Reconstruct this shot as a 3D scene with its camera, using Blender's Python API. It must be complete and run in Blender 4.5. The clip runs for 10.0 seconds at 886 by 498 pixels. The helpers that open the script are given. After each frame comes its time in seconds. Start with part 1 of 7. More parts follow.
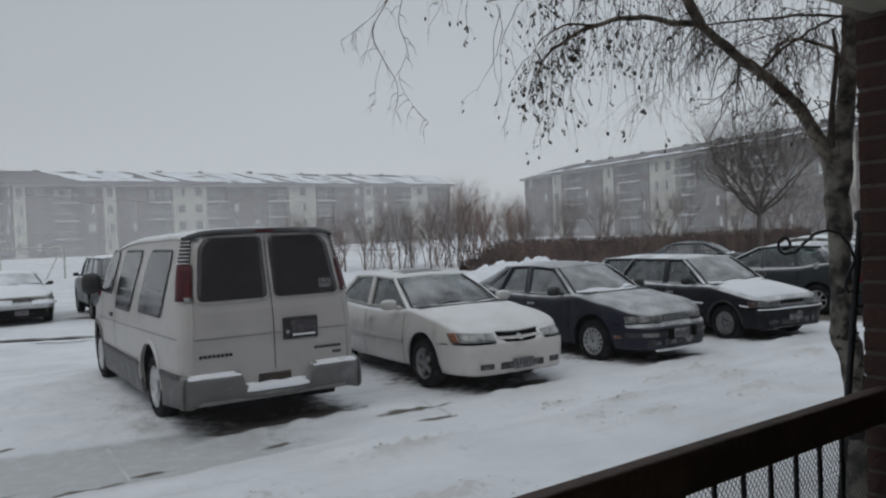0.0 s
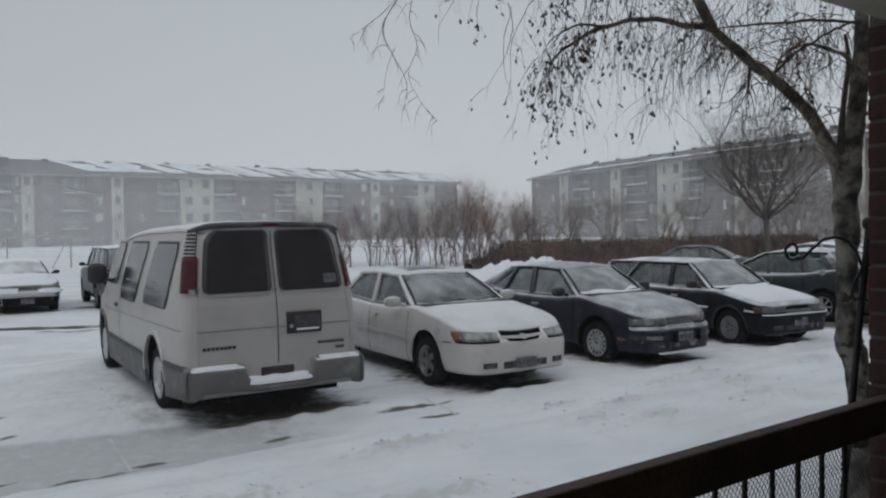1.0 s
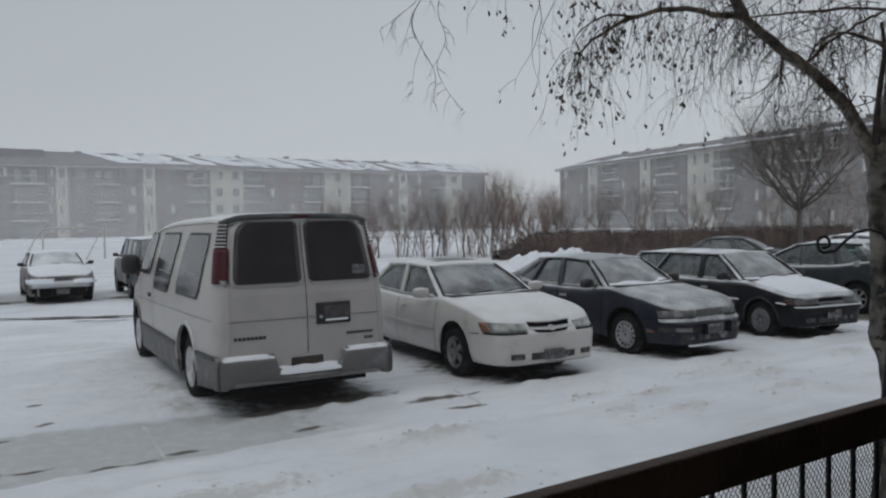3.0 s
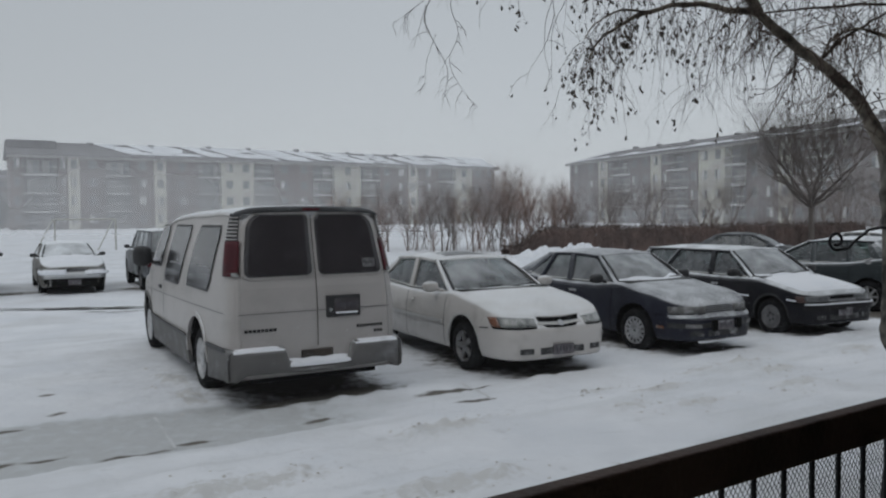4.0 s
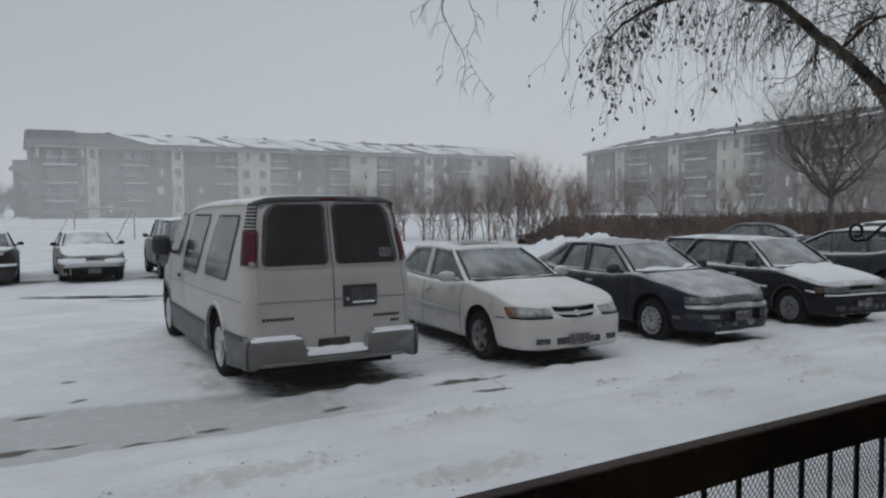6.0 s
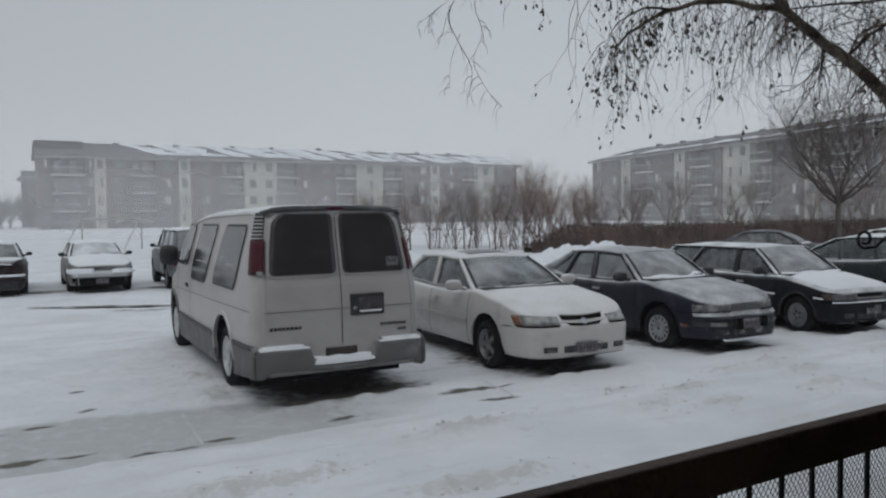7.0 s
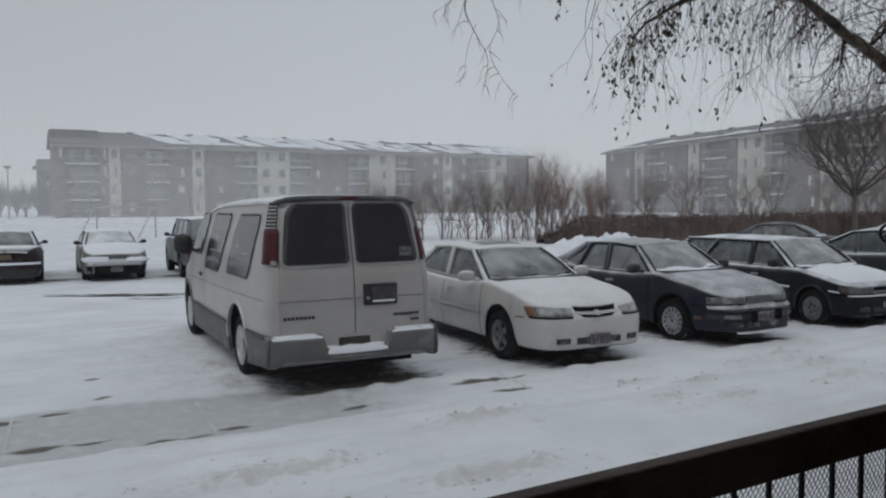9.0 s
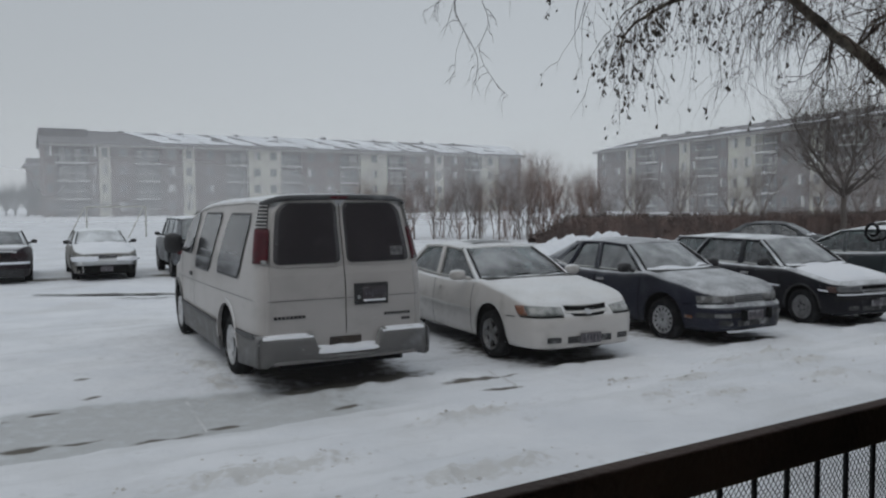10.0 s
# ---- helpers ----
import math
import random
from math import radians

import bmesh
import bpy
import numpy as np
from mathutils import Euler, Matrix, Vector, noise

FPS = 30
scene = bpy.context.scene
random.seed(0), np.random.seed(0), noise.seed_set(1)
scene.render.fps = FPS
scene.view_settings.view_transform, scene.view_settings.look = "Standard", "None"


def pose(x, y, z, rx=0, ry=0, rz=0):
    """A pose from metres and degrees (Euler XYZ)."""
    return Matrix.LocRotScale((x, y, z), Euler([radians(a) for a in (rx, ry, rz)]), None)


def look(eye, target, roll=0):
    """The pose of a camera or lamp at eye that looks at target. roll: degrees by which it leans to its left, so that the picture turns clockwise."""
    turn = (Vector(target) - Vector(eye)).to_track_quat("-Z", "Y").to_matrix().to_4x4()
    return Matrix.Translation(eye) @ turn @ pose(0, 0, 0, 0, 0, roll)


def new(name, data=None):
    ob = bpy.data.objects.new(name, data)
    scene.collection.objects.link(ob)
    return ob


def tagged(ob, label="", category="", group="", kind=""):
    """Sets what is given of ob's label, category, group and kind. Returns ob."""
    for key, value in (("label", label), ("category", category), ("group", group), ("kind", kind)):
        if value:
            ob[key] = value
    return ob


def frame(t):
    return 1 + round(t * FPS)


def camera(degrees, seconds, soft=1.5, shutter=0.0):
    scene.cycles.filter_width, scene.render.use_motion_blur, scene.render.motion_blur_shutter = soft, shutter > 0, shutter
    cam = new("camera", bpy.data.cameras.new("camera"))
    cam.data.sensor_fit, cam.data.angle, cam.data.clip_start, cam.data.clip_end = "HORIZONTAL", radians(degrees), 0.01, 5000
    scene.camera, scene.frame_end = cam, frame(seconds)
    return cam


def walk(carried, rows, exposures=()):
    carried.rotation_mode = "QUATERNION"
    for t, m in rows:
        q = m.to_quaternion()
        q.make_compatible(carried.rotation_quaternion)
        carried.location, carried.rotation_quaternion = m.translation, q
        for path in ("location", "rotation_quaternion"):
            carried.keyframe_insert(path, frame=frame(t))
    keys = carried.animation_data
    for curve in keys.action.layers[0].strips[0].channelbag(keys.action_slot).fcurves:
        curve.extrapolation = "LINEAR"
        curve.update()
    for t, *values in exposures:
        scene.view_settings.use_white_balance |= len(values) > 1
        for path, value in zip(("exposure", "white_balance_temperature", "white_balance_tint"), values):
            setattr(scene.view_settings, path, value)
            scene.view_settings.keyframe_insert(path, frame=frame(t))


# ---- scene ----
cam = camera(59.0, 10.0, soft=2.2)
PATH = [
    (0, (0.016, 0.03, 1.97), (0.137, 2.026, 1.928), -2.2),
    (0.5, (0.01, 0.025, 1.971), (0.125, 2.021, 1.919), -1.5),
    (1, (0.016, 0.033, 1.97), (0.123, 2.03, 1.923), -0.9),
    (1.5, (0.013, 0.026, 1.971), (0.1, 2.024, 1.94), -0.8),
    (2, (0.01, 0.016, 1.974), (0.064, 2.015, 1.942), -0.8),
    (3.5, (0.012, 0.014, 1.976), (0.041, 2.013, 1.893), -0.8),
    (4, (0.003, 0.002, 1.977), (0.015, 2.0, 1.893), -0.5),
    (4.5, (0.0, 0.0, 1.977), (0.0, 1.997, 1.879), -0.5),
    (5, (-0.002, -0.005, 1.979), (-0.014, 1.992, 1.873), -0.4),
    (5.5, (-0.001, -0.005, 1.979), (-0.021, 1.991, 1.866), -0.3),
    (7, (-0.012, -0.024, 1.981), (-0.056, 1.974, 1.893), -0.7),
    (7.5, (-0.009, -0.02, 1.981), (-0.059, 1.977, 1.905), -0.5),
    (8, (-0.023, -0.012, 1.979), (-0.091, 1.984, 1.875), -0.8),
    (8.5, (-0.031, -0.002, 1.981), (-0.117, 1.993, 1.874), -0.7),
    (9, (-0.026, -0.014, 1.982), (-0.101, 1.982, 1.87), -0.4),
    (9.5, (-0.022, -0.004, 1.982), (-0.084, 1.992, 1.87), -0.3),
    (10, (-0.016, -0.016, 1.981), (-0.07, 1.98, 1.867), -0.4),
]
walk(cam, [(t, look(eye, target, roll)) for t, eye, target, roll in PATH])

# ---------------------------------------------------------------- light
world = bpy.data.worlds.new("overcast")
scene.world = world
world.use_nodes = True
wn, wl = world.node_tree.nodes, world.node_tree.links
wn.clear()
sky = wn.new("ShaderNodeTexSky")
sky.sky_type, sky.sun_disc = "NISHITA", False
sky.sun_elevation, sky.sun_rotation = radians(38), radians(200)
sky_bg = wn.new("ShaderNodeBackground")
sky_bg.inputs["Strength"].default_value = 0.05
wl.new(sky.outputs[0], sky_bg.inputs["Color"])
# the cloud deck: even grey, a little lighter at the horizon, brightest overhead
tc = wn.new("ShaderNodeTexCoord")
sep = wn.new("ShaderNodeSeparateXYZ")
wl.new(tc.outputs["Generated"], sep.inputs[0])
ramp = wn.new("ShaderNodeValToRGB")
ramp.color_ramp.elements[0].position, ramp.color_ramp.elements[0].color = 0.0, (0.542, 0.574, 0.604, 1)
ramp.color_ramp.elements[1].position, ramp.color_ramp.elements[1].color = 0.38, (0.458, 0.496, 0.53, 1)
zenith = ramp.color_ramp.elements.new(1.0)
zenith.color = (0.565, 0.605, 0.645, 1)
wl.new(sep.outputs["Z"], ramp.inputs[0])
cloud = wn.new("ShaderNodeBackground")
cloud.inputs["Strength"].default_value = 1.0
heavy = wn.new("ShaderNodeMapRange")
heavy.interpolation_type = "SMOOTHSTEP"
for k, v in ((1, -0.7), (2, 0.05), (3, 0.9), (4, 1.0)):
    heavy.inputs[k].default_value = v
wl.new(sep.outputs["X"], heavy.inputs[0])
dim = wn.new("ShaderNodeVectorMath")
dim.operation = "SCALE"
wl.new(ramp.outputs[0], dim.inputs[0])
wl.new(heavy.outputs[0], dim.inputs["Scale"])
wl.new(dim.outputs[0], cloud.inputs["Color"])
mixw = wn.new("ShaderNodeMixShader")
mixw.inputs[0].default_value = 0.9
wout = wn.new("ShaderNodeOutputWorld")
wl.new(sky_bg.outputs[0], mixw.inputs[1])
wl.new(cloud.outputs[0], mixw.inputs[2])
wl.new(mixw.outputs[0], wout.inputs[0])

sun = new("sun", bpy.data.lights.new("sun", "SUN"))
sun.data.energy, sun.data.angle, sun.data.color = 0.4, radians(50), (1.0, 0.97, 0.93)
sun.matrix_world = look((0, 0, 30), (8, 18, 0))


# ---------------------------------------------------------------- materials
def material(name, color, rough=0.7, metal=0.0, color2=None, scale=6.0, bump=0.0, bump_scale=40.0, spec=0.5, stain=None, stain_scale=1.2, stain_amount=0.4, snow=0.0, coat=0.0, vary=0.0, soft=0.25):
    """A surface with two scales of variation; snow: how much of the faces that look up is dusted."""
    m = bpy.data.materials.new(name)
    m.use_nodes = True
    n, l = m.node_tree.nodes, m.node_tree.links
    b = n["Principled BSDF"]
    b.inputs["Roughness"].default_value, b.inputs["Metallic"].default_value = rough, metal
    b.inputs["Specular IOR Level"].default_value = spec
    b.inputs["Coat Weight"].default_value = coat
    tex = n.new("ShaderNodeTexCoord")
    geo = n.new("ShaderNodeNewGeometry")

    def noise_of(s, detail=5.0):
        t = n.new("ShaderNodeTexNoise")
        t.inputs["Scale"].default_value, t.inputs["Detail"].default_value = s, detail
        l.new(tex.outputs["Object"], t.inputs["Vector"])
        return t.outputs[0]

    def mix(fac, a, c):
        x = n.new("ShaderNodeMix")
        x.data_type = "RGBA"
        for sock, v in ((x.inputs[0], fac), (x.inputs[6], a), (x.inputs[7], c)):
            if hasattr(v, "is_linked"):
                l.new(v, sock)
            else:
                sock.default_value = v if isinstance(v, float) else (*v, 1)
        return x.outputs[2]

    def span(v, lo, hi):
        r = n.new("ShaderNodeMapRange")
        r.interpolation_type = "SMOOTHSTEP"
        r.inputs[1].default_value, r.inputs[2].default_value = lo, hi
        l.new(v, r.inputs[0])
        return r.outputs[0]

    def times(a, c):
        x = n.new("ShaderNodeMath")
        x.operation = "MULTIPLY"
        for sock, v in ((x.inputs[0], a), (x.inputs[1], c)):
            if hasattr(v, "is_linked"):
                l.new(v, sock)
            else:
                sock.default_value = v
        return x.outputs[0]

    col = mix(span(noise_of(scale), 0.35, 0.68), color, color2 or tuple(c * 0.78 for c in color))
    if vary:
        info = n.new("ShaderNodeObjectInfo")
        col = mix(times(info.outputs["Random"], vary), col, tuple(c * 0.45 for c in color))
    if stain:
        col = mix(times(span(noise_of(stain_scale, 8.0), 0.48, 0.72), stain_amount), col, stain)
    if snow:
        s = n.new("ShaderNodeSeparateXYZ")
        l.new(geo.outputs["Normal"], s.inputs[0])
        up = span(s.outputs["Z"], 0.25, 0.8)
        both = n.new("ShaderNodeMath")
        both.operation = "ADD"
        l.new(times(noise_of(2.4, 4.0), 0.6), both.inputs[0]), l.new(times(noise_of(38.0, 5.0), 0.4), both.inputs[1])
        cover = times(up, span(both.outputs[0], 0.99 - soft - 0.75 * snow, 0.99 + soft - 0.75 * snow))
        col = mix(cover, col, (0.82, 0.85, 0.88))
        rr = n.new("ShaderNodeMapRange")
        rr.inputs[3].default_value, rr.inputs[4].default_value = rough, 0.85
        l.new(cover, rr.inputs[0])
        l.new(rr.outputs[0], b.inputs["Roughness"])
    l.new(col, b.inputs["Base Color"])
    if bump:
        bp = n.new("ShaderNodeBump")
        bp.inputs["Strength"].default_value, bp.inputs["Distance"].default_value = bump, 0.02
        l.new(noise_of(bump_scale, 8.0), bp.inputs["Height"])
        l.new(bp.outputs[0], b.inputs["Normal"])
    return m


def glass_material(name, tint, rough=0.04, frost=0.0, least=0.0, grain=5.0):
    """A thin pane: tinted, with a real surface gloss; frost: blown snow that sticks to it."""
    m = bpy.data.materials.new(name)
    m.use_nodes = True
    n, l = m.node_tree.nodes, m.node_tree.links
    n.remove(n["Principled BSDF"])
    tr, gl, lw, pw, fr, mx = (n.new("ShaderNode" + k) for k in ("BsdfTransparent", "BsdfGlossy", "LayerWeight", "Math", "Math", "MixShader"))
    tr.inputs[0].default_value = (*tint, 1)
    gl.inputs["Roughness"].default_value = rough
    gl.inputs["Color"].default_value = (0.9, 0.93, 0.95, 1)
    pw.operation, fr.operation = "POWER", "MULTIPLY_ADD"
    pw.inputs[1].default_value, fr.inputs[1].default_value, fr.inputs[2].default_value = 4.0, 0.8, 0.045
    l.new(lw.outputs["Facing"], pw.inputs[0]), l.new(pw.outputs[0], fr.inputs[0])
    l.new(fr.outputs[0], mx.inputs[0]), l.new(tr.outputs[0], mx.inputs[1]), l.new(gl.outputs[0], mx.inputs[2])
    last = mx.outputs[0]
    if frost:
        df, m2, nt, r, tx = (n.new("ShaderNode" + k) for k in ("BsdfDiffuse", "MixShader", "TexNoise", "MapRange", "TexCoord"))
        df.inputs[0].default_value = (0.8, 0.83, 0.86, 1)
        nt.inputs["Scale"].default_value, nt.inputs["Detail"].default_value = grain, 10.0
        r.inputs[1].default_value, r.inputs[2].default_value, r.inputs[3].default_value, r.inputs[4].default_value = 0.32, 0.72, least, frost
        l.new(tx.outputs["Object"], nt.inputs["Vector"]), l.new(nt.outputs[0], r.inputs[0]), l.new(r.outputs[0], m2.inputs[0])
        l.new(last, m2.inputs[1]), l.new(df.outputs[0], m2.inputs[2])
        last = m2.outputs[0]
    l.new(last, n["Material Output"].inputs[0])
    return m


SNOW = material("snow", (0.83, 0.85, 0.89), 0.9, color2=(0.76, 0.79, 0.84), scale=1.5, bump=0.5, bump_scale=14)
BARK = material("bark", (0.075, 0.06, 0.052), 0.95, color2=(0.04, 0.033, 0.03), scale=12, bump=0.8, bump_scale=30)
TWIG = material("twig", (0.085, 0.06, 0.05), 0.9, color2=(0.05, 0.036, 0.03), scale=8)
# shrub and hedge twigs: haze is put into these lightened colours
SHRUB = material("shrub_twig", (0.25, 0.17, 0.145), 0.95, color2=(0.19, 0.14, 0.125), scale=0.5)
HEDGE = material("hedge_twig", (0.16, 0.115, 0.102), 0.95, color2=(0.105, 0.08, 0.073), scale=1.2)
DEAD_LEAF = material("dead_leaf", (0.06, 0.048, 0.036), 0.8, color2=(0.035, 0.028, 0.022), scale=5)
RAIL_WOOD = material("rail_wood", (0.1, 0.064, 0.052), 0.75, color2=(0.055, 0.035, 0.03), scale=5, bump=0.4, bump_scale=60, stain=(0.09, 0.06, 0.045), stain_scale=9, stain_amount=0.3)
IRON = material("black_iron", (0.018, 0.018, 0.022), 0.6, metal=0.3, bump=0.3, bump_scale=90)
WIRE = material("plastic_netting", (0.035, 0.035, 0.035), 0.7)
BRICK = material("brick", (0.068, 0.033, 0.027), 0.92, color2=(0.05, 0.026, 0.022), scale=9, bump=0.6, bump_scale=50, vary=0.7)
MORTAR = material("mortar", (0.1, 0.085, 0.075), 0.95, scale=20, bump=0.5, bump_scale=80)
SOFFIT = material("soffit_paint", (0.42, 0.39, 0.32), 0.85, scale=2, stain=(0.25, 0.22, 0.18))
DECK = material("deck_concrete", (0.4, 0.39, 0.37), 0.9, scale=3, bump=0.4)
FAR_BRICK = material("far_brick", (0.1, 0.064, 0.055), 0.95, color2=(0.07, 0.047, 0.041), scale=0.25, stain=(0.09, 0.065, 0.06), stain_scale=0.08)
FAR_PANEL = material("far_panel", (0.5, 0.49, 0.4), 0.9, color2=(0.4, 0.38, 0.34), scale=0.3, stain=(0.3, 0.28, 0.25), stain_scale=0.15)
FAR_WHITE = material("far_trim", (0.52, 0.52, 0.5), 0.8, scale=0.4)
FAR_FRAME = material("far_frame", (0.26, 0.25, 0.235), 0.8, scale=0.4)
FAR_BRICK_DARK = material("far_brick_dark", (0.085, 0.058, 0.051), 0.95, color2=(0.06, 0.042, 0.039), scale=0.25, stain=(0.055, 0.045, 0.042), stain_scale=0.08)
FAR_GLASS = material("far_glass", (0.06, 0.07, 0.08), 0.15, color2=(0.14, 0.15, 0.16), scale=0.35)
FAR_DARK = material("far_bar_and_shade", (0.07, 0.055, 0.05), 0.9, scale=0.3)
# shingle colour lightened for the haze over the far roofs
SHINGLE = material("shingle", (0.15, 0.145, 0.15), 0.95, color2=(0.11, 0.105, 0.11), scale=0.6)
ROOF_SNOW = material("roof_snow", (0.8, 0.83, 0.87), 0.9, color2=(0.7, 0.73, 0.78), scale=0.4)
GOAL_STEEL = material("goal_steel", (0.5, 0.5, 0.47), 0.6, color2=(0.38, 0.37, 0.34))
CONIFER = material("conifer", (0.035, 0.045, 0.04), 0.95, scale=0.6)


# ---------------------------------------------------------------- mesh helpers
class Geo:
    """Gathers vertices and faces for one mesh."""

    def __init__(self):
        self.v, self.f, self.caps = [], [], 0

    def add(self, vs, fs):
        k = len(self.v)
        self.v.extend(tuple(p) for p in vs)
        self.f.extend(tuple(i + k for i in face) for face in fs)
        return self

    def box(self, lo, hi, m=None, bev=0.0):
        (x0, y0, z0), (x1, y1, z1) = lo, hi
        if bev <= 0:
            vs = [Vector((x, y, z)) for x in (x0, x1) for y in (y0, y1) for z in (z0, z1)]
            fs = [(0, 1, 3, 2), (4, 6, 7, 5), (0, 4, 5, 1), (2, 3, 7, 6), (0, 2, 6, 4), (1, 5, 7, 3)]
            return self.add([m @ p for p in vs] if m else vs, fs)
        bm = bmesh.new()
        bmesh.ops.create_cube(bm, size=1.0)
        bmesh.ops.scale(bm, vec=(x1 - x0, y1 - y0, z1 - z0), verts=bm.verts)
        bmesh.ops.translate(bm, vec=((x0 + x1) / 2, (y0 + y1) / 2, (z0 + z1) / 2), verts=bm.verts)
        bmesh.ops.bevel(bm, geom=bm.edges[:], offset=bev, segments=2, affect="EDGES", profile=0.5)
        bm.verts.index_update()
        self.add([(m @ p.co) if m else p.co for p in bm.verts], [[q.index for q in f.verts] for f in bm.faces])
        bm.free()
        return self

    def grid(self, rows, close=False):
        """rows: lists of points of equal length, joined by quads."""
        w = len(rows[0])
        vs = [p for r in rows for p in r]
        fs = []
        for i in range(len(rows) - 1):
            for j in range(w if close else w - 1):
                a, b = i * w + j, i * w + (j + 1) % w
                fs.append((a, b, b + w, a + w))
        return self.add(vs, fs)

    def tube(self, pts, radii, sides=6, caps=True):
        pts = [Vector(p) for p in pts]
        if isinstance(radii, (int, float)):
            radii = [radii] * len(pts)
        rows = []
        ref = Vector((0.31, 0.17, 0.93))
        for i, p in enumerate(pts):
            d = (pts[min(i + 1, len(pts) - 1)] - pts[max(i - 1, 0)]).normalized()
            if abs(d.dot(ref)) > 0.97:
                ref = Vector((0.9, -0.3, 0.1))
            a = d.cross(ref).normalized()
            c = d.cross(a)
            rows.append([p + radii[i] * (math.cos(q) * a + math.sin(q) * c) for q in [2 * math.pi * k / sides for k in range(sides)]])
        self.grid(rows, close=True)
        if caps:
            k = len(self.v)
            n = len(rows) * sides
            self.f.append(tuple(range(k - n, k - n + sides)))
            self.f.append(tuple(range(k - sides, k)))
        return self

    def patch(self, c00, c10, c11, c01, nu=6, nv=4, bulge=(0, 0, 0)):
        """A bowed four-cornered sheet."""
        c00, c10, c11, c01, b = (Vector(c) for c in (c00, c10, c11, c01, bulge))
        rows = []
        for i in range(nv + 1):
            v = i / nv
            rows.append([(c00 * (1 - u) + c10 * u) * (1 - v) + (c01 * (1 - u) + c11 * u) * v + b * (16 * u * (1 - u) * v * (1 - v) * 0.5 + 2 * u * (1 - u)) for u in [j / nu for j in range(nu + 1)]])
        return self.grid(rows)

    def mesh(self, name, mat, smooth=False):
        me = bpy.data.meshes.new(name)
        me.from_pydata(self.v, [], self.f)
        me.materials.append(mat)
        if smooth:
            me.polygons.foreach_set("use_smooth", [True] * len(me.polygons))
        me.update()
        return me


def part(name, geo, mat, parent=None, label="", smooth=False, thick=0.0):
    ob = new(name, geo.mesh(name, mat, smooth))
    if parent:
        ob.parent = parent
    if label:
        tagged(ob, label)
    if thick:
        s = ob.modifiers.new("thickness", "SOLIDIFY")
        s.thickness, s.offset = thick, -1
    return ob


def thing(name, m, label, category, group="", kind=""):
    ob = new(name)
    ob.matrix_world = m
    return tagged(ob, label, category, group, kind)


def smooth_line(pts, t):
    """Smooth curve through (x, value) pairs in order of x."""
    if t <= pts[0][0]:
        return pts[0][1]
    for i in range(len(pts) - 1):
        (x0, a), (x1, b) = pts[i], pts[i + 1]
        if t <= x1:
            s0 = (b - a) / (x1 - x0)
            ma = s0 if i == 0 else 0.5 * (s0 + (a - pts[i - 1][1]) / (x0 - pts[i - 1][0]))
            mb = s0 if i + 2 >= len(pts) else 0.5 * (s0 + (pts[i + 2][1] - b) / (pts[i + 2][0] - x1))
            h, u = x1 - x0, (t - x0) / (x1 - x0)
            return (2 * u**3 - 3 * u**2 + 1) * a + (u**3 - 2 * u**2 + u) * h * ma + (3 * u**2 - 2 * u**3) * b + (u**3 - u**2) * h * mb
    return pts[-1][1]


def step(a, b, x):
    u = min(1.0, max(0.0, (x - a) / (b - a)))
    return u * u * (3 - 2 * u)


# ---------------------------------------------------------------- ground
ROW = radians(31)          # the bays' row runs along this direction
RU, RV = Vector((math.cos(ROW), math.sin(ROW))), Vector((-math.sin(ROW), math.cos(ROW)))
# bare, wet asphalt: along the row, across it, half sizes
BARE = [(1.7, 7.08, 0.2, 0.06), (2.93, 7.16, 0.2, 0.06), (4.6, 7.48, 0.42, 0.11), (4.62, 6.94, 0.3, 0.06), (2.75, 8.0, 0.3, 0.04), (0.28, 8.42, 0.17, 0.05),
        (0.5, 7.24, 0.17, 0.05), (0.08, 7.27, 0.22, 0.08), (1.2, 6.98, 0.35, 0.04), (0.74, 9.8, 0.1, 0.06), (0.74, 8.78, 0.1, 0.05), (-0.2, 8.3, 0.15, 0.12), (4.95, 7.45, 0.25, 0.05),
        # under the vehicles: bare ground whose dark colour also paints in their shade
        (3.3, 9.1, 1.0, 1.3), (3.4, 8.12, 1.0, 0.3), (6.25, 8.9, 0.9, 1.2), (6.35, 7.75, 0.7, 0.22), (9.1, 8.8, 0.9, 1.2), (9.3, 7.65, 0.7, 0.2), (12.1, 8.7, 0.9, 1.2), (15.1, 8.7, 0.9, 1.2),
        (1.0, 23.8, 1.0, 0.5), (4.3, 23.4, 1.1, 0.5), (-1.9, 23.6, 1.0, 0.6)]
TUMBLED = [(7.7, 6.6, 0.5, 0.2), (8.6, 6.65, 0.6, 0.22), (8.6, 6.1, 0.5, 0.2), (8.1, 5.5, 0.6, 0.25), (6.7, 6.25, 0.7, 0.2), (6.5, 5.5, 0.6, 0.2), (5.85, 5.85, 0.5, 0.2), (3.75, 6.1, 0.8, 0.25), (3.0, 4.77, 1.0, 0.3), (10.9, 6.45, 0.7, 0.3), (6.0, 6.55, 0.35, 0.1), (1.6, 5.6, 1.2, 0.35), (2.05, 8.7, 0.3, 0.5), (2.1, 9.8, 0.28, 0.7)]


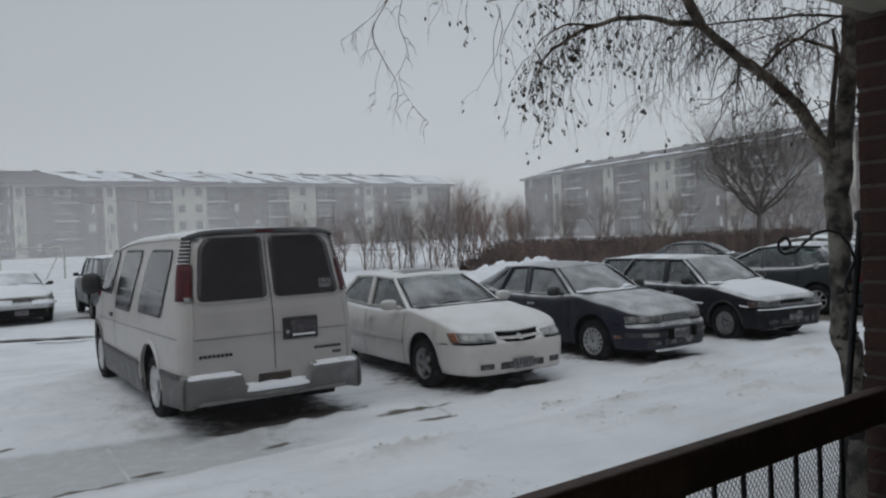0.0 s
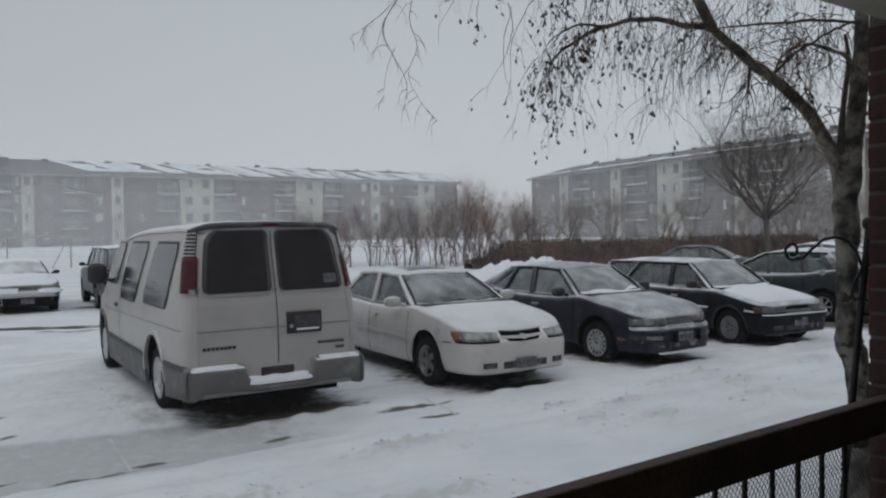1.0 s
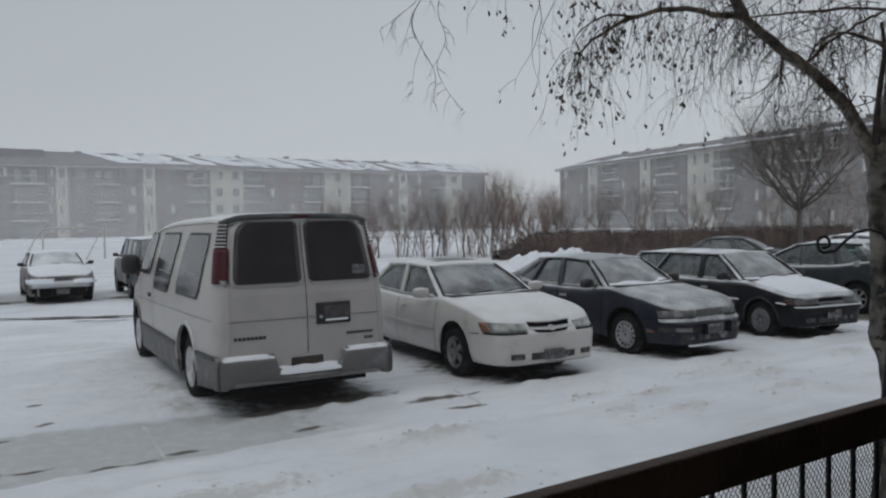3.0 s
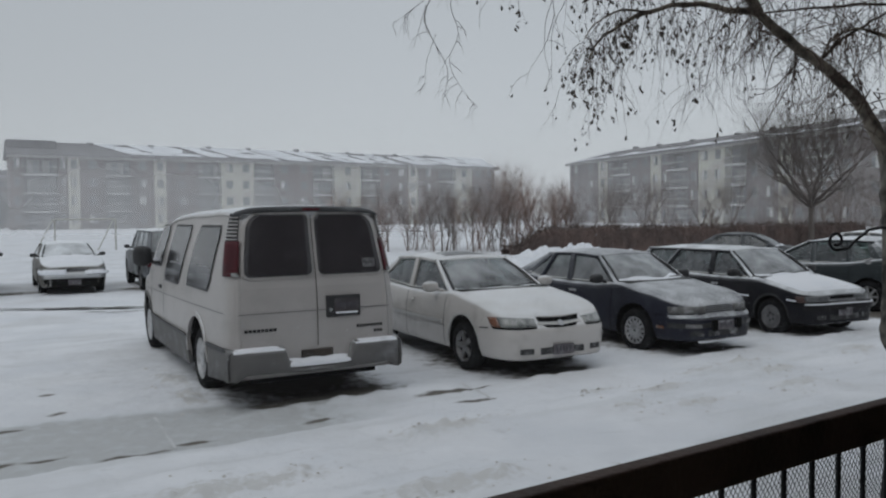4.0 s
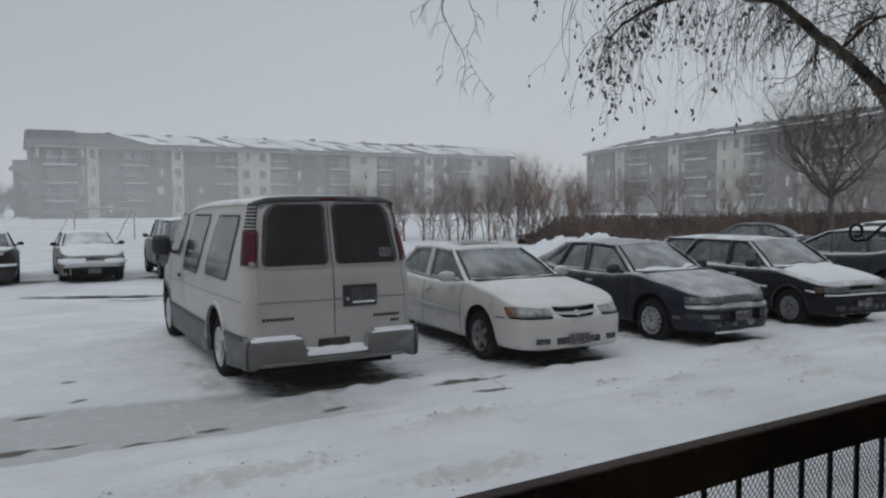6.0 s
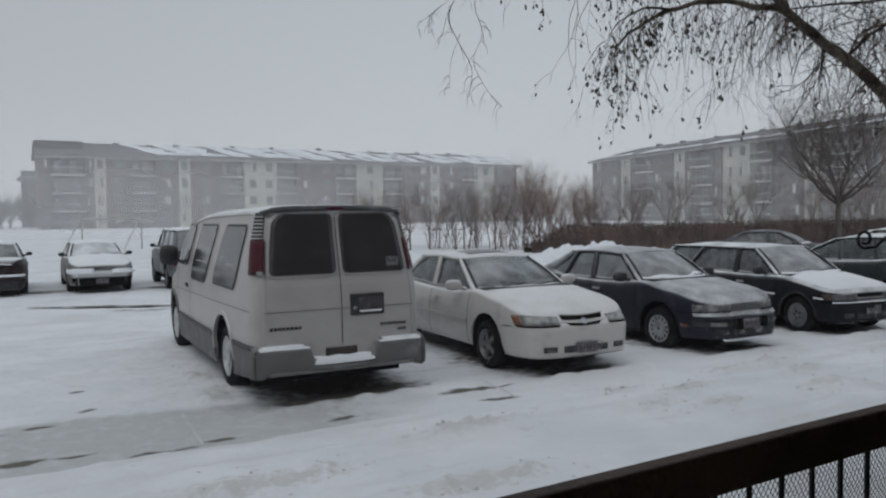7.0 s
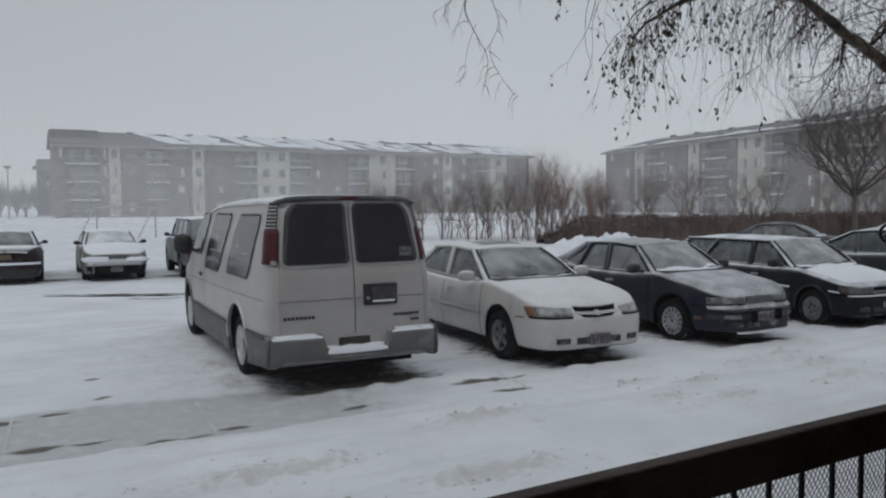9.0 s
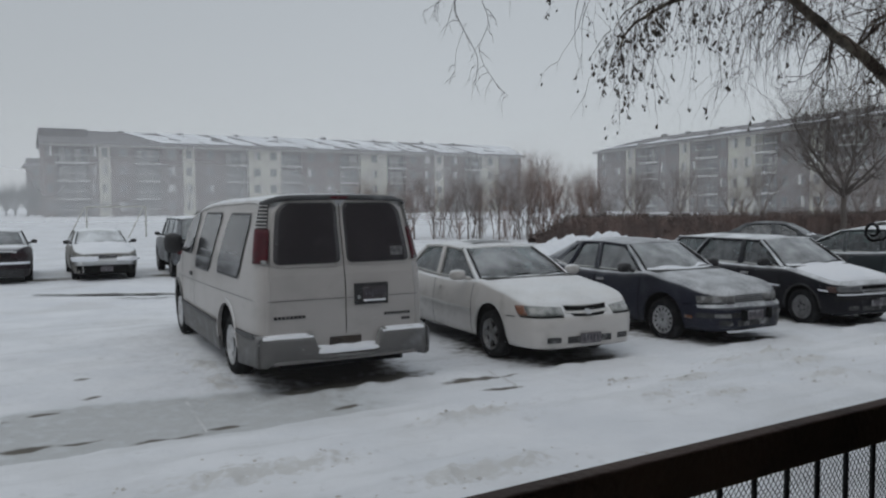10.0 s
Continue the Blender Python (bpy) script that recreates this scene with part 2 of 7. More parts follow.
def ground_height(x, y):
    u, v = x * RU.x + y * RU.y, x * RV.x + y * RV.y
    z = 0.035 * noise.noise((x * 0.35, y * 0.35, 3.1)) + 0.012 * noise.noise((x * 1.4, y * 1.4, 7.7))
    near = step(2.0, 4.0, v) * (1 - step(14, 22, v))
    z += 0.016 * noise.noise((u * 0.9, v * 5.0, 1.3)) * near
    for a, b, ra, rb in TUMBLED:
        d = ((u - a) / ra) ** 2 + ((v - b) / rb) ** 2
        if d < 4:
            z += math.exp(-d * 1.2) * (0.025 + 0.08 * max(0, noise.noise((x * 5, y * 5, 2.2))) + 0.06 * max(-0.3, noise.noise((x * 11, y * 11, 5.2))))
    # a scraped, icy lane in front of the bays
    for a, b, ra, rb in ((8.4, 6.4, 0.9, 0.35), (3.7, 6.1, 0.7, 0.2)):
        d = ((u - a) / ra) ** 2 + ((v - b) / rb) ** 2
        if d < 4:
            z += math.exp(-d) * (0.03 + 0.07 * abs(noise.noise((x * 7, y * 7, 6.6))))
    lane = step(6.75, 6.95, v + 0.08 * noise.noise((u * 0.8, 0, 4))) * (1 - step(8.15, 8.4, v + 0.28 * u * 0.35 - 0.4 + 0.12 * noise.noise((u * 0.7, 9, 4)))) * (1 - step(2.6, 4.2, u)) * step(-9, -7, u)
    z = z * (1 - 0.75 * lane) - 0.035 * lane
    # lips of drifted snow in front of each vehicle
    for a, b in ((3.35, 7.72), (6.4, 7.42), (9.3, 7.35), (12.2, 7.35), (15.2, 7.4)):
        w = abs(u - a) / 1.15
        if w < 1.4:
            z += (0.05 + 0.03 * noise.noise((u * 4, 2, a))) * math.exp(-((v - b - 0.07 * noise.noise((u * 2.5, a, 0))) / 0.09) ** 2) * math.exp(-w**4)
    z += near * (0.016 * noise.noise((x * 4.5, y * 4.5, 9.1)) + 0.009 * noise.noise((x * 13, y * 13, 4.4)))
    # a low bank along the near side of the field
    z += 0.05 * math.exp(-((v - 20.3) / 0.7) ** 2) * (0.7 + 0.6 * noise.noise((u * 0.5, 1, 1)))
    z += 0.4 * step(40, 120, y)
    return z


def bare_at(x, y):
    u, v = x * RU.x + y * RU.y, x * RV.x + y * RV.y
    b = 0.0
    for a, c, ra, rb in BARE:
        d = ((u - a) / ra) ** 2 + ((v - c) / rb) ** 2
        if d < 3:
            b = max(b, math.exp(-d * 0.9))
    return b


def ice_at(x, y):
    u, v = x * RU.x + y * RU.y, x * RV.x + y * RV.y
    ice = step(6.75, 6.95, v + 0.08 * noise.noise((u * 0.8, 0, 4))) * (1 - step(8.1, 8.4, v + 0.1 * u - 0.4 + 0.12 * noise.noise((u * 0.7, 9, 4)))) * (1 - 0.6 * step(2.6, 4.2, u)) * (1 - step(5, 6, u)) * step(-9, -7, u)
    far = 0.45 * step(8.6, 9.2, v) * (1 - step(11, 14, v)) * step(-4, -1, u) * (1 - step(2, 2.6, u)) * max(0, noise.noise((u * 0.5, v * 1.6, 8)) + 0.3)
    return max(ice, far)


def spaced(lo, hi, fine_lo, fine_hi, fine, grow=1.22):
    mid = list(np.arange(fine_lo, fine_hi, fine))
    out, s, p = [], fine, fine_hi
    while p < hi:
        out.append(p)
        s *= grow
        p += s
    out.append(hi)
    low, s, p = [], fine, fine_lo
    while p > lo:
        s *= grow
        p -= s
        low.append(max(p, lo))
    return sorted(low) + mid + out


def snow_ground_material():
    m = material("snow_ground", (0.8, 0.82, 0.855), 0.85, color2=(0.72, 0.745, 0.785), scale=0.8, bump=1.0, bump_scale=8, stain=(0.6, 0.61, 0.62), stain_scale=0.55, stain_amount=0.6)
    n, l = m.node_tree.nodes, m.node_tree.links
    b = n["Principled BSDF"]
    old = b.inputs["Base Color"].links[0].from_socket
    tx = n.new("ShaderNodeTexCoord")

    def attr(name):
        a = n.new("ShaderNodeAttribute")
        a.attribute_name = name
        return a.outputs["Fac"]

    def nz(scale, detail=8):
        t = n.new("ShaderNodeTexNoise")
        t.inputs["Scale"].default_value, t.inputs["Detail"].default_value = scale, detail
        l.new(tx.outputs["Object"], t.inputs["Vector"])
        return t.outputs[0]

    def edge(a, nsock, amount, lo, hi):
        x = n.new("ShaderNodeMath")
        x.operation = "MULTIPLY_ADD"
        l.new(nsock, x.inputs[0])
        x.inputs[1].default_value = amount
        l.new(a, x.inputs[2])
        r = n.new("ShaderNodeMapRange")
        r.interpolation_type = "SMOOTHSTEP"
        r.inputs[1].default_value, r.inputs[2].default_value = lo, hi
        l.new(x.outputs[0], r.inputs[0])
        return r.outputs[0]

    def mix(fac, a, c):
        x = n.new("ShaderNodeMix")
        x.data_type = "RGBA"
        l.new(fac, x.inputs[0]), l.new(a, x.inputs[6])
        if hasattr(c, "is_linked"):
            l.new(c, x.inputs[7])
        else:
            x.inputs[7].default_value = (*c, 1)
        return x.outputs[2]

    # scrape marks drawn out along the row of bays
    mp = n.new("ShaderNodeMapping")
    mp.inputs["Rotation"].default_value = (0, 0, -ROW)
    mp2 = n.new("ShaderNodeMapping")
    mp2.inputs["Scale"].default_value = (0.35, 3.2, 1)
    sn = n.new("ShaderNodeTexNoise")
    sn.inputs["Scale"].default_value, sn.inputs["Detail"].default_value = 1.0, 9.0
    l.new(tx.outputs["Object"], mp.inputs["Vector"]), l.new(mp.outputs[0], mp2.inputs["Vector"]), l.new(mp2.outputs[0], sn.inputs["Vector"])
    sr = n.new("ShaderNodeMapRange")
    sr.interpolation_type = "SMOOTHSTEP"
    sr.inputs[1].default_value, sr.inputs[2].default_value, sr.inputs[4].default_value = 0.5, 0.72, 0.7
    l.new(sn.outputs[0], sr.inputs[0])
    old = mix(sr.outputs[0], old, (0.63, 0.65, 0.67))
    pocks = n.new("ShaderNodeMapRange")
    pocks.inputs[1].default_value, pocks.inputs[2].default_value, pocks.inputs[4].default_value = 0.62, 0.72, 0.5
    l.new(nz(4.5, 10), pocks.inputs[0])
    old = mix(pocks.outputs[0], old, (0.55, 0.56, 0.57))
    ice = edge(attr("ice"), nz(2.2), 0.5, 0.55, 1.25)
    col = mix(ice, old, (0.6, 0.63, 0.655))
    grit = edge(attr("ice"), nz(7.0), 0.9, 1.15, 1.5)
    col = mix(grit, col, (0.5, 0.515, 0.525))
    clod = edge(attr("tumbled"), nz(11.0), 1.3, 1.25, 1.65)
    col = mix(clod, col, (0.63, 0.635, 0.635))
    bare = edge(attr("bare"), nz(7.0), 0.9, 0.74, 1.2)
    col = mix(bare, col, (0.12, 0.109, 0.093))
    l.new(col, b.inputs["Base Color"])
    return m


def build_ground():
    xs = spaced(-900, 900, -7.5, 7.5, 0.06, 1.1)
    ys = spaced(-300, 1500, 4.2, 12.0, 0.06, 1.08)
    g = Geo()
    rows = [[(x, y, ground_height(x, y)) for x in xs] for y in ys]
    g.grid(rows)
    ob = part("ground", g, snow_ground_material(), smooth=True)
    me = ob.data
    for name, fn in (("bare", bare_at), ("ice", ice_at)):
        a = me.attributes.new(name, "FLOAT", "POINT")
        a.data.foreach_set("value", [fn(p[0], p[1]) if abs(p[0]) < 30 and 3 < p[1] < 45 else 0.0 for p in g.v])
    a = me.attributes.new("tumbled", "FLOAT", "POINT")

    def tum(x, y):
        u, v = x * RU.x + y * RU.y, x * RV.x + y * RV.y
        return max(math.exp(-(((u - q) / ra) ** 2 + ((v - w) / rb) ** 2)) for q, w, ra, rb in TUMBLED)
    a.data.foreach_set("value", [tum(p[0], p[1]) if abs(p[0]) < 20 and 3 < p[1] < 25 else 0.0 for p in g.v])
    tagged(ob, "wind-blown snow with scraped icy tracks over asphalt", "snowy ground", kind="structure")


build_ground()


def row_pose(u, v, z=0.0, turn=0.0):
    return pose(u * RU.x + v * RV.x, u * RU.y + v * RV.y, z, 0, 0, math.degrees(ROW) + turn)


# clods of tumbled snow and small stones on the ploughed strip
def clods():
    rnd = random.Random(5)
    g = Geo()
    for _ in range(300):
        a, b, ra, rb = rnd.choice(TUMBLED)
        u, v = rnd.gauss(a, ra * 0.6), rnd.gauss(b, rb * 0.7)
        x, y = u * RU.x + v * RV.x, u * RU.y + v * RV.y
        if math.hypot(x, y) < 5:
            continue
        s = rnd.uniform(0.006, 0.022) * (1.4 if rnd.random() < 0.1 else 1)
        z = ground_height(x, y)
        vs = [(x + s * dx * rnd.uniform(0.7, 1.5), y + s * dy * rnd.uniform(0.7, 1.5), z + s * dz * rnd.uniform(0.4, 0.9)) for dx, dy, dz in ((1, 0, 0), (0, 1, 0), (-1, 0, 0), (0, -1, 0), (0, 0, 1), (0, 0, -0.5))]
        g.add(vs, [(0, 1, 4), (1, 2, 4), (2, 3, 4), (3, 0, 4), (1, 0, 5), (2, 1, 5), (3, 2, 5), (0, 3, 5)])
    tagged(part("snow_clods", g, material("dirty_snow", (0.64, 0.635, 0.625), 0.9, color2=(0.47, 0.455, 0.43), scale=3)), "small dirty lumps of ploughed snow and grit", "snow clods", kind="stuff")


clods()

# painted bay lines, half scraped clear
LINE_PAINT = material("line_paint", (0.62, 0.63, 0.64), 0.8, color2=(0.54, 0.56, 0.57), scale=4, stain=(0.5, 0.5, 0.5), stain_scale=6, stain_amount=0.7)
for u0, v0, u1, v1 in ((1.58, 8.24, 1.51, 6.98), (-0.08, 8.49, -0.15, 7.32), (5.0, 7.8, 4.8, 6.88)):
    g = Geo()
    rows = []
    for i in range(15):
        f = i / 14
        u, v = u0 + (u1 - u0) * f, v0 + (v1 - v0) * f
        r = []
        for du in (-0.014, 0.014):
            x, y = (u + du) * RU.x + v * RV.x, (u + du) * RU.y + v * RV.y
            r.append((x, y, ground_height(x, y) + 0.006))
        rows.append(r)
    g.grid(rows)
    tagged(part("bay_line", g, LINE_PAINT), "worn white painted parking bay line", "road marking", "bay lines", "structure")


# a long dark ribbon before the far row, painting the snow bank's shadow line
def dark_strip(u0, v0, u1, v1, wide, seed):
    rows = []
    for i in range(41):
        f = i / 40
        u, v = u0 + (u1 - u0) * f, v0 + (v1 - v0) * f + 0.12 * noise.noise((f * 5, seed, 0))
        w = wide * math.sin(math.pi * min(1, max(0, f))) ** 0.4 * (0.55 + 0.6 * abs(noise.noise((f * 9, seed, 3))))
        r = []
        for dv in (-0.5, 0.5):
            x, y = u * RU.x + (v + dv * w) * RV.x, u * RU.y + (v + dv * w) * RV.y
            r.append((x, y, ground_height(x, y) + 0.03))
        rows.append(r)
    tagged(part("bare_asphalt", Geo().grid(rows), material("strip_shade", (0.085, 0.08, 0.075), 0.7, color2=(0.16, 0.16, 0.155), scale=3)), "dark strip painted as the shadow line along the snow bank", "asphalt", kind="structure")


dark_strip(0.5, 19.45, 3.8, 18.09, 0.4, 1)
dark_strip(2.0, 18.0, 3.2, 17.5, 0.16, 2)

# ---------------------------------------------------------------- balcony
BA = radians(32.7)
BM = Matrix.Translation((0.226, 1.383, 0)) @ Matrix.Rotation(BA, 4, "Z")   # x along the rail, y outwards


def build_balcony():
    # railing
    rail = thing("railing", BM, "dark brown wooden balcony railing with netting behind bars", "railing")
    part("top_rail", Geo().box((-3.2, -0.02, 1.408), (1.34, 0.02, 1.5), bev=0.005), RAIL_WOOD, rail, "dark stained wooden top rail")
    part("bottom_rail", Geo().box((-3.2, -0.02, 0.5), (1.34, 0.02, 0.59), bev=0.005), RAIL_WOOD, rail)
    k = 0
    x = 1.144
    while x > -3.15:
        part("bar", Geo().tube([(x, 0.028, 0.52), (x, 0.028, 1.43)], 0.0065, 8), IRON, rail)
        x -= 0.112
    g = Geo()
    cell = 0.0165
    lo, hi, z0, z1 = -1.4, 1.33, 0.56, 1.42
    h = z1 - z0
    for sgn in (1, -1):
        c = lo - h
        while c < hi + h:
            # line x = c + sgn * 0.8 (z - z0), clipped
            pts = []
            for s in [i / 24 for i in range(25)]:
                xx = c + (sgn * 0.8 * h * s if sgn > 0 else h * 0.8 - 0.8 * h * s)
                if lo <= xx <= hi:
                    pts.append((xx, 0.045 + 0.003 * math.sin(s * 60 + c * 9), z0 + h * s))
            if len(pts) > 1:
                g.tube(pts, 0.0011, 3, False)
            c += cell
    part("netting", g, WIRE, rail, "fine dark diamond netting")

    # brick wall that ends the balcony
    w = tagged(new("wall_east"), "dark red-brown brick balcony end wall", "brick wall", kind="structure")
    w.matrix_world = BM
    part("core", Geo().box((1.352, -2.2, -0.15), (1.65, 0.06, 2.6)), MORTAR, w, "grey mortar joints")
    rnd = random.Random(2)
    bl, bh, j = 0.194, 0.057, 0.01
    meshes = []
    for i in range(6):
        g = Geo().box((-0.012, -bl, 0), (0.09, 0, bh), bev=0.004)
        meshes.append(g.mesh("brick", BRICK))
    gh = Geo().box((-0.012, -0.092, 0), (0.09, 0, bh), bev=0.004)
    half = gh.mesh("brick", BRICK)
    row, z = 0, 0.25
    while z < 2.5:
        y, first = 0.064, True
        while y > -0.75:
            me = half if (row % 2 and first) else rnd.choice(meshes)
            ob = new("brick", me)
            ob.parent = w
            ob.location = (1.36 + rnd.uniform(-0.002, 0.002), y, z)
            y -= (0.092 if (row % 2 and first) else bl) + j
            first = False
        z += bh + j
        row += 1
    g = Geo()
    for q in range(34):      # the wall's outer end, turned to the car park
        for c in range(2):
            z = 0.25 + q * (bh + j)
            x0 = 1.352 + 0.096 + c * 0.104 - (0.05 if q % 2 else 0)
            g.box((x0, 0.055, z), (x0 + 0.094, 0.072, z + bh))
    tagged(part("end_bricks", g, BRICK, w), kind="stuff")

    # unseen wall: keeps sky off the rail, its pale paint bounces light there
    tagged(part("wall_back", Geo().box((-3.3, -1.95, 0.2), (1.322, -1.75, 2.6), BM), SOFFIT), "plain painted wall behind the balcony", "wall", kind="structure")
    # unseen, added to close the balcony's other end against the sky
    tagged(part("wall_west", Geo().box((-3.5, -1.95, 0.2), (-3.3, 0.06, 2.6), BM), BRICK), "brick wall at the other end of the balcony", "wall", kind="structure")
    tagged(part("balcony_floor", Geo().box((-3.5, -1.95, -0.15), (1.352, 0.08, 0.45), BM, bev=0.01), DECK), "bare concrete balcony floor", "balcony floor", kind="structure")
    # unseen house wall, added to block sky light from what faces the balcony
    tagged(part("wall_house", Geo().box((-20, -2.7, -0.2), (20, -1.96, 6.6), BM), BRICK), "plain brick wall of the house behind the balcony", "wall", kind="structure")
    tagged(part("ceiling", Geo().box((-3.5, -1.95, 2.53), (1.9, 0.025, 2.75), BM, bev=0.006), SOFFIT), "drab painted balcony soffit", "ceiling", kind="structure")


build_balcony()


def shepherd_hook():
    """Double scroll plant hook clamped behind the rail."""
    t = thing("plant_hook", Matrix.Translation((1.228, 2.324, 0)) @ Matrix.Rotation(radians(14), 4, "Z") @ Matrix.Rotation(radians(7), 4, "Y"), "black iron double scroll plant hook clamped to the railing", "plant hook")
    part("pole", Geo().tube([(0, 0, 0.42), (0, 0, 1.2), (0, 0, 1.97)], 0.0105, 10), IRON, t)
    g = Geo()
    rows = []
    for i in range(9):
        a = math.pi * i / 8
        rows.append([(0.021 * math.sin(a) * math.cos(q), 0.021 * math.sin(a) * math.sin(q), 1.985 + 0.021 * math.cos(a)) for q in [2 * math.pi * k / 12 for k in range(12)]])
    g.grid(rows, close=True)
    part("finial", g, IRON, t, smooth=True)
    for s in (-1, 1):
        pts = [(0, 0, 1.8), (s * 0.006, 0, 1.86), (s * 0.034, 0, 1.908), (s * 0.075, 0, 1.942), (s * 0.12, 0, 1.95), (s * 0.168, 0, 1.936), (s * 0.208, 0, 1.902), (s * 0.238, 0, 1.872)]
        for i in range(19):
            a = radians(-35 + 24 * i)
            r = 0.029 - 0.0009 * i
            pts.append((s * (0.277 + r * math.sin(a)), 0, 1.892 - r * math.cos(a)))
        pts = [(x, y, z - 0.018) for x, y, z in pts]
        part("scroll_arm", Geo().tube(pts, 0.0046, 8), IRON, t)
        part("brace_scroll", Geo().tube([(s * 0.004, 0, 1.86), (s * 0.018, 0, 1.83), (s * 0.036, 0, 1.795), (s * 0.04, 0, 1.765), (s * 0.028, 0, 1.745), (s * 0.012, 0, 1.752)], 0.005, 6), IRON, t)
    part("clamp", Geo().box((-0.03, -0.05, 1.3), (0.03, 0.02, 1.38), bev=0.006), IRON, t)


shepherd_hook()


# ---------------------------------------------------------------- apartment blocks
def apartment_block(name, p0, p1, ground, eave, ridge, depth, bays, label, storeys=4, seed=0, brick=FAR_BRICK, panel=FAR_PANEL, hips=(0.0, 0.0), drift="streaks"):
    """A long block of flats. bays: kind, from, to in metres along its front."""
    rnd = random.Random(seed)
    d = Vector((p1[0] - p0[0], p1[1] - p0[1], 0))
    length = d.length
    b = thing(name, Matrix.Translation((*p0, ground)) @ Matrix.Rotation(math.atan2(d.y, d.x), 4, "Z"), label, "apartment block", "blocks of flats")
    h = eave - ground
    fl = h / storeys
    part("wall", Geo().box((0, 1.3, -0.5), (length, depth, h)), brick, b, "brown brick wall")
    for kind, s0, s1 in bays:
        if kind == "brick" or kind == "panel":
            pan = kind == "panel"
            part("wall", Geo().box((s0, -0.05 if pan else 0, -0.5), (s1, 1.3, h)), panel if pan else brick, b, "pale panelled wall strip" if pan else "")
            w = s1 - s0
            cols = [0.5] if w < 5.5 else [0.25, 0.75]
            if w > 1.2:
                for c in cols:
                    for k in range(storeys):
                        ww, wh = (min(1.0, w * 0.4), 1.25)
                        x, z = s0 + w * c, k * fl + 1.0
                        y = -0.06 if pan else -0.01
                        fr = part("window", Geo().box((x - ww / 2 - 0.1, y - 0.05, z - 0.1), (x + ww / 2 + 0.1, y + 0.02, z + wh + 0.1)), FAR_FRAME, b)
                        for q in (0, 1):
                            part("pane", Geo().box((x - ww / 2 + q * ww / 2 + 0.03 * q, y - 0.075, z), (x + (q * ww / 2) - 0.03 * (1 - q), y - 0.052, z + wh)), FAR_GLASS if rnd.random() < 0.75 else FAR_WHITE, fr)
        else:
            for k in range(storeys):
                bal = part("balcony", Geo().box((s0, -0.45, k * fl - 0.22), (s1, 1.3, k * fl + 0.02)), FAR_WHITE, b, "balcony with pale slab edge and railing")
                part("rail", Geo().box((s0 + 0.05, -0.42, k * fl + 1.02), (s1 - 0.05, -0.34, k * fl + 1.12)), FAR_WHITE, bal)
                g = Geo()
                n = int((s1 - s0) / 0.28)
                for i in range(n + 1):
                    x = s0 + 0.08 + (s1 - s0 - 0.16) * i / n
                    g.box((x - 0.015, -0.4, k * fl), (x + 0.015, -0.36, k * fl + 1.03))
                tagged(part("balusters", g, FAR_DARK, bal), kind="stuff")
                # dark sheet at the back: the balcony's shade is put into its colour
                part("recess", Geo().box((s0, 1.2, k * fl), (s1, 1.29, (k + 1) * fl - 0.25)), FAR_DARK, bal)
                w = s1 - s0
                for c in ((0.3, 0.75) if w > 3 else (0.5,)):
                    x = s0 + w * c
                    fr = part("balcony_door", Geo().box((x - 0.8, 1.12, k * fl + 0.05), (x + 0.8, 1.19, k * fl + 2.15)), FAR_FRAME, bal)
                    for q in (-1, 1):
                        part("pane", Geo().box((x + q * 0.39 - 0.34, 1.08, k * fl + 0.15), (x + q * 0.39 + 0.34, 1.115, k * fl + 2.05)), FAR_GLASS, fr) if k >= 0 and rnd.random() < 0.6 else None
    # roof: two slopes with an overhang, pale fascia, gable ends
    rz = ridge - ground
    mid = depth * 0.42
    rows = []
    for x, xr in ((-0.5, -0.5 + hips[0]), (length + 0.5, length + 0.5 - hips[1])):
        rows.append([(x, -0.8, h - 0.05), (xr, mid, rz), (x, depth + 0.8, h - 0.05)])
    slopes = Geo().grid(rows)
    for end in (0, 1):
        if hips[end]:
            slopes.f.append((3 * end, 3 * end + 1, 3 * end + 2))
    roof = part("roof", slopes, SHINGLE, b, "dark shingle roof streaked with wind-blown snow", thick=0.25)
    part("fascia", Geo().box((-0.5, -0.86, h - 0.42), (length + 0.5, -0.8, h - 0.02)), FAR_FRAME, b)
    for x in [q for q, hip in ((0.0, hips[0]), (length - 0.3, hips[1])) if not hip]:
        part("gable", Geo().add([(x, 0, h - 0.1), (x, mid, rz - 0.15), (x, depth, h - 0.1), (x + 0.3, 0, h - 0.1), (x + 0.3, mid, rz - 0.15), (x + 0.3, depth, h - 0.1)], [(0, 1, 2), (3, 5, 4), (0, 3, 4, 1), (1, 4, 5, 2)]), FAR_BRICK, b)

    def on_roof(x, v):
        return (min(length, max(0, x)), -0.8 + (mid + 0.8) * v, h - 0.05 + (rz - h + 0.05) * v + 0.33)

    if drift == "streaks":
        x = 12.0
        while x < length - 4:
            w = rnd.choice((rnd.uniform(1.5, 3.0), rnd.uniform(4.0, 8.0), rnd.uniform(4.0, 8.0)))
            sh = rnd.uniform(3.0, 8.0)
            lo, hi = rnd.choice((0.0, 0.02, 0.12)), rnd.choice((1.0, 0.97, 0.75))
            rows = []
            for j in range(7):
                v = lo + (hi - lo) * j / 6
                ww = w * (0.75 + 0.7 * noise.noise((x * 3, j * 0.7, 9)))
                rows.append([on_roof(x + sh * (1 - v) + 0.7 * noise.noise((x, j * 0.8, seed)) + ww * i / 4, v) for i in range(5)])
            part("snow_patch", Geo().grid(rows), ROOF_SNOW, roof)
            x += w * 0.9 + rnd.uniform(-0.8, 0.9)
    else:
        # a drift along the eaves and a white hip end
        x = 0.0
